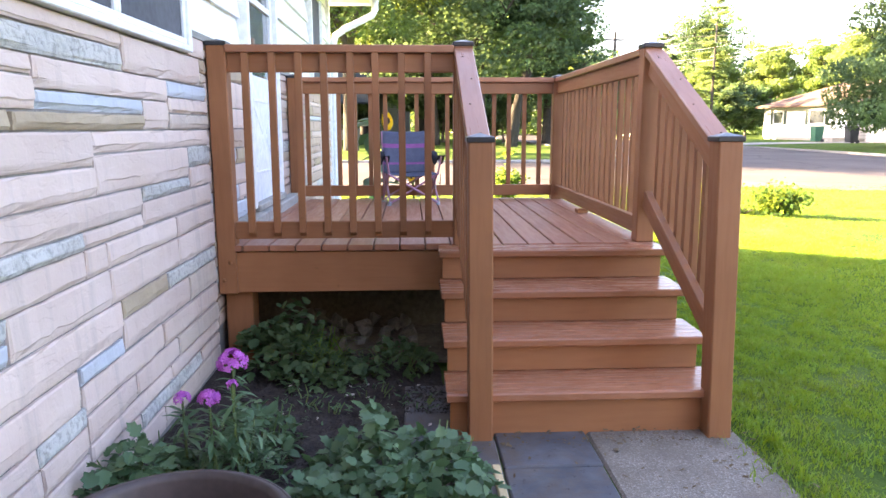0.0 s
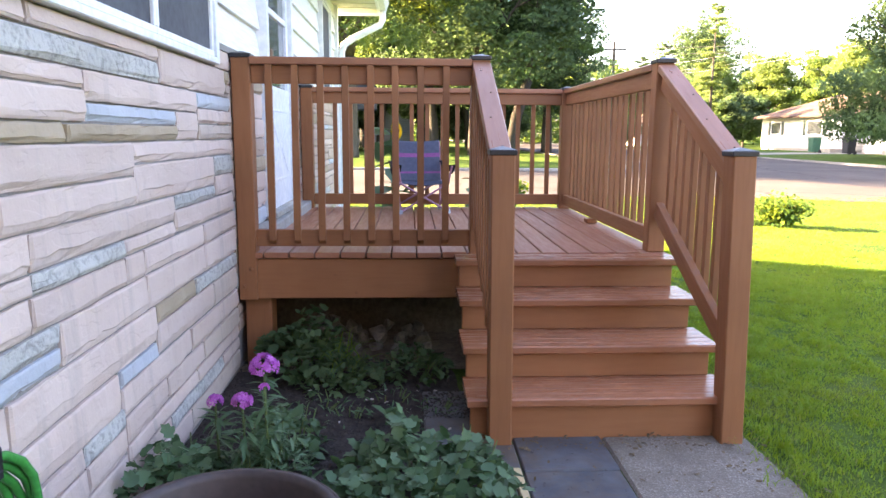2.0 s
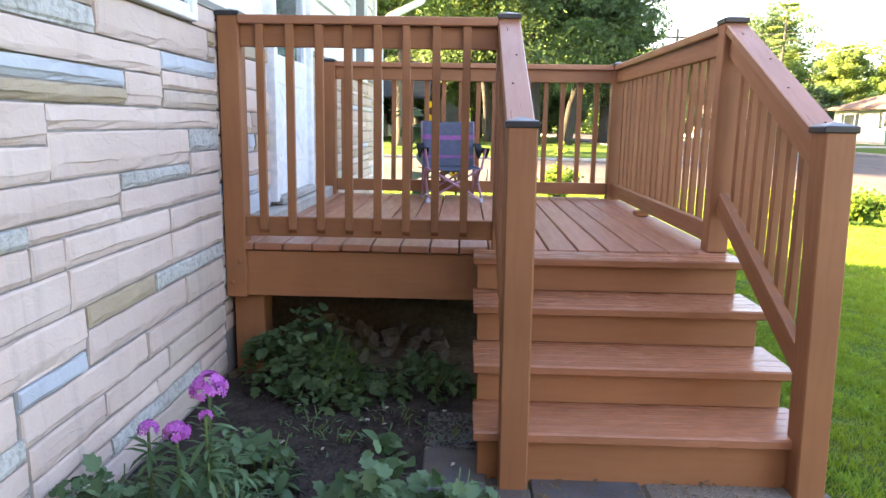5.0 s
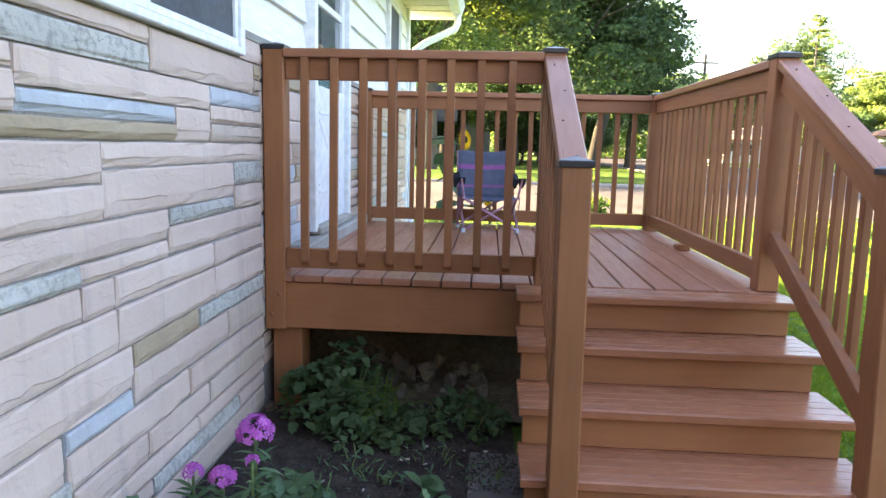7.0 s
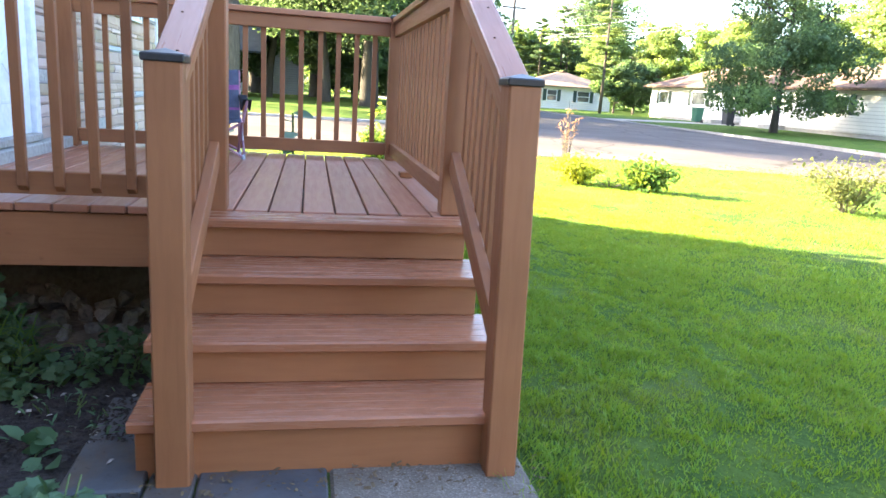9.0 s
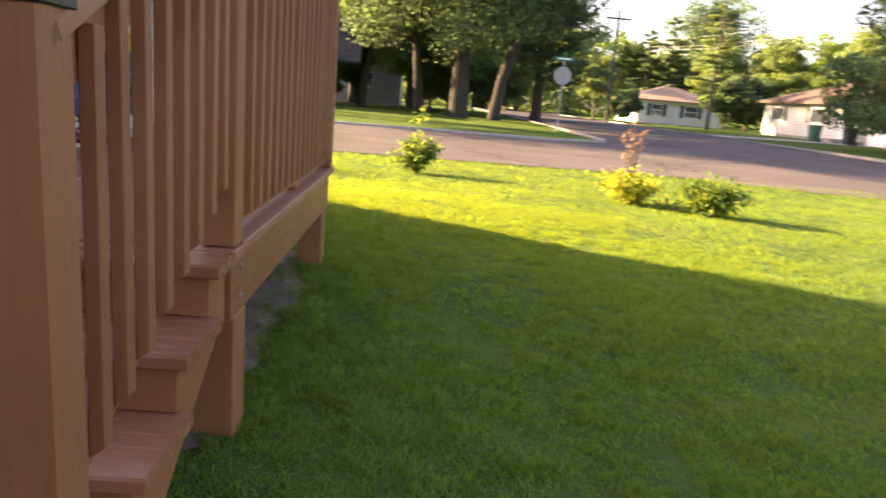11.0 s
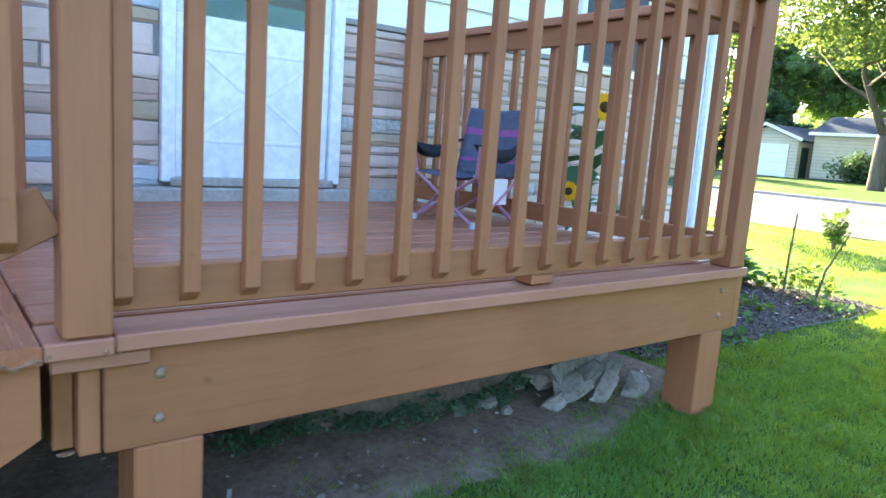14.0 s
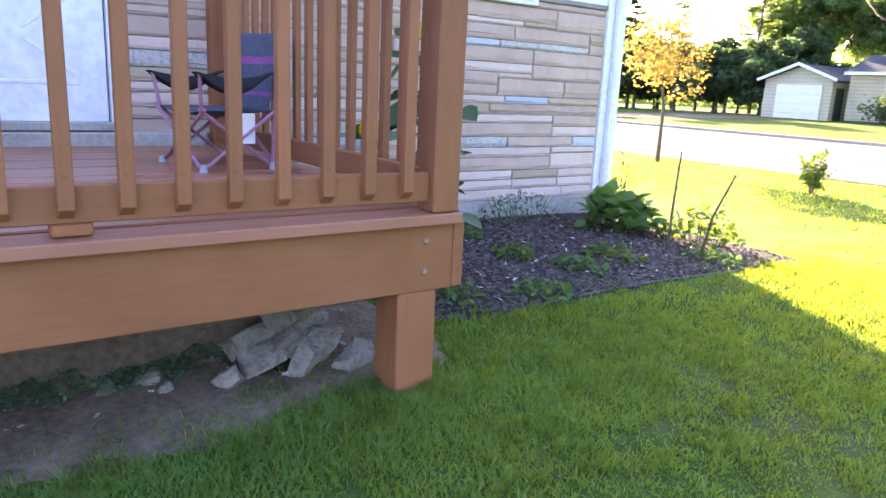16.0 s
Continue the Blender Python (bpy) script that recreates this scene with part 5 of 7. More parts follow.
for k in range(10):
    clump("moss", "low dark green moss along the foot of the old stoop", "moss", 1.56 + 0.16 * smooth(0.7, 1.35, 0.62 + 0.13 * k) + 0.015 * math.sin(k * 2.1), 0.62 + 0.13 * k, 0.10, 0.18, 0.07 + 0.015 * (k % 3), 300, 0.015, LEAF_BED, 80 + k, stems=0)
for k, (x, y) in enumerate(((0.72, -0.02), (0.98, 0.0), (0.80, -0.42), (0.62, -0.62), (1.0, -0.55), (0.5, -0.5))):
    clump("bed_plant", "thin straggling weed in the mulch", "plant", x, y, 0.24, 0.22, 0.07, 34, 0.036, LEAF_BED, 100 + k, LANCE_V, LANCE_F, 5)

# phlox: upright leafy stems with domed magenta flower heads
PETAL = leaf_mat("phlox_petal", (0.52, 0.12, 0.52), (0.70, 0.25, 0.68), (0.55, 0.10, 0.50), 0.3)
FLOWER_V = [(0, 0, 0.1)] + [(math.cos(a) * r, math.sin(a) * r, z) for k in range(5) for a, r, z in ((k * 1.2566 - 0.45, 0.85, 0.2), (k * 1.2566, 1.05, 0.16), (k * 1.2566 + 0.45, 0.85, 0.2))]
FLOWER_F = [(0, 1 + 3 * k, 2 + 3 * k, 3 + 3 * k) for k in range(5)]


def phlox(x, y, top, head, n, seed):
    g = np.random.default_rng(seed)
    z0 = ground_z(x, y)
    e = tagged(empty("phlox", x, y, z0), "garden phlox with a magenta flower head on a leafy stem", "flower", "phlox in the bed")
    bm = bmesh.new()
    h = top - z0
    tube(bm, [(0.02, -0.04, -0.02), (0.01, -0.02, h * 0.5), (0, 0, h)], 0.006, 0.004, 6)
    part("stem", bm, STEM, e)
    m = 64
    zz = np.linspace(h * 0.15, h * 0.92, m)
    merged("leaves", LANCE_V, LANCE_F, turns_of(g, m, 0.068, 0.35), np.stack([0.01 + 0 * zz, -0.02 + 0 * zz, zz], -1), LEAF_BED, e)
    d = g.normal(size=(n, 3))
    d[:, 2] = np.abs(d[:, 2]) - 0.25
    d /= np.linalg.norm(d, axis=1, keepdims=True)
    p = d * (head * np.array([1.0, 1.0, 0.85])) * g.uniform(0.8, 1.05, (n, 1)) + (0, 0, h)
    up = np.stack([np.cross(d, g.normal(size=(n, 3))), np.zeros((n, 3)), d], -1)
    up[:, :, 0] /= np.linalg.norm(up[:, :, 0], axis=1, keepdims=True)
    up[:, :, 1] = np.cross(up[:, :, 2], up[:, :, 0])
    merged("flower_head", FLOWER_V, FLOWER_F, up * 0.0125, p, PETAL, e, "domed magenta flower head")


phlox(0.40, -1.25, 0.462, 0.048, 70, 1)
phlox(0.345, -1.335, 0.372, 0.031, 34, 2)
phlox(0.240, -1.27, 0.350, 0.024, 22, 3)
phlox(0.412, -1.31, 0.408, 0.014, 7, 4)
clump("bed_plant", "leafy phlox shoots without flowers", "plant", 0.40, -1.28, 0.32, 0.38, 0.27, 520, 0.052, LEAF_BED, 31, LANCE_V, LANCE_F)

# brown planter pot beside the path and a coiled hose on the wall
POT = two_tone("brown_plastic", (0.045, 0.031, 0.030), (0.068, 0.049, 0.047), 5, 0.5, 0.08)
bm = bmesh.new()
prof = [(0.185, 0.0), (0.20, 0.10), (0.228, 0.36), (0.242, 0.40), (0.250, 0.435), (0.246, 0.450), (0.232, 0.450), (0.227, 0.435), (0.213, 0.36), (0.18, 0.18), (0.0, 0.18)]
n = 48
rings = [[bm.verts.new((r * math.cos(2 * math.pi * k / n), r * math.sin(2 * math.pi * k / n), z)) for k in range(n)] for r, z in prof[:-1]]
for a, b in zip(rings, rings[1:]):
    for k in range(n):
        bm.faces.new((a[k], a[(k + 1) % n], b[(k + 1) % n], b[k]))
bm.faces.new(rings[-1])
bm.faces.new(rings[0][::-1])
pot = tagged(empty("planter_pot", 0.505, -2.20, 0.0), "empty dark brown plastic planter pot on the mulch bed", "pot")
part("bowl", bm, POT, pot, smooth=True)
bm = bmesh.new()
tube(bm, [(0.2495 * math.cos(2 * math.pi * k / 48), 0.2495 * math.sin(2 * math.pi * k / 48), 0.440) for k in range(49)], 0.0085, sides=8, cap=False)
part("rim", bm, POT, pot, "rolled rim", smooth=True)
bm = bmesh.new()
path = []
for k in range(150):
    a = 2 * math.pi * k / 25
    r = 0.21 + 0.012 * math.sin(k * 0.7)
    path.append((0.075 + 0.0155 * (k // 25) + 0.004 * math.sin(k), -2.405 + r * math.cos(a), 0.465 + r * math.sin(a)))
tube(bm, path, 0.0095, sides=7)
HOSE = two_tone("green_hose", (0.02, 0.22, 0.04), (0.04, 0.32, 0.07), 8, 0.35, 0.1)
hose = tagged(obj("garden_hose", bm, HOSE, smooth=True), "coiled green garden hose hung on the stone wall", "hose")
bm = bmesh.new()
add_box(bm, 0.012, 0.19, -2.455, -2.355, 0.64, 0.66, 0.004)
add_box(bm, 0.012, 0.022, -2.455, -2.355, 0.575, 0.715, 0.003)
add_box(bm, 0.178, 0.19, -2.455, -2.355, 0.655, 0.70, 0.003)
tagged(obj("hose_hook", bm, CAP_BLACK), "black metal hose hook on the wall", "hook")

# a thin grey edging strip between the corner bed and the lawn
bm = bmesh.new()
tube(bm, [(x, y, ground_z(x, y) + 0.008) for x, y in ((1.735, 2.95), (1.71, 3.25), (1.69, 3.6), (1.70, 4.0), (1.74, 4.5), (1.70, 4.85))], 0.0045, sides=6)
tagged(obj("edging", bm, two_tone("grey_edging", (0.07, 0.075, 0.07), (0.13, 0.135, 0.125), 12, 0.7, 0.1)), "thin grey lawn edging along the corner bed", "edging")

# plants in the bed by the house corner
clump("bed_plant", "green plant with broad pointed leaves at the corner", "plant", 0.66, 4.78, 0.46, 0.52, 0.30, 170, 0.125, LEAF_HOSTA, 40, tilt=0.6)
clump("bed_plant", "straggling green weeds along the foundation", "plant", 0.22, 4.25, 0.3, 0.7, 0.24, 190, 0.055, LEAF_BED, 41, LANCE_V, LANCE_F)
clump("bed_plant", "pale yellow-green shrub with sunlit leaves", "plant", 1.20, 4.95, 0.55, 0.45, 0.26, 260, 0.05, LEAF_SHRUB, 42)
clump("bed_plant", "small green weed in the mulch", "plant", 1.0, 3.55, 0.24, 0.24, 0.07, 50, 0.05, LEAF_SHRUB, 43)
clump("bed_plant", "small green weed in the mulch", "plant", 1.25, 4.1, 0.4, 0.3, 0.07, 80, 0.05, LEAF_SHRUB, 44)
clump("bed_plant", "small green weed in the mulch", "plant", 0.7, 2.95, 0.3, 0.3, 0.09, 70, 0.05, LEAF_SHRUB, 45)
for k, (x, y, w) in enumerate(((1.5, 2.75, 0.45), (1.15, 2.7, 0.3), (1.62, 3.2, 0.3), (1.35, 3.7, 0.35), (0.45, 3.6, 0.3), (1.55, 4.6, 0.35))):
    clump("bed_plant", "low creeping green weed in the mulch", "plant", x, y, w, w * 0.8, 0.07, 90, 0.042, LEAF_HOSTA, 60 + k, stems=3)
clump("bed_plant", "slim sprig with narrow leaves by the corner", "plant", 0.42, 5.12, 0.16, 0.16, 0.55, 60, 0.07, LEAF_SHRUB, 46, LANCE_V, LANCE_F, 3)
for x, y, h, lean in ((1.30, 4.50, 0.62, 0.02), (1.46, 4.60, 0.52, 0.16)):
    bm = bmesh.new()
    tube(bm, [(0, 0, -0.02), (lean * 0.3, 0, h * 0.5), (lean, 0, h)], 0.009, 0.005, 6)
    for k in range(4):
        z = h * (0.35 + 0.15 * k)
        tube(bm, [(lean * z / h, 0, z), (lean * z / h + 0.02 * (-1) ** k, 0.01, z + 0.03)], 0.004, 0.002, 5)
    ob = tagged(obj("bare_stem", bm, BARK), "bare brown stem standing in the mulch bed", "stem", "bare stems")
    ob.location = (x, y, ground_z(x, y))

# sunflowers behind the deck
YELLOW = leaf_mat("sunflower_petal", (0.75, 0.42, 0.01), (0.85, 0.55, 0.02), (0.85, 0.5, 0.02), 0.4)
SEED = two_tone("sunflower_centre", (0.03, 0.018, 0.01), (0.09, 0.05, 0.02), 60, 0.9, 0.4)


def sunflower(x, y, tops, seed, leaf_n, leaf=0.20, head=0.8):
    g = np.random.default_rng(seed)
    z0 = ground_z(x, y)
    e = tagged(empty("sunflower", x, y, z0), "tall sunflower with big leaves behind the deck railing", "flower", "sunflowers behind the deck")
    h = max([t[2] for t in tops] or [0.90]) - z0
    bm = bmesh.new()
    tube(bm, [(0, 0, -0.03), (0.01, 0.01, h * 0.5), (0.0, 0.0, h)], 0.014, 0.008, 7)
    for tx, ty, tz in tops:
        tube(bm, [(0, 0, (tz - z0) * 0.86), ((tx - x) * 0.6, (ty - y) * 0.6, (tz - z0) * 0.97), (tx - x, ty - y, tz - z0)], 0.007, 0.006, 6)
    part("stem", bm, STEM, e)
    zz = np.linspace(h * 0.3, h * 1.0, leaf_n)
    merged("leaves", LEAF_V, LEAF_F, turns_of(g, leaf_n, leaf, 0.4), np.stack([0 * zz, 0 * zz, zz], -1), LEAF_BED, e)
    for tx, ty, tz in tops:
        c = Vector((tx - x, ty - y, tz - z0))
        m = 22
        a = np.arange(m) * 2 * np.pi / m
        face = look((0, 0, 0), (-0.75, 0.55, -0.1)).to_3x3()
        tv = [(-0.010, 0.02, 0), (0.010, 0.02, 0), (0.012, 0.05, 0.006), (0.0, 0.075, -0.004), (-0.012, 0.05, 0.006)]
        R = np.array([np.array(face @ Matrix.Rotation(float(t), 3, "Z")) for t in a])
        merged("petals", tv, [(0, 1, 2, 3, 4)], R * head, np.tile(np.array(c), (m, 1)), YELLOW, e, "yellow ray petals")
        bm = bmesh.new()
        bmesh.ops.create_uvsphere(bm, u_segments=12, v_segments=6, radius=0.028 * head)
        for v in bm.verts:
            v.co = c + face @ Vector((v.co.x, v.co.y, v.co.z * 0.4))
        part("flower_centre", bm, SEED, e, "dark seed centre")


sunflower(0.72, 3.10, [(0.772, 3.115, 1.27)], 1, 20, 0.24, 1.25)
sunflower(1.00, 2.68, [(0.985, 2.635, 0.79)], 2, 9)
sunflower(1.468, 2.772, [], 3, 9, 0.15)

# ---- folding camp chair on the deck ----
CLOTH = two_tone("blue_grey_cloth", (0.075, 0.085, 0.125), (0.115, 0.125, 0.175), 30, 0.9, 0.3, 0.002)
CLOTH_STRIPE = two_tone("mauve_stripe", (0.22, 0.07, 0.20), (0.32, 0.12, 0.29), 60, 0.9, 0.2)
TUBE_PINK = two_tone("mauve_tube", (0.30, 0.14, 0.21), (0.40, 0.21, 0.29), 20, 0.35, 0.05)
PLASTIC = two_tone("black_plastic", (0.012, 0.012, 0.016), (0.03, 0.03, 0.035), 20, 0.5, 0.05)
chair = tagged(empty("camp_chair", 0.98, 1.93, TOP), "small blue-grey folding camp chair with mauve frame", "chair")
chair.rotation_euler = (0, 0, radians(10))
CW, CD = 0.185, 0.15
FEET = ((-CW, -CD), (CW, -CD), (CW, CD), (-CW, CD))
SEAT_Z = 0.235


def chair_tube(name, pts, r=0.0078):
    bm = bmesh.new()
    tube(bm, pts, r, sides=8)
    part(name, bm, TUBE_PINK, chair)


for a, b in ((0, 1), (1, 0), (1, 2), (2, 1), (2, 3), (3, 2), (3, 0), (0, 3)):
    o = 0.008 if a < b else -0.008
    (ax, ay), (bx, by) = FEET[a], FEET[b]
    chair_tube("cross_leg", [(ax + o, ay + o, 0.018), (bx + o, by + o, SEAT_Z)])
ARMS = []
for x in (-CW, CW):
    chair_tube("back_upright", [(x, CD, 0.02), (x, CD + 0.005, SEAT_Z), (x * 1.02, CD + 0.06, 0.545)])
    chair_tube("arm_upright", [(x, -CD, SEAT_Z), (x * 1.12, -CD - 0.015, 0.365)])
    ARMS.append(x * 1.12)
for x, y in FEET:
    bm = bmesh.new()
    tube(bm, [(x, y, 0.0), (x, y, 0.028)], 0.017, 0.013, 10)
    part("foot", bm, two_tone("grey_foot", (0.32, 0.36, 0.42), (0.42, 0.46, 0.52), 20, 0.5, 0.05), chair, "grey plastic foot")


def cloth(name, fn, nu, nv, mat, thick=0.004, bands=()):
    bm = bmesh.new()
    g = {(i, j): bm.verts.new(fn(i / nu, j / nv)) for i in range(nu + 1) for j in range(nv + 1)}
    for i in range(nu):
        for j in range(nv):
            f = bm.faces.new((g[i, j], g[i + 1, j], g[i + 1, j + 1], g[i, j + 1]))
            f.material_index = 1 if any(a <= (j + 0.5) / nv <= b for a, b in bands) else 0
    bmesh.ops.recalc_face_normals(bm, faces=bm.faces)
    geom = bmesh.ops.solidify(bm, geom=list(bm.faces), thickness=thick)
    part(name, bm, [mat, CLOTH_STRIPE], chair, smooth=True)


cloth("seat", lambda u, v: ((u - 0.5) * 2 * CW, -CD + v * 2 * CD, SEAT_Z - 0.03 * math.sin(math.pi * u) * math.sin(math.pi * (0.2 + 0.7 * v))), 10, 10, CLOTH)
cloth("backrest", lambda u, v: ((u - 0.5) * 2 * CW, CD - 0.02 + 0.08 * v + 0.02 * math.sin(math.pi * u), SEAT_Z - 0.01 + 0.325 * v - 0.010 * v * math.sin(math.pi * u)), 10, 20, CLOTH, bands=((0.20, 0.24), (0.62, 0.70)))
ARM_BLACK = two_tone("black_arm_cloth", (0.018, 0.018, 0.022), (0.036, 0.036, 0.042), 30, 0.85, 0.2)
for ax in ARMS:
    cloth("armrest", lambda u, v: (ax + (u - 0.5) * 0.055, -CD - 0.03 + v * (2 * CD + 0.05), 0.372 - 0.026 * math.sin(math.pi * v) + 0.02 * v - 0.060 * math.sin(math.pi * min(1.0, v * 1.25)) * abs(2 * u - 1) ** 1.5), 6, 12, ARM_BLACK, 0.005)
bm = box(0.145, 0.150, -0.035, 0.065, SEAT_Z - 0.13, SEAT_Z - 0.012, 0.001)
for v in bm.verts:
    v.co.x += 0.045
part("tag", bm, two_tone("white_tag", (0.75, 0.75, 0.78), (0.82, 0.82, 0.84), 20, 0.6, 0.0), chair, "white paper care tag")

# ---- kerbs and drive beyond the lawn ----


def kerb(name, pts, w, h, label):
    bm = bmesh.new()
    rows = []
    for i, (x, y) in enumerate(pts):
        a, b = Vector(pts[max(0, i - 1)]), Vector(pts[min(len(pts) - 1, i + 1)])
        d = (b - a).normalized()
        n = Vector((-d.y, d.x)) * w / 2
        z = ground_z(x, y)
        rows.append([bm.verts.new((x + n.x * s, y + n.y * s, z + k)) for s, k in ((-1, -0.05), (-1, h - 0.02), (-0.75, h), (1, h), (1, -0.05))])
    for r, s in zip(rows, rows[1:]):
        for k in range(4):
            bm.faces.new((r[k], s[k], s[k + 1], r[k + 1]))
    bm.faces.new(rows[0])
    bm.faces.new(rows[-1][::-1])
    bmesh.ops.recalc_face_normals(bm, faces=bm.faces)
    return tagged(obj(name, bm, KERB), label, "kerb", kind="structure")


arc = [(7.0 + 2.6 * math.sin(a), 24.2 - 2.6 * math.cos(a)) for a in np.linspace(0, math.pi / 2, 9)]
kerb("kerb", [(-160, 21.6), (-60, 21.6), (-23.4, 21.6)], 0.16, 0.13, "concrete kerb along the far side of the street")
kerb("kerb", [(-18.8, 21.6), (-8, 21.6), (0, 21.6)] + arc + [(9.6, 30), (9.6, 60), (9.6, 200)], 0.16, 0.10, "concrete kerb curving round the street corner")
kerb("kerb", [(20.6, -60), (20.6, 0), (20.6, 30), (20.6, 60), (20.6, 200)], 0.16, 0.10, "concrete kerb along the crossing street")
drive = sheet("driveway", [-23.3, -21, -18.9], graded(21.6, 44, 1.0, 21.6, 44), ASPHALT, 0.02)
tagged(drive, "asphalt driveway up to the garage", "driveway", kind="structure")
drive2 = sheet("driveway", [20.6, 24, 27, 31.8], [39.6, 41.4, 43.3], KERB, 0.02)
tagged(drive2, "pale concrete driveway up to the garage door", "driveway", kind="structure")

# ---- houses across the streets ----


def lap_mat(name, a, b, pitch):
    """Lap siding seen from afar: level laps, each with a thin shadow line painted into the colour."""
    k = Mat(name)
    co = k.world_coord()
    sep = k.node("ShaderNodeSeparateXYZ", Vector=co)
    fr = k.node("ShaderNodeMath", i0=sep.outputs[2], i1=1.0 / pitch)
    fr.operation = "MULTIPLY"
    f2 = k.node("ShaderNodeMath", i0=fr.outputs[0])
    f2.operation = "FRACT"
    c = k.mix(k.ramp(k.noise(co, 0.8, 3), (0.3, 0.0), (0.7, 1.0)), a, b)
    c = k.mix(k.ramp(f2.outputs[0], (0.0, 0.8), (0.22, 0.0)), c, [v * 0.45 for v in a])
    k.set(c, 0.55)
    k.bump(f2.outputs[0], 0.5, 0.02)
    return k.m


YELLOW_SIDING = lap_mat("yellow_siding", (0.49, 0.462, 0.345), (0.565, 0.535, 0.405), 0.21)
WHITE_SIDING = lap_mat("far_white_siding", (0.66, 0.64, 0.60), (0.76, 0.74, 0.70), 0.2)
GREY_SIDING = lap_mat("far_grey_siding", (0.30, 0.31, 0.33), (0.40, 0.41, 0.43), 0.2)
SHINGLE_BLUE = two_tone("slate_blue_shingles", (0.026, 0.034, 0.046), (0.052, 0.064, 0.082), 2.5, 0.9, 0.4, 0.01, fine=14, world=True)
SHINGLE_BROWN = two_tone("brown_shingles", (0.10, 0.066, 0.05), (0.165, 0.115, 0.088), 2.0, 0.9, 0.4, 0.01, fine=12, world=True)
SHUTTER = two_tone("dark_green_shutter", (0.012, 0.03, 0.024), (0.025, 0.05, 0.04), 6, 0.6, 0.1)
DOOR_TEAL = two_tone("teal_door", (0.01, 0.075, 0.065), (0.018, 0.11, 0.095), 4, 0.5, 0.05)


def gable_roof(bm, x0, x1, y0, y1, ez, rz, along, over=0.35, thick=0.12):
    """A solid gable roof; along: the axis of the ridge."""
    if along == "x":
        m = (y0 + y1) / 2
        sec = [(y0 - over, ez - 0.1), (m, rz), (y1 + over, ez - 0.1), (y1 + over, ez - 0.1 - thick), (m, rz - thick), (y0 - over, ez - 0.1 - thick)]
        mk = lambda s, q: (s, q[0], q[1])
        lo, hi = x0 - over, x1 + over
    else:
        m = (x0 + x1) / 2
        sec = [(x0 - over, ez - 0.1), (m, rz), (x1 + over, ez - 0.1), (x1 + over, ez - 0.1 - thick), (m, rz - thick), (x0 - over, ez - 0.1 - thick)]
        mk = lambda s, q: (q[0], s, q[1])
        lo, hi = y0 - over, y1 + over
    a = [bm.verts.new(mk(lo, q)) for q in sec]
    b = [bm.verts.new(mk(hi, q)) for q in sec]
    for k in range(6):
        bm.faces.new((a[k], a[(k + 1) % 6], b[(k + 1) % 6], b[k]))
    bm.faces.new((a[0], a[1], a[4], a[5]))
    bm.faces.new((a[1], a[2], a[3], a[4]))
    bm.faces.new((b[0], b[1], b[4], b[5]))
    bm.faces.new((b[1], b[2], b[3], b[4]))
    bmesh.ops.recalc_face_normals(bm, faces=bm.faces)


def gable_walls(bm, x0, x1, y0, y1, z0, ez, rz, along):
    if along == "x":
        m = (y0 + y1) / 2
        sec, mk, lo, hi = [(y0, z0), (y0, ez), (m, rz), (y1, ez), (y1, z0)], (lambda s, q: (s, q[0], q[1])), x0, x1
    else:
        m = (x0 + x1) / 2
        sec, mk, lo, hi = [(x0, z0), (x0, ez), (m, rz), (x1, ez), (x1, z0)], (lambda s, q: (q[0], s, q[1])), y0, y1
    a = [bm.verts.new(mk(lo, q)) for q in sec]
    b = [bm.verts.new(mk(hi, q)) for q in sec]
    for k in range(5):
        bm.faces.new((a[k], a[(k + 1) % 5], b[(k + 1) % 5], b[k]))
    bm.faces.new(a[::-1])
    bm.faces.new(b)
    bmesh.ops.recalc_face_normals(bm, faces=bm.faces)


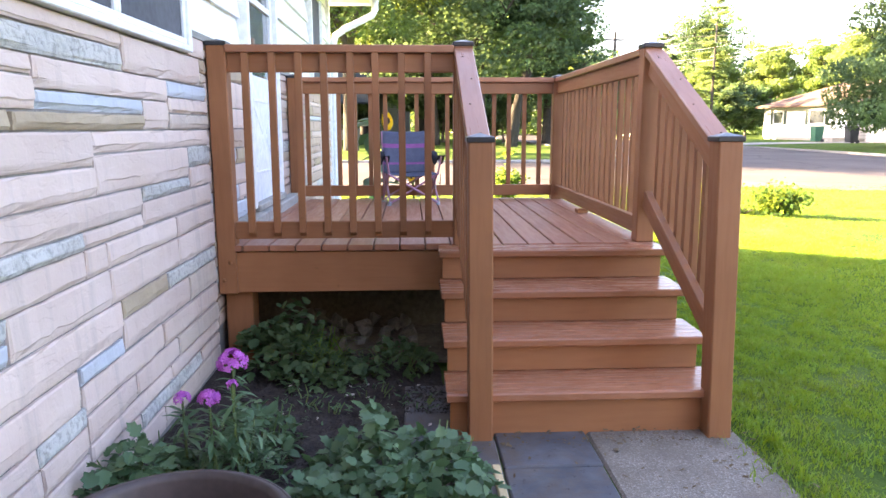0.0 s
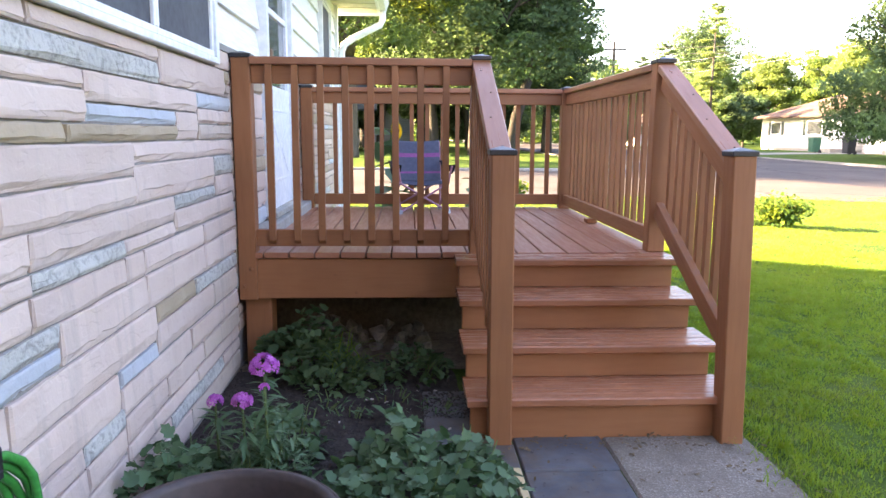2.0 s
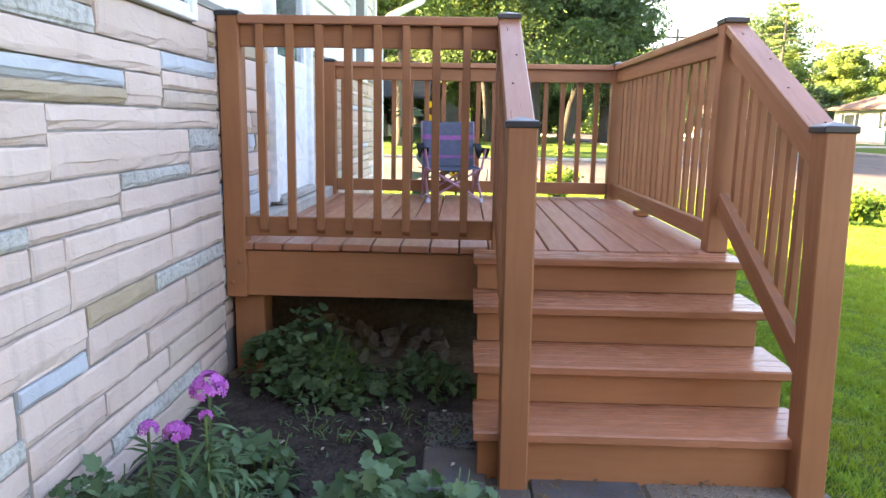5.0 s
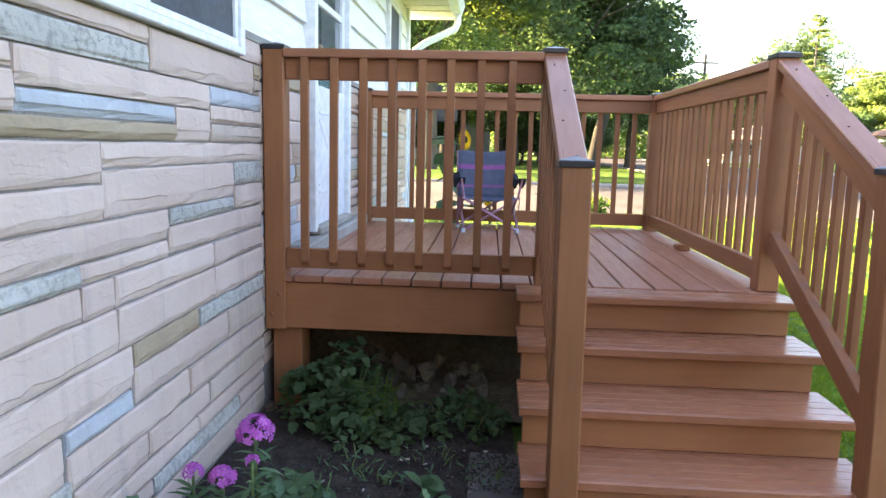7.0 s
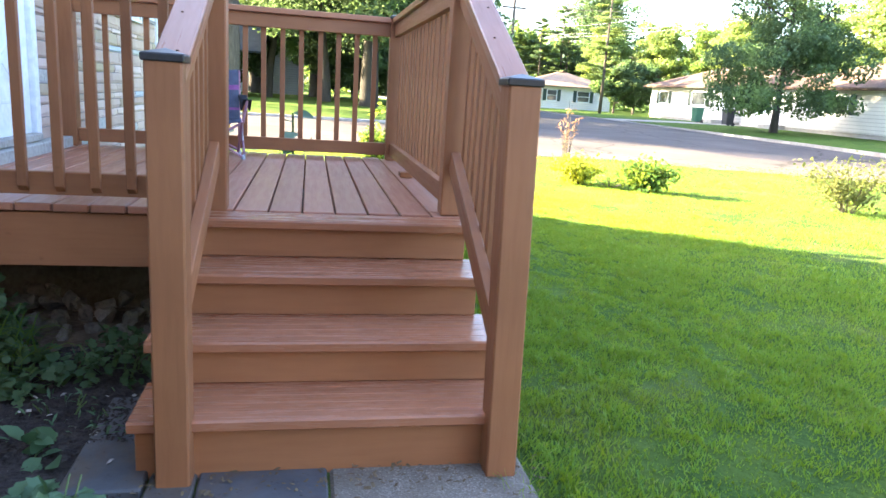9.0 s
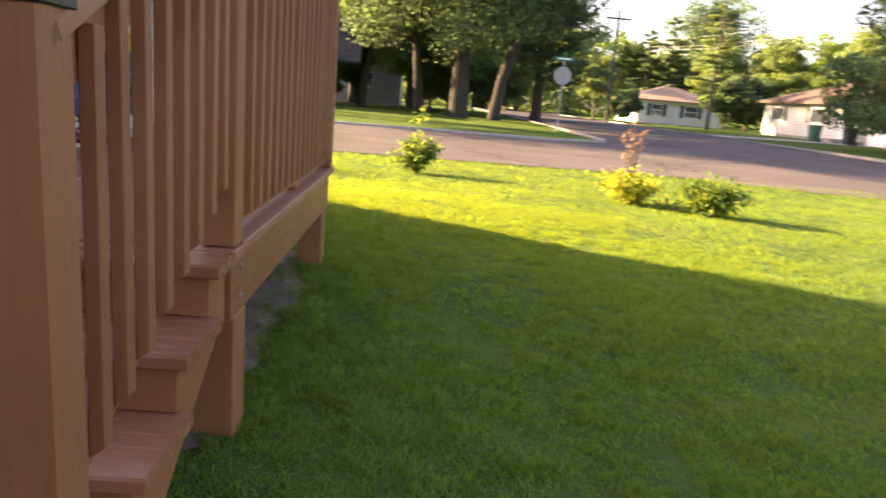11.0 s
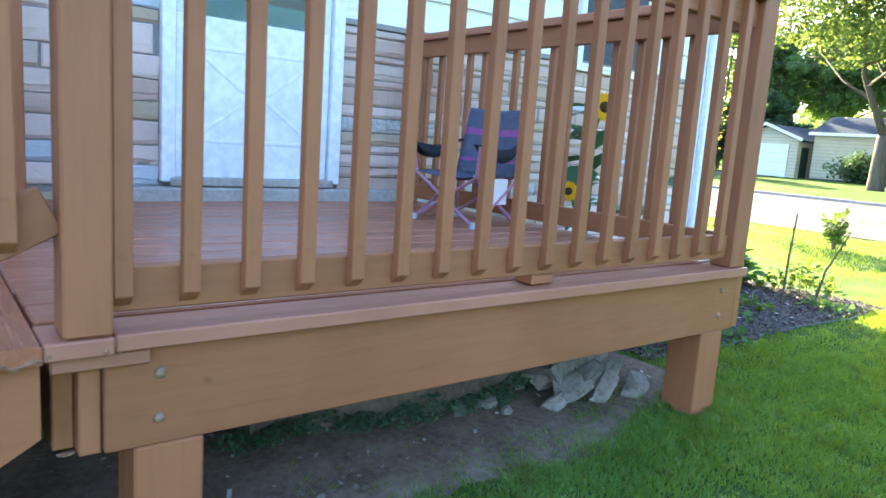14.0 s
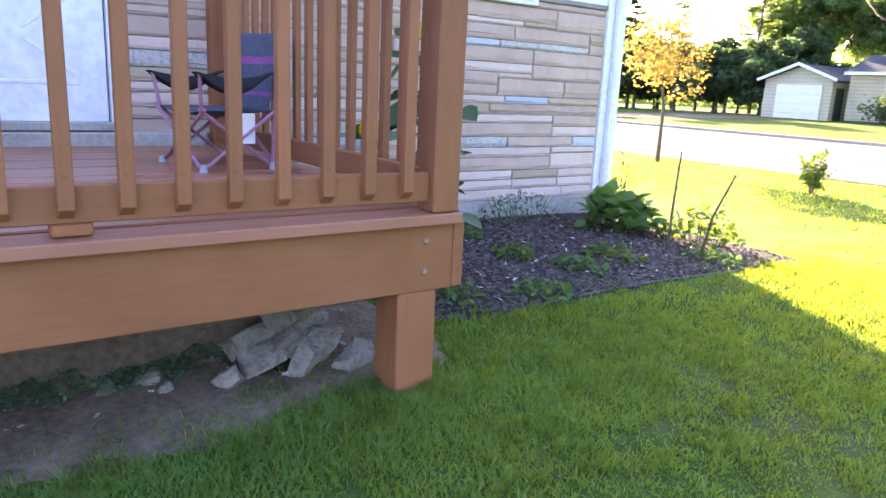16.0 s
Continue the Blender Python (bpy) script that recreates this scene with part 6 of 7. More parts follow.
class House:
    """A house of parts under one empty; limits are given in the world."""

    def __init__(self, name, x, y, z, label, shift=(0, 0, 0)):
        self.shift = Vector(shift)
        self.e = tagged(empty(name, x, y, z), label, "house" if "garage" not in name else "garage")

    def add(self, name, bm, mat, label="", parent=None):
        for v in bm.verts:
            v.co -= self.e.location - self.shift
        return part(name, bm, mat, parent or self.e, label)

    def b(self, name, x0, x1, y0, y1, z0, z1, mat, label="", bevel=0.0, parent=None):
        return self.add(name, box(x0, x1, y0, y1, z0, z1, bevel), mat, label, parent)

    def win(self, face, u0, u1, z0, z1, at, shutters=0.0, split=True):
        """A window on a face: 'y' faces -y at y = at, 'x' faces -x at x = at, 'X' faces +x."""
        s = 1 if face == "X" else -1
        P = lambda a, b, c, d, f, g: (a, b, *sorted((at + s * c, at + s * d)), f, g) if face == "y" else (*sorted((at + s * c, at + s * d)), a, b, f, g)
        bm = bmesh.new()
        for q in ((u0, u1, 0.01, 0.06, z0, z0 + 0.07), (u0, u1, 0.01, 0.06, z1 - 0.07, z1), (u0, u0 + 0.07, 0.01, 0.06, z0 + 0.07, z1 - 0.07), (u1 - 0.07, u1, 0.01, 0.06, z0 + 0.07, z1 - 0.07)):
            add_box(bm, *P(*q))
        if split:
            m = (z0 + z1) / 2
            add_box(bm, *P(u0 + 0.07, u1 - 0.07, 0.012, 0.05, m - 0.03, m + 0.03))
        w = self.add("window", bm, TRIM)
        bm = bmesh.new()
        add_box(bm, *P(u0 + 0.06, u1 - 0.06, 0.006, 0.018, z0 + 0.06, z1 - 0.06))
        self.add("pane", bm, DARK_GLASS, "", w)
        if shutters:
            for a, b in ((u0 - shutters - 0.02, u0 - 0.02), (u1 + 0.02, u1 + shutters + 0.02)):
                bm = bmesh.new()
                add_box(bm, *P(a, b, 0.004, 0.05, z0 - 0.03, z1 + 0.03), 0.01)
                self.add("shutter", bm, SHUTTER)


DARK_GLASS = two_tone("dark_window", (0.03, 0.035, 0.04), (0.07, 0.08, 0.09), 0.8, 0.12, 0.0, spec=0.8)

SIGN_METAL = two_tone("dull_grey_metal", (0.16, 0.16, 0.16), (0.25, 0.25, 0.245), 8, 0.5, 0.05, metal=0.5)

# yellow house with a gabled front wing
yh = House("yellow_house", -9, 42, -0.26, "pale yellow house with slate blue roof and teal door", (0.35, 0, 0.46))
GZ0 = -0.62
bm = bmesh.new()
gable_walls(bm, -10.2, -5.3, 41.0, 52.0, GZ0 + 0.3, 2.55, 4.55, "y")
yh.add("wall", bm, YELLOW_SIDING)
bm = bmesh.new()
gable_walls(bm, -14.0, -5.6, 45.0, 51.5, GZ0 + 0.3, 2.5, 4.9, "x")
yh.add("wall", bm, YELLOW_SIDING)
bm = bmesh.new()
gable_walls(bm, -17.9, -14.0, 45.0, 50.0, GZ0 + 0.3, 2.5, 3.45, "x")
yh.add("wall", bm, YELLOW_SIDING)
DARK_BASE = two_tone("dark_foundation", (0.055, 0.06, 0.066), (0.10, 0.105, 0.112), 2.0, 0.9, 0.2, fine=20, world=True)
yh.b("foundation", -10.15, -5.35, 41.05, 51.9, GZ0 - 0.2, GZ0 + 0.3, DARK_BASE)
yh.b("foundation", -17.85, -10.2, 45.05, 51.4, GZ0 - 0.2, GZ0 + 0.3, DARK_BASE)
bm = bmesh.new()
gable_roof(bm, -10.2, -5.3, 41.0, 52.0, 2.6, 4.75, "y")
yh.add("roof", bm, SHINGLE_BLUE)
bm = bmesh.new()
gable_roof(bm, -13.7, -2.0, 45.0, 51.5, 2.55, 5.1, "x")
yh.add("roof", bm, SHINGLE_BLUE)
bm = bmesh.new()
gable_roof(bm, -17.8, -14.0, 45.0, 50.0, 2.53, 3.62, "x")
yh.add("roof", bm, SHINGLE_BLUE)
bm = bmesh.new()
for s in (-1, 1):
    a, b = Vector((-7.75 + s * 2.85, 40.62, 2.42)), Vector((-7.75, 40.62, 4.70))
    d = (b - a)
    add_box(bm, -d.length / 2 - 0.03, d.length / 2, -0.03, 0.03, -0.12, 0.06)
    for v in [v for v in bm.verts if not v.tag]:
        v.co = (a + b) / 2 + Matrix.Rotation(-math.atan2(d.z, d.x), 3, "Y") @ v.co
        v.tag = True
yh.add("barge_board", bm, TRIM, "white barge board")
yh.b("fascia", -18.12, -10.3, 44.6, 44.66, 2.32, 2.5, TRIM)
yh.b("door", -9.37, -8.57, 40.94, 41.0, 0.15, 2.25, DOOR_TEAL, "dark teal front door")
yh.b("door_frame", -9.49, -9.37, 40.93, 41.0, 0.15, 2.36, BARK)
yh.b("door_frame", -8.57, -8.45, 40.93, 41.0, 0.15, 2.36, BARK)
yh.b("door_frame", -9.37, -8.57, 40.93, 41.0, 2.25, 2.36, BARK)
yh.b("fanlight", -9.19, -8.75, 40.925, 40.94, 1.86, 2.08, TRIM, "pale arched fanlight of the door")
yh.b("front_step", -10.2, -8.1, 39.8, 41.0, GZ0 - 0.1, 0.10, DARK_BASE, bevel=0.02)
bm = bmesh.new()
gable_roof(bm, -10.05, -7.85, 40.0, 41.0, 2.50, 3.1, "y", 0.15, 0.1)
yh.add("porch_roof", bm, SHINGLE_BLUE)
bm = bmesh.new()
gable_walls(bm, -10.05, -7.85, 39.86, 40.0, 2.28, 2.42, 2.96, "y")
yh.add("porch_gable", bm, YELLOW_SIDING, "pale yellow gable of the porch roof")
bm = bmesh.new()
for s in (-1, 1):
    a, b = Vector((-8.95 + s * 1.32, 39.82, 2.34)), Vector((-8.95, 39.82, 3.05))
    d = (b - a)
    add_box(bm, -d.length / 2 - 0.02, d.length / 2, -0.03, 0.03, -0.07, 0.05)
    for v in [v for v in bm.verts if not v.tag]:
        v.co = (a + b) / 2 + Matrix.Rotation(-math.atan2(d.z, d.x), 3, "Y") @ v.co
        v.tag = True
yh.add("porch_trim", bm, TRIM, "white trim of the porch gable")
yh.b("porch_post", -10.04, -9.96, 40.05, 40.13, 0.10, 2.31, BARK)
yh.b("mailbox", -10.1, -9.75, 40.9, 40.96, 1.35, 1.6, DARK)
yh.win("y", -7.5, -6.5, 1.15, 2.36, 41.0, 0.42)
yh.win("y", -13.5, -12.4, 1.10, 2.25, 45.0, 0.42)
yh.win("X", 42.0, 43.4, 0.9, 2.1, -5.3, 0.4)
yh.b("air_conditioner", -7.3, -6.7, 40.6, 41.0, 1.08, 1.46, TRIM, bevel=0.03)
yh.b("chimney", -8.75, -8.3, 47.2, 47.7, 4.6, 5.5, DARK_BASE)

# letter box of the yellow house
lb = tagged(empty("letter_box", -10.3, 40.0, ground_z(-10.3, 40.0)), "grey letter box on a wooden post before the yellow house", "letter box")
lb.scale = (1.4, 1.4, 1.4)
part("post", box(-0.045, 0.045, -0.045, 0.045, -0.15, 0.80, 0.006), BARK, lb)
part("bracket", box(-0.05, 0.05, -0.22, 0.22, 0.80, 0.83, 0.004), BARK, lb)
bm = bmesh.new()
add_box(bm, -0.085, 0.085, -0.25, 0.25, 0.83, 0.94, 0.004)
tube(bm, [(0, -0.25, 0.94), (0, 0.25, 0.94)], 0.085, 0.085, 14)
part("box", bm, SIGN_METAL, lb, "dull grey metal box with a rounded top")

gr = House("garage", -20, 45, -0.29, "small pale yellow garage with a closed white door", (0.88, 0, 0.45))
bm = bmesh.new()
gable_walls(bm, -23.3, -19.0, 44.2, 50.5, GZ0 - 0.1, 1.98, 2.75, "y")
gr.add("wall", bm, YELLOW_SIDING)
bm = bmesh.new()
gable_roof(bm, -23.3, -19.0, 44.2, 50.5, 2.08, 2.95, "y", 0.35)
gr.add("roof", bm, SHINGLE_BLUE)
bm = bmesh.new()
for s in (-1, 1):
    a, b = Vector((-21.15 + s * 2.5, 43.82, 1.96)), Vector((-21.15, 43.82, 2.92))
    d = (b - a)
    add_box(bm, -d.length / 2 - 0.03, d.length / 2, -0.03, 0.03, -0.12, 0.06)
    for v in [v for v in bm.verts if not v.tag]:
        v.co = (a + b) / 2 + Matrix.Rotation(-math.atan2(d.z, d.x), 3, "Y") @ v.co
        v.tag = True
gr.add("barge_board", bm, TRIM, "white barge board")
bm = bmesh.new()
for k in range(4):
    add_box(bm, -22.45, -19.55, 44.12, 44.2, GZ0 + 0.58 * k, GZ0 + 0.58 * k + 0.565, 0.012)
gr.add("garage_door", bm, TRIM, "white panelled garage door")
gr.b("side_door", -19.0, -18.96, 44.7, 45.6, GZ0, 1.55, SHUTTER)

# long white house across the crossing street, facing it
wh = House("white_house", 33, 40, 0.16, "long low white house with a brown roof and dark shutters")
WX, WB = 31.3, 0.12
wh.b("wall", WX, WX + 8, 24.0, 39.6, WB + 0.25, 2.72, WHITE_SIDING)
wh.b("wall", WX, WX + 8, 43.3, 56.1, WB + 0.25, 2.72, WHITE_SIDING)
wh.b("wall", WX + 0.6, WX + 8, 39.6, 43.3, WB, 2.72, WHITE_SIDING)
wh.b("foundation", WX + 0.05, WX + 7.9, 24.05, 39.55, WB - 0.2, WB + 0.25, CONCRETE)
wh.b("foundation", WX + 0.05, WX + 7.9, 43.35, 56.05, WB - 0.2, WB + 0.25, CONCRETE)


def hip_roof(x0, x1, y0, y1, ez, rz, over=0.6):
    bm = bmesh.new()
    x0, x1, y0, y1 = x0 - over, x1 + over, y0 - over, y1 + over
    m, w = (x0 + x1) / 2, (x1 - x0) / 2
    p = [bm.verts.new(q) for q in ((x0, y0, ez), (x1, y0, ez), (x1, y1, ez), (x0, y1, ez), (m, y0 + w, rz), (m, y1 - w, rz))]
    q = [bm.verts.new(v.co - Vector((0, 0, 0.14))) for v in p[:4]]
    for f in ((p[0], p[3], p[5], p[4]), (p[1], p[4], p[5], p[2]), (p[0], p[4], p[1]), (p[3], p[2], p[5])):
        bm.faces.new(f)
    for k in range(4):
        bm.faces.new((p[k], p[(k + 1) % 4], q[(k + 1) % 4], q[k]))
    bm.faces.new(q)
    bmesh.ops.recalc_face_normals(bm, faces=bm.faces)
    return bm


wh.add("roof", hip_roof(WX, WX + 8, 40.2, 56.1, 2.86, 4.6), SHINGLE_BROWN)
wh.add("roof", hip_roof(WX, WX + 8, 22.0, 39.6, 2.82, 4.5), SHINGLE_BROWN)
wh.win("x", 52.9, 54.5, 1.42, 2.45, WX, 0.4, False)
wh.win("x", 47.1, 49.2, 1.4, 2.48, WX, 0.45, False)
wh.win("x", 32.3, 34.3, 1.36, 2.42, WX, 0.45, False)
wh.win("x", 26.0, 27.4, 1.3, 2.5, WX, 0.45, False)
for a in (44.4, 37.6):
    wh.b("door", WX - 0.05, WX, a, a + 1.0, WB + 0.35, WB + 2.45, TRIM, "white front door")
    wh.b("front_step", WX - 1.1, WX - 0.02, a - 0.2, a + 1.2, WB - 0.1, WB + 0.33, CONCRETE, bevel=0.02)
bm = bmesh.new()
for k in range(4):
    add_box(bm, WX + 0.52, WX + 0.6, 40.0, 42.9, WB + 0.03 + 0.55 * k, WB + 0.565 + 0.55 * k, 0.012)
wh.add("garage_door", bm, TRIM, "white panelled garage door")

wf = House("far_house", 30, 72, 0.0, "white house with a tan roof far up the street")
wf.b("wall", 25.6, 34.5, 72.0, 80.0, -0.2, 2.6, WHITE_SIDING)
wf.add("roof", hip_roof(25.6, 34.5, 72.0, 80.0, 2.65, 4.4), two_tone("tan_shingles", (0.28, 0.19, 0.13), (0.36, 0.26, 0.185), 2.0, 0.9, 0.3, fine=12, world=True))
wf.win("y", 27.0, 28.2, 1.0, 2.2, 72.0, 0.4)
wf.win("y", 30.5, 32.0, 1.0, 2.2, 72.0, 0.4)
gh = House("grey_house", -1, 66, -0.1, "grey house half hidden behind trees", (-5.05, 0, 0.4))
bm = bmesh.new()
gable_walls(bm, -1.5, 6.0, 62.0, 70.0, -0.7, 3.0, 5.2, "y")
gh.add("wall", bm, GREY_SIDING)
bm = bmesh.new()
gable_roof(bm, -1.5, 6.0, 62.0, 70.0, 3.1, 5.45, "y")
gh.add("roof", bm, two_tone("grey_green_shingles", (0.07, 0.075, 0.075), (0.12, 0.125, 0.125), 2.0, 0.9, 0.3, fine=12, world=True))
gh.win("y", 2.4, 3.5, 1.0, 2.4, 62.0)

# wheelie bins, stop sign, pole


def bin_(x, y, mat, label):
    z = ground_z(x, y)
    e = tagged(empty("wheelie_bin", x, y, z), label, "bin", "bins by the house")
    bm = box(-0.3, 0.3, -0.33, 0.33, 0.08, 0.98, 0.03)
    for v in bm.verts:
        k = 0.82 + 0.18 * v.co.z
        v.co.x *= k
        v.co.y *= k
    part("body", bm, mat, e)
    part("lid", box(-0.34, 0.34, -0.36, 0.36, 0.98, 1.06, 0.025), mat, e)
    for s in (-0.26, 0.26):
        bm = bmesh.new()
        tube(bm, [(0.24, s - 0.03, 0.12), (0.24, s + 0.03, 0.12)], 0.12, sides=12)
        part("wheel", bm, PLASTIC, e)


bin_(28.05, 42.5, two_tone("green_bin", (0.01, 0.09, 0.05), (0.02, 0.13, 0.075), 3, 0.5, 0.05), "green wheelie bin on the grass before the white house")
bin_(28.2, 39.0, two_tone("dark_bin", (0.02, 0.022, 0.03), (0.04, 0.042, 0.05), 3, 0.5, 0.05), "dark grey wheelie bin on the grass before the white house")

SIGN_GREY = two_tone("bare_aluminium", (0.26, 0.26, 0.255), (0.34, 0.34, 0.33), 6, 0.55, 0.05, metal=0.6)
sx, sy = 9.0, 30.0
sz = ground_z(sx, sy)
sign = tagged(empty("stop_sign", sx, sy, sz), "grey back of an octagonal road sign with green street plates", "sign")
part("pole", box(-0.035, 0.035, -0.03, 0.03, -0.1, 3.1, 0.005), SIGN_GREY, sign)
bm = bmesh.new()
o = [(0.41 * math.cos(math.pi / 8 + k * math.pi / 4), 0.41 * math.sin(math.pi / 8 + k * math.pi / 4)) for k in range(8)]
f = [bm.verts.new((a, 0.035, 2.45 + b)) for a, b in o]
g = [bm.verts.new((a, 0.040, 2.45 + b)) for a, b in o]
bm.faces.new(f)
bm.faces.new(g[::-1])
for k in range(8):
    bm.faces.new((f[(k + 1) % 8], f[k], g[k], g[(k + 1) % 8]))
part("plate", bm, SIGN_GREY, sign, "octagonal metal plate seen from behind")
SIGN_GREEN = two_tone("street_plate_green", (0.0, 0.12, 0.06), (0.01, 0.17, 0.09), 6, 0.5, 0.0)
part("street_plate", box(-0.45, 0.45, -0.01, 0.01, 3.1, 3.27, 0.004), SIGN_GREEN, sign, "green street plate")
part("street_plate", box(-0.01, 0.01, -0.42, 0.42, 3.29, 3.46, 0.004), SIGN_GREEN, sign, "green street plate")
bm = bmesh.new()
add_box(bm, -0.3, 0.3, -0.016, -0.0105, 3.16, 3.21)
part("lettering", bm, TRIM, sign, "white bars of unreadable lettering")

pole = tagged(empty("utility_pole", 19.2, 60.0, ground_z(19.2, 60)), "weathered wooden utility pole with wires", "pole")
bm = bmesh.new()
tube(bm, [(0, 0, -0.2), (0, 0, 9.5)], 0.17, 0.12, 10)
part("shaft", bm, BARK, pole)
part("crossarm", box(-1.1, 1.1, -0.06, 0.06, 8.7, 8.85, 0.01), BARK, pole)
for k, (ex, ey, ez) in enumerate(((-62, -28, 9.2), (-60, -24, 8.4), (32, -50, 8.8), (33, -52, 8.1), (14, 60, 9.0))):
    bm = bmesh.new()
    a, b = Vector((0.2 * k - 0.4, 0, 8.9 - 0.5 * (k % 2))), Vector((ex, ey, ez))
    tube(bm, [a.lerp(b, t) - Vector((0, 0, 5.6 * t * (1 - t))) for t in np.linspace(0, 1, 15)], 0.016, sides=5)
    part("wire", bm, PLASTIC, pole)
# the wires of the crossing street run past the white house to the next pole
street_pole = tagged(empty("utility_pole", 28.0, 3.0, ground_z(28.0, 3.0)), "weathered wooden utility pole carrying street wires", "pole")
bm = bmesh.new()
tube(bm, [(0, 0, -0.3), (0, 0, 9.2)], 0.16, 0.11, 10)
part("shaft", bm, BARK, street_pole)
part("crossarm", box(-1.0, 1.0, -0.06, 0.06, 8.5, 8.65, 0.01), BARK, street_pole)
for dx, top, sag in ((0.3, 9.1, 1.3), (-0.2, 8.3, 1.4), (0.0, 8.0, 1.35)):
    bm = bmesh.new()
    tube(bm, [(dx, 74 * u, top - 4 * sag * u * (1 - u)) for u in [k / 20 for k in range(21)]], 0.011, sides=5)
    part("wire", bm, SIGN_GREY, street_pole, "pale overhead wire")

# ---- trees ----


def tree_meshes(seed, height, fork, trunk_r, crown_w, n, leaf, shape="round", lean=0.0, low=0.42, forks=0, bark=None, taper=0.0):
    """The wood of a tree and its leaves, as two meshes about the foot of the trunk."""
    g = np.random.default_rng(seed)
    bm = bmesh.new()
    blobs = []
    if shape == "pine":
        tube(bm, [(0, 0, -0.2), (0.1, 0, height * 0.5), (0, 0.1, height * 0.97)], trunk_r, 0.05, 9)
        z = fork
        while z < height * 0.97:
            reach = crown_w / 2 * (1 - (z - fork) / (height - fork)) ** 0.75 * g.uniform(0.55, 1.1) + 0.3
            a = g.uniform(0, 2 * math.pi)
            end = (reach * math.cos(a), reach * math.sin(a), z + g.uniform(-0.3, 0.6))
            tube(bm, [(0, 0, z), end], 0.05, 0.015, 5)
            for t in (0.45, 0.72, 1.0):
                blobs.append((end[0] * t, end[1] * t, z + (end[2] - z) * t, 0.34 + 0.16 * reach * t, 0.30))
            z += g.uniform(0.14, 0.36) * height / 12
    else:
        top = Vector((lean, 0, fork))
        tube(bm, [(0, 0, -0.3), (0, 0, 0.3), (lean * 0.3, 0, fork * 0.5), top], trunk_r * 1.25, trunk_r * 0.85, 11)
        tips = [top + Vector((lean * 0.5 + g.uniform(-0.4, 0.4), g.uniform(-0.4, 0.4), (height - fork) * 0.82))]
        if forks:
            tips = [top + Vector((s * 1.5, 0.3, (height - fork) * 0.62)) for s in (-1, 1)]
        for tip in tips:
            bend = top.lerp(tip, 0.3 if forks else 0.45) + Vector((g.uniform(-0.25, 0.25) + (0.35 if tip.x > top.x else -0.35) * bool(forks), g.uniform(-0.25, 0.25), 0))
            tube(bm, [top, bend, tip], trunk_r * (0.6 if forks else 0.8), trunk_r * 0.08, 9)
            for k in range(13 // len(tips)):
                f = 0.10 + 0.75 * (k + 0.5) / (13 // len(tips))
                p = top.lerp(bend, f / 0.5) if f < 0.5 else bend.lerp(tip, (f - 0.5) / 0.5)
                a = 2.4 * k + g.uniform(-0.4, 0.4)
                ln = crown_w * 0.44 * (1 - 0.55 * f) * g.uniform(0.75, 1.05)
                end = p + Vector((math.cos(a), math.sin(a), g.uniform(0.35, 0.85))) * ln
                mid = p.lerp(end, 0.5) + Vector((0, 0, -0.06 * ln))
                tube(bm, [p, mid, end], trunk_r * (0.34 - 0.2 * f), trunk_r * 0.05, 6)
                for q in range(2):
                    a2 = a + g.uniform(-0.9, 0.9)
                    b = mid.lerp(end, g.uniform(0.0, 0.8))
                    tube(bm, [b, b + Vector((math.cos(a2), math.sin(a2), g.uniform(0.0, 0.6))) * ln * 0.35], trunk_r * 0.10, trunk_r * 0.03, 5)
        m = 80
        for k in range(m):
            a, u = g.uniform(0, 2 * math.pi), g.uniform(-0.75, 1)
            r = g.uniform(0.3, 1.0)
            w = math.sqrt(max(0.05, 1 - u * u)) * (1 - taper * max(0, u)) + 0.45 * taper * max(0, -u)
            cz = max(fork * 0.85, fork + (height - fork) * (low + (0.92 - low) * u * r))
            blobs.append((lean + crown_w / 2 * 0.85 * r * w * math.cos(a), crown_w / 2 * 0.85 * r * w * math.sin(a), cz, crown_w * g.uniform(0.06, 0.15), 0.6))
    me = bpy.data.meshes.new("trunk")
    bm.to_mesh(me)
    bm.free()
    me.polygons.foreach_set("use_smooth", [True] * len(me.polygons))
    me.materials.append(bark or BARK)
    bl = np.array(blobs)
    pick = g.choice(len(bl), n, p=bl[:, 3] ** 2 / (bl[:, 3] ** 2).sum())
    d = g.normal(size=(n, 3))
    d /= np.linalg.norm(d, axis=1, keepdims=True)
    rad = bl[pick, 3] * g.uniform(0.35, 1.12, n) ** 0.6
    c = bl[pick, :3] + d * rad[:, None] * np.stack([np.ones(n), np.ones(n), bl[pick, 4]], -1)
    lq = leaf_quads(g, c, leaf, flat=0.12, droop=0.15)
    return me, lq


TREES = {}


def tree_kind(kind, mat, *args, **kw):
    wood, lq = tree_meshes(*args, **kw)
    ob = quads("crown", lq, mat)
    TREES[kind] = (wood, ob.data)
    bpy.data.objects.remove(ob)


tree_kind("maple", LEAF_MAPLE, 1, 14.0, 4.4, 0.31, 12.0, 40000, 0.125, low=0.38, forks=2)
tree_kind("fork", LEAF_MAPLE, 12, 14.0, 2.1, 0.275, 12.5, 46000, 0.125, low=0.46, forks=2)
tree_kind("oak", LEAF_OAK, 2, 17.0, 3.6, 0.50, 15.0, 31000, 0.18, low=0.34, bark=BARK_SHADED)
tree_kind("ash", LEAF_DARK, 3, 15.0, 4.6, 0.28, 9.0, 26000, 0.18, lean=0.8, bark=BARK_SHADED)
tree_kind("pale", LEAF_PALE, 4, 14.0, 3.0, 0.30, 10.0, 20000, 0.24)
tree_kind("green", LEAF_MID, 5, 15.0, 2.6, 0.32, 11.0, 21000, 0.24)
tree_kind("pine", LEAF_DARK, 6, 14.5, 3.0, 0.22, 6.0, 20000, 0.14, shape="pine")
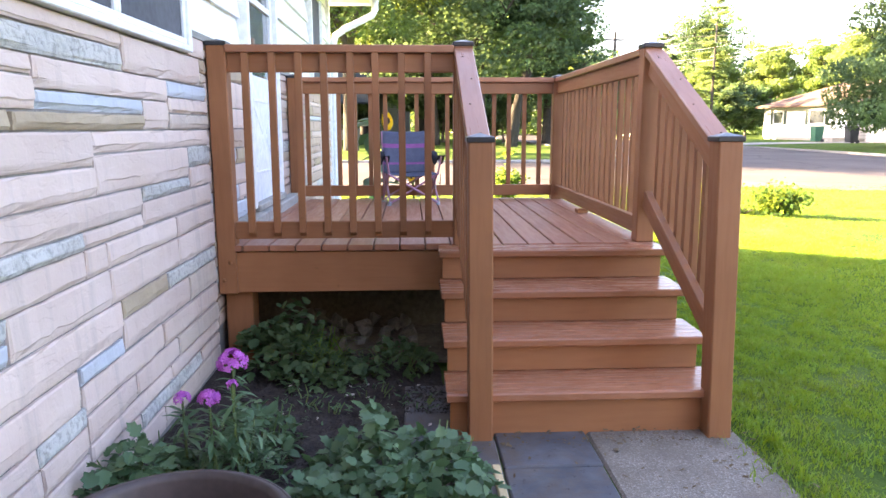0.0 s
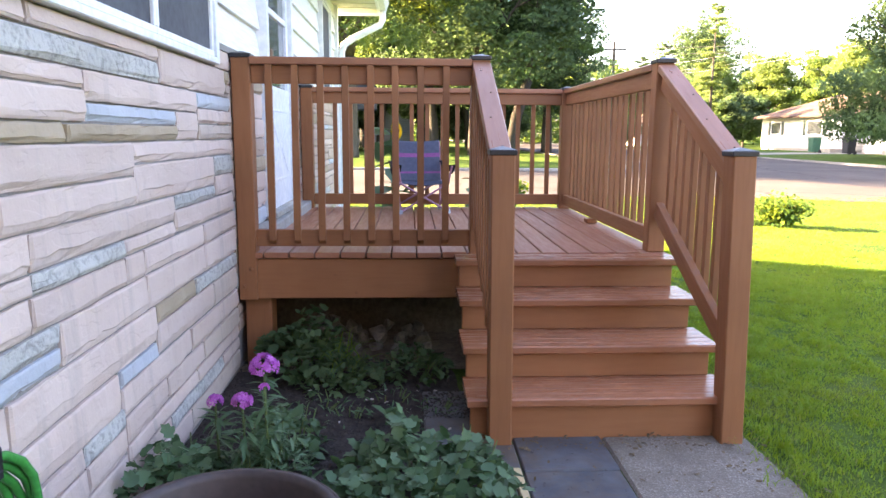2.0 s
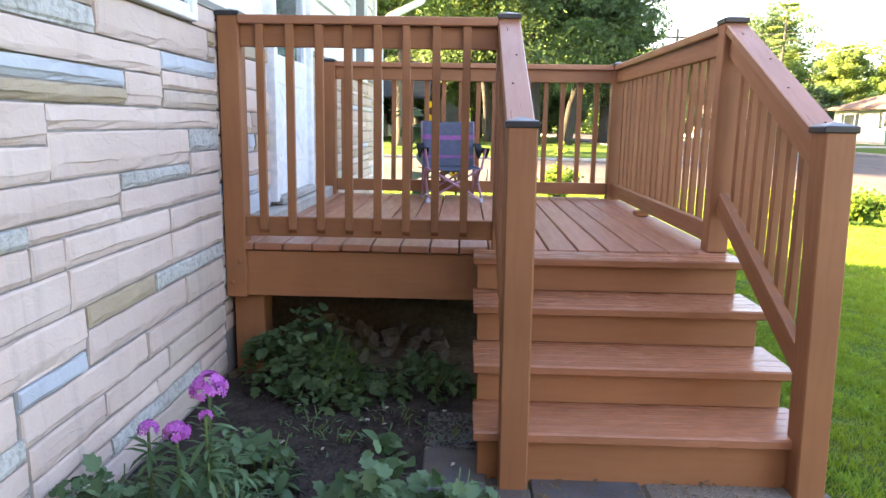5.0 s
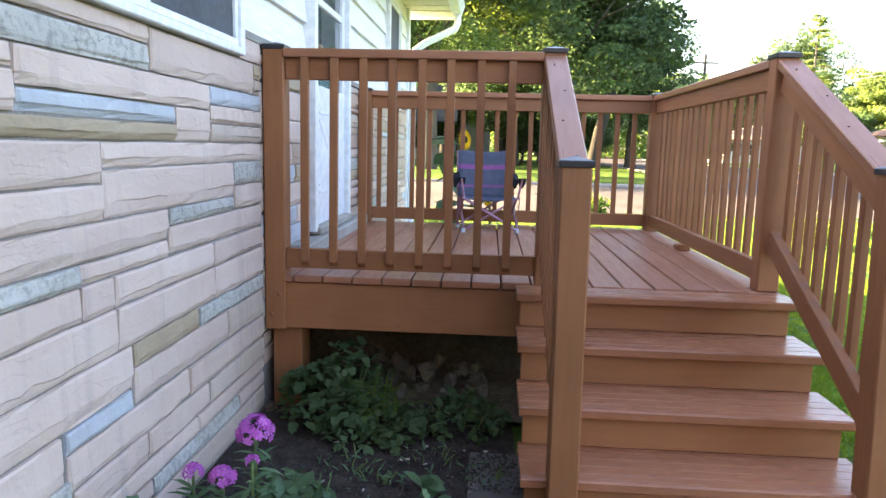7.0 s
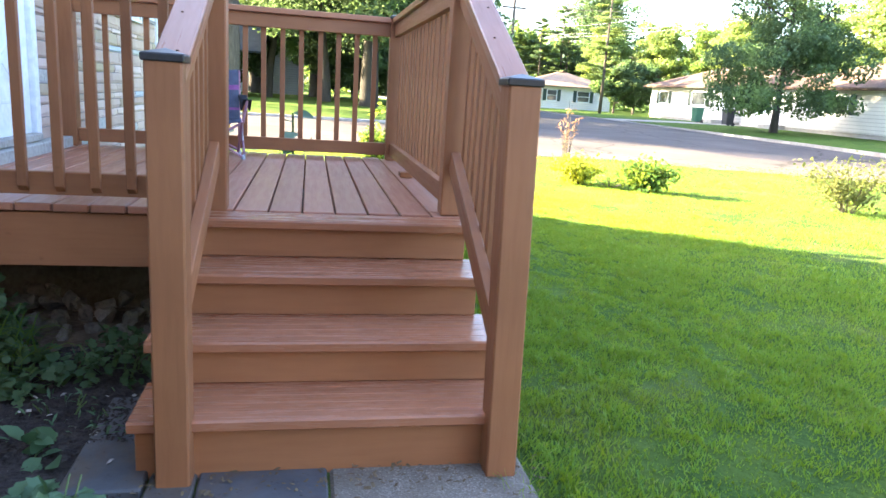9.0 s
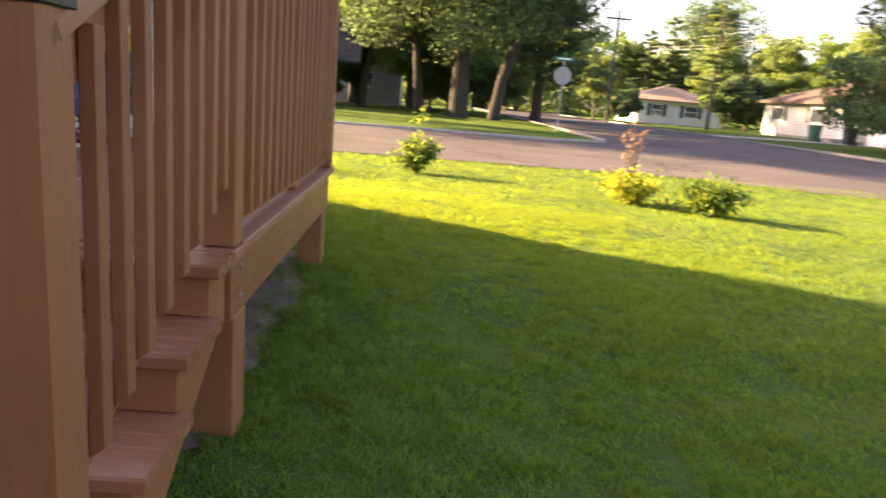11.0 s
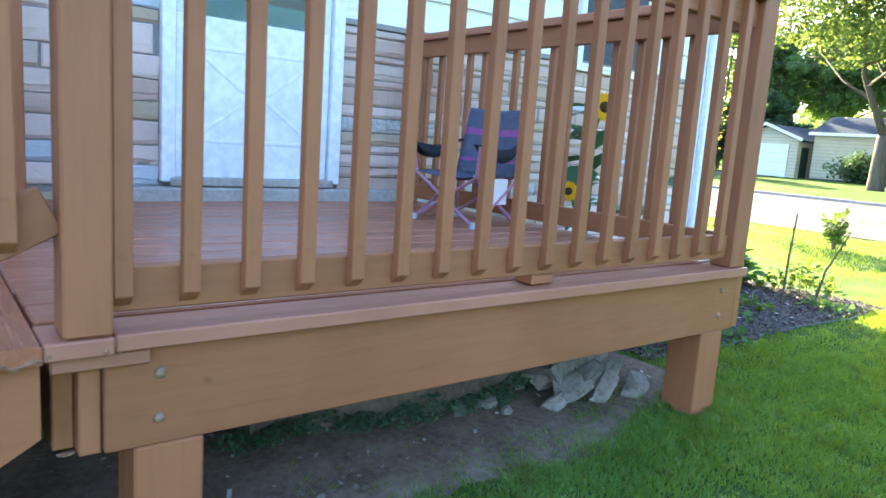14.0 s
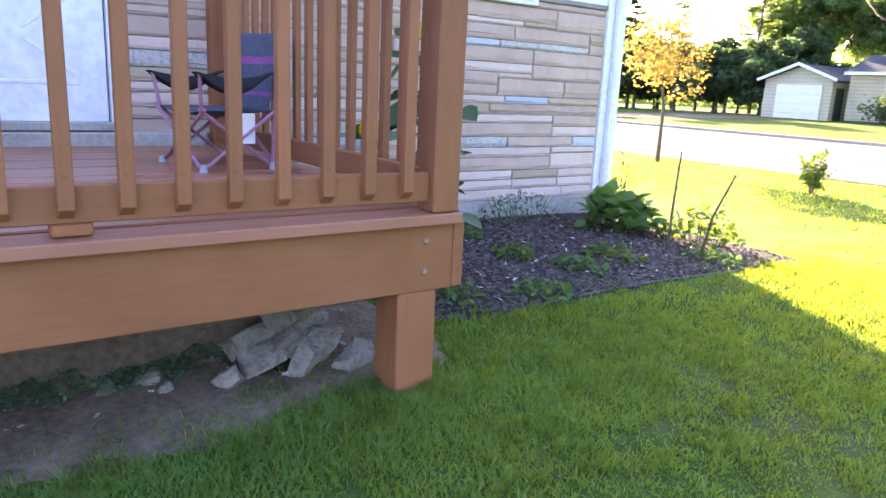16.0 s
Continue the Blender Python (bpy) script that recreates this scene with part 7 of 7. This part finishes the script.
tree_kind("tall_pine", LEAF_PALE, 7, 17.0, 4.0, 0.22, 4.2, 13000, 0.13, shape="pine")
tree_kind("gold", LEAF_GOLD, 8, 3.0, 0.95, 0.035, 2.0, 2100, 0.055)
tree_kind("shade", LEAF_DARK, 11, 13.0, 1.6, 0.20, 8.6, 32000, 0.125, low=0.20, taper=0.65, bark=BARK_SHADED)
tree_kind("low", LEAF_DARK, 9, 6.5, 0.6, 0.14, 6.5, 16000, 0.22)
LABELS = {
    "shade": "dense dark green shade tree before the white house",
    "fork": "forked maple with sunlit yellow-green leaves", "maple": "broad maple with sunlit yellow-green leaves", "oak": "huge dark green shade tree on the far lawn", "ash": "tall leaning dark green tree by the street",
    "pale": "pale green leafy tree in the far woods", "green": "full green leafy tree in the woods", "pine": "dark ragged pine tree in the distance", "tall_pine": "tall thin pale pine tree in the distance",
    "gold": "small golden-leaved sapling on the lawn", "low": "dark spreading undergrowth tree",
}


def tree(kind, x, y, scale=1.0, turn=0.0, wide=1.0):
    wood, leaves = TREES[kind]
    e = tagged(empty("tree", x, y, ground_z(x, y)), LABELS[kind], "tree", "trees round the streets")
    e.rotation_euler = (0, 0, radians(turn))
    e.scale = (scale * wide, scale * wide, scale)
    for name, me in (("trunk", wood), ("crown", leaves)):
        ob = new(name, me)
        ob.parent = e
    return e


tree("fork", -9.4, 33.8, 1.15, 20)
tree("maple", -2.1, 33.2, 1.15, 140)
tree("oak", 4.9, 38.0, 1.0, 0)
tree("ash", 7.0, 38.5, 0.98, 0, 1.2)
tree("ash", 2.6, 43.0, 1.0, 120)
tree("ash", -1.2, 47.0, 0.95, 60)
for k, (kind, x, y, s) in enumerate((
        ("low", 3.5, 52, 1.0), ("low", -3.5, 50, 1.0), ("low", 7.2, 58, 0.9), ("ash", 5.5, 50, 0.9), ("oak", -3.0, 60, 1.0), ("green", 3, 78, 1.0),
        ("green", -10, 60, 1.0), ("green", -16, 62, 1.0), ("green", -22, 60, 0.95), ("green", -28, 58, 1.0), ("tall_pine", -34, 50, 0.62), ("tall_pine", -28.2, 52, 0.72), ("pine", -34.2, 44.8, 0.62), ("green", -44, 46, 1.0),
        ("green", -50, 40, 1.0), ("low", -30, 50, 0.95), ("low", -36, 44, 0.95), ("low", -33, 47, 0.9), ("low", -27, 47, 0.8), ("pale", -41, 50, 0.6), ("low", -42, 40, 1.2), ("low", -26, 54, 1.1), ("low", -48, 34, 1.2), ("ash", -25, 66, 1.1),
        ("oak", -60, 30, 1.1), ("green", -60, 22, 1.0), ("green", 8, 105, 1.1), ("pale", 13, 115, 1.2), ("oak", 18, 110, 1.0), ("green", 24, 100, 1.0),
        ("low", 12.5, 80, 0.9), ("pale", 22.5, 78, 0.55), ("pine", 31.0, 88, 0.78), ("pine", 34.5, 87, 0.72), ("pine", 28.5, 90, 0.70), ("low", 22.5, 66, 0.55),
        ("tall_pine", 27.0, 57, 0.74), ("low", 30.5, 62, 0.85), ("low", 33.5, 64, 0.9), ("pale", 36, 78, 0.72), ("pale", 41, 74, 0.8), ("green", 45, 70, 0.8),
        ("pale", 44, 62, 0.8), ("green", 47, 56, 0.85), ("pale", 48, 48, 1.0), ("green", 50, 40, 1.0), ("pale", 50, 34, 1.0), ("oak", 54, 52, 1.0), ("green", 52, 24, 1.1), ("oak", 56, 30, 1.0),
        ("green", 6.5, 63, 1.0), ("oak", 2.0, 57, 0.95), ("low", 8.0, 50, 0.6), ("low", 5.0, 56, 0.9), ("green", 44, 17, 1.0), ("pale", 47, 8, 1.0), ("green", 46, -2, 1.0), ("oak", 60, -12, 1.0), ("pine", 34, 88, 0.9), ("green", 30, 92, 0.85), ("oak", 40, 90, 1.1))):
    tree(kind, x, y, s, 57 * k)
# a dark thicket beyond the drive
for k in range(9):
    a = radians(-43.5 + 1.5 * k)
    q = 55 + 5 * (k % 2)
    tree("low", 3.9 + q * math.sin(a), 1.0 + q * math.cos(a), 0.80 + 0.06 * (k % 3), 73 * k)
tree("shade", 26.3, 31.6, 1.24, 0, 0.80)
tree("oak", 10.6, 46.0, 0.72, 200)
tree("gold", -4.25, 11.35, 1.0, 30)

# the woods that close every view
g = np.random.default_rng(77)
n = 120000
ang = g.uniform(math.radians(-35), math.radians(200), n)
rad = g.uniform(95, 135, n)
px, py = rad * np.cos(ang), rad * np.sin(ang)
top = np.array([9.0 + 5.0 * noise.noise(Vector((a * 0.055, b * 0.055, 2))) + 3.5 * noise.noise(Vector((a * 0.2, b * 0.2, 4))) for a, b in zip(px, py)])
top *= np.where((ang > math.radians(117)) & (ang < math.radians(137)), 0.78, 1.0)
pz = top * g.uniform(0.0, 1.0, n) ** 0.8 - 0.3
quads_ob = quads("far_woods", leaf_quads(g, np.stack([px, py, pz], -1), 0.58, 0.1), LEAF_MID)
tagged(quads_ob, "distant green woods behind the houses", "woods", kind="stuff")

# ---- shrubs on the lawn ----


def shrub(x, y, w, h, n, leaf, mat, label, seed, airy=0.0):
    g = np.random.default_rng(seed)
    e = tagged(empty("shrub", x, y, ground_z(x, y)), label, "shrub", "shrubs on the lawn")
    tips = []
    for k in range(14):
        bm = bmesh.new()
        a, q = g.uniform(0, 2 * math.pi), math.sqrt(g.uniform(0.02, 1))
        t = (q * w / 2 * math.cos(a), q * w / 2 * math.sin(a), h * g.uniform(0.65, 1.0) * math.sqrt(1 - 0.6 * q * q))
        tube(bm, [(t[0] * 0.1, t[1] * 0.1, -0.03), (t[0] * 0.5, t[1] * 0.5, t[2] * 0.6), t], 0.008, 0.003, 5)
        part("branch", bm, BARK, e)
        tips.append(t)
    tips = np.array(tips)
    i = g.integers(0, len(tips), n)
    f = g.uniform(0.30 + airy * 0.3, 1.08, n)
    p = tips[i] * np.stack([f ** 1.2, f ** 1.2, f], -1) + g.normal(0, w * (0.10 - 0.05 * airy), (n, 3)) * (1, 1, 0.6)
    p[:, 2] = np.clip(p[:, 2], 0.02, None)
    merged("leaves", LANCE_V if airy else LEAF_V, LANCE_F if airy else LEAF_F, turns_of(g, n, leaf, 0.7), p, mat, e)
    return e


s1 = shrub(2.70, 9.3, 0.66, 0.60, 1300, 0.07, LEAF_SHRUB, "dense glossy green shrub on the lawn", 1)
bm = bmesh.new()
tube(bm, [(0.02, 0, 0.4), (0.04, 0.0, 0.75), (0.03, 0, 0.95)], 0.007, 0.004, 5)
part("shoot", bm, STEM, s1)
g = np.random.default_rng(6)
merged("shoot_leaves", LEAF_V, LEAF_F, turns_of(g, 30, 0.085, 0.6), np.stack([g.normal(0.03, 0.07, 30), g.normal(0, 0.07, 30), g.uniform(0.80, 1.0, 30)], -1), LEAF_SHRUB, s1)
shrub(5.55, 7.05, 0.80, 0.46, 1500, 0.06, leaf_mat("yellow_shrub", (0.18, 0.22, 0.03), (0.30, 0.33, 0.05), (0.5, 0.5, 0.04), 0.5), "yellow-green sunlit shrub on the lawn", 2)
shrub(6.25, 6.30, 0.85, 0.42, 1400, 0.062, LEAF_SHRUB, "low green shrub on the lawn", 3)
shrub(5.9, 6.7, 0.6, 0.16, 160, 0.06, LEAF_SHRUB, "straggly low growth between two shrubs", 13, 0.5)
shrub(8.35, 4.90, 1.15, 0.72, 2000, 0.045, leaf_mat("olive_shrub", (0.085, 0.105, 0.042), (0.16, 0.175, 0.068), (0.26, 0.26, 0.06), 0.4), "sparse olive shrub with open branches", 4)
shrub(9.35, 4.6, 0.7, 0.35, 240, 0.06, leaf_mat("russet_shrub", (0.14, 0.11, 0.05), (0.22, 0.16, 0.07), (0.28, 0.2, 0.05), 0.4), "small russet shrub beside the olive one", 5, 1.0)
shrub(-0.74, 10.02, 0.46, 0.54, 170, 0.085, LEAF_SHRUB, "young green shrub standing alone on the lawn", 6)
shrub(6.2, 9.4, 0.40, 1.35, 90, 0.10, leaf_mat("pink_shrub", (0.42, 0.20, 0.10), (0.55, 0.30, 0.16), (0.55, 0.28, 0.12), 0.4), "thin sapling with pinkish leaves", 7, 1.0)
shrub(-10.9, 43.3, 1.6, 1.1, 1000, 0.14, LEAF_DARK, "dark shrub in front of the yellow house", 8)
shrub(-14.2, 43.6, 3.0, 1.9, 2600, 0.18, LEAF_DARK, "large dark shrub in front of the yellow house", 9)
shrub(-6.7, 40.2, 1.6, 1.2, 1300, 0.14, LEAF_DARK, "dark shrub under the front window", 10)
shrub(-11.9, 43.8, 2.2, 1.4, 1500, 0.16, LEAF_DARK, "dark shrub by the front step", 11)

# ---- grass of the near lawn ----


def not_lawn(x, y):
    if x < 2.10 + 0.10 * (noise.noise(Vector((1.0, y * 1.6, 7))) + 0.5 * noise.noise(Vector((1.0, y * 6, 2)))) and -0.9 < y < 2.4:
        return True
    if x < 1.15 and y < -0.2:
        return True
    if x < 2.29 and y < -0.78:
        return True
    if x < 1.70 + 0.12 * (noise.noise(Vector((1.0, y * 1.6, 7))) + 0.5 * noise.noise(Vector((1.0, y * 6, 2)))) and 2.5 < y < 5.3:
        return True
    return x < 0 and y < 5.4


def blades(name, n, x0, x1, y0, y1, h, w, seed, label, edge=False):
    g = np.random.default_rng(seed)
    p = np.stack([g.uniform(x0, x1, n), g.uniform(y0, y1, n)], -1)
    ragged = np.abs(g.normal(0, 0.055, n))
    keep = np.array([edge or not not_lawn(a - j, b) for (a, b), j in zip(p, ragged)])
    if edge:
        keep &= g.uniform(x0, x1, n) ** 1.0 < p[:, 0]
    dens = np.array([0.8 * noise.noise(Vector((a * 1.1, b * 1.1, 5))) + 0.8 * noise.noise(Vector((a * 6, b * 6, 1))) + 0.6 * noise.noise(Vector((a * 17, b * 17, 3))) for a, b in p])
    dens -= 0.32 * np.exp(-((p[:, 0] - 2.74) ** 2 + (p[:, 1] - 3.06) ** 2) / 0.13)
    keep &= g.uniform(-0.95, 0.45, n) < dens + 0.1
    if not edge:
        rim = np.minimum.reduce([p[:, 0] - x0 + (0.6 if x0 < 2.1 else 0.0), x1 - p[:, 0], p[:, 1] - y0, y1 - p[:, 1]])
        keep &= g.uniform(0, 0.9, n) < rim
    p, dens = p[keep], dens[keep]
    n = len(p)
    z = np.array([ground_z(a, b) for a, b in p]) - 0.004
    a = g.uniform(0, 2 * np.pi, n)
    hh = h * g.uniform(0.45, 1.25, n) * np.clip(1 + 0.9 * dens, 0.4, 1.6)
    ln = hh * g.uniform(0.2, 1.1, n)
    b = g.uniform(0, 2 * np.pi, n)
    side = np.stack([np.cos(b), np.sin(b), 0 * b], -1) * (w * g.uniform(0.6, 1.3, n))[:, None] / 2
    base = np.column_stack([p, z])
    mid = base + np.stack([np.cos(a) * ln * 0.35, np.sin(a) * ln * 0.35, hh * 0.6], -1)
    tip = base + np.stack([np.cos(a) * ln, np.sin(a) * ln, hh], -1)
    q = np.stack([base - side, base + side, mid + side * 0.8, mid - side * 0.8], 1)
    q2 = np.stack([mid - side * 0.8, mid + side * 0.8, tip + side * 0.12, tip - side * 0.12], 1)
    return tagged(quads(name, np.concatenate([q, q2]), GRASS), label, "grass", kind="stuff")


blades("grass", 190000, 2.05, 6.0, -3.0, 4.2, 0.026, 0.0060, 1, "short mown blades of lawn grass beside the deck")
blades("grass", 120000, 1.3, 9.6, 1.8, 8.2, 0.026, 0.0058, 2, "short mown blades of lawn grass in the sun")
blades("grass", 60000, 4.6, 11.0, -4.0, 3.2, 0.034, 0.0065, 3, "short mown blades of lawn grass in the house shade")
blades("grass", 70000, -8.0, 13.0, 6.8, 12.5, 0.034, 0.0085, 4, "short mown blades of lawn grass along the street")
blades("grass", 1300, 1.98, 2.26, -0.9, 2.5, 0.055, 0.0050, 5, "longer grass left standing along the deck edge")
blades("grass", 28000, 1.72, 2.30, -0.75, 2.5, 0.026, 0.0048, 6, "sparse grass straggling into the bare soil", True)
blades("grass", 5000, 1.35, 1.90, 2.5, 5.0, 0.032, 0.0055, 7, "sparse grass straggling into the mulch", True)
blades("grass", 3600, 2.14, 2.40, -3.0, -0.8, 0.042, 0.005, 8, "ragged grass over the edge of the path", True)
blades("grass", 100000, 1.5, 5.2, 1.8, 6.2, 0.026, 0.0054, 9, "short mown blades of lawn grass beyond the deck")
blades("grass", 140000, 2.0, 4.4, -0.9, 3.9, 0.024, 0.0056, 10, "dense short lawn grass close to the deck")
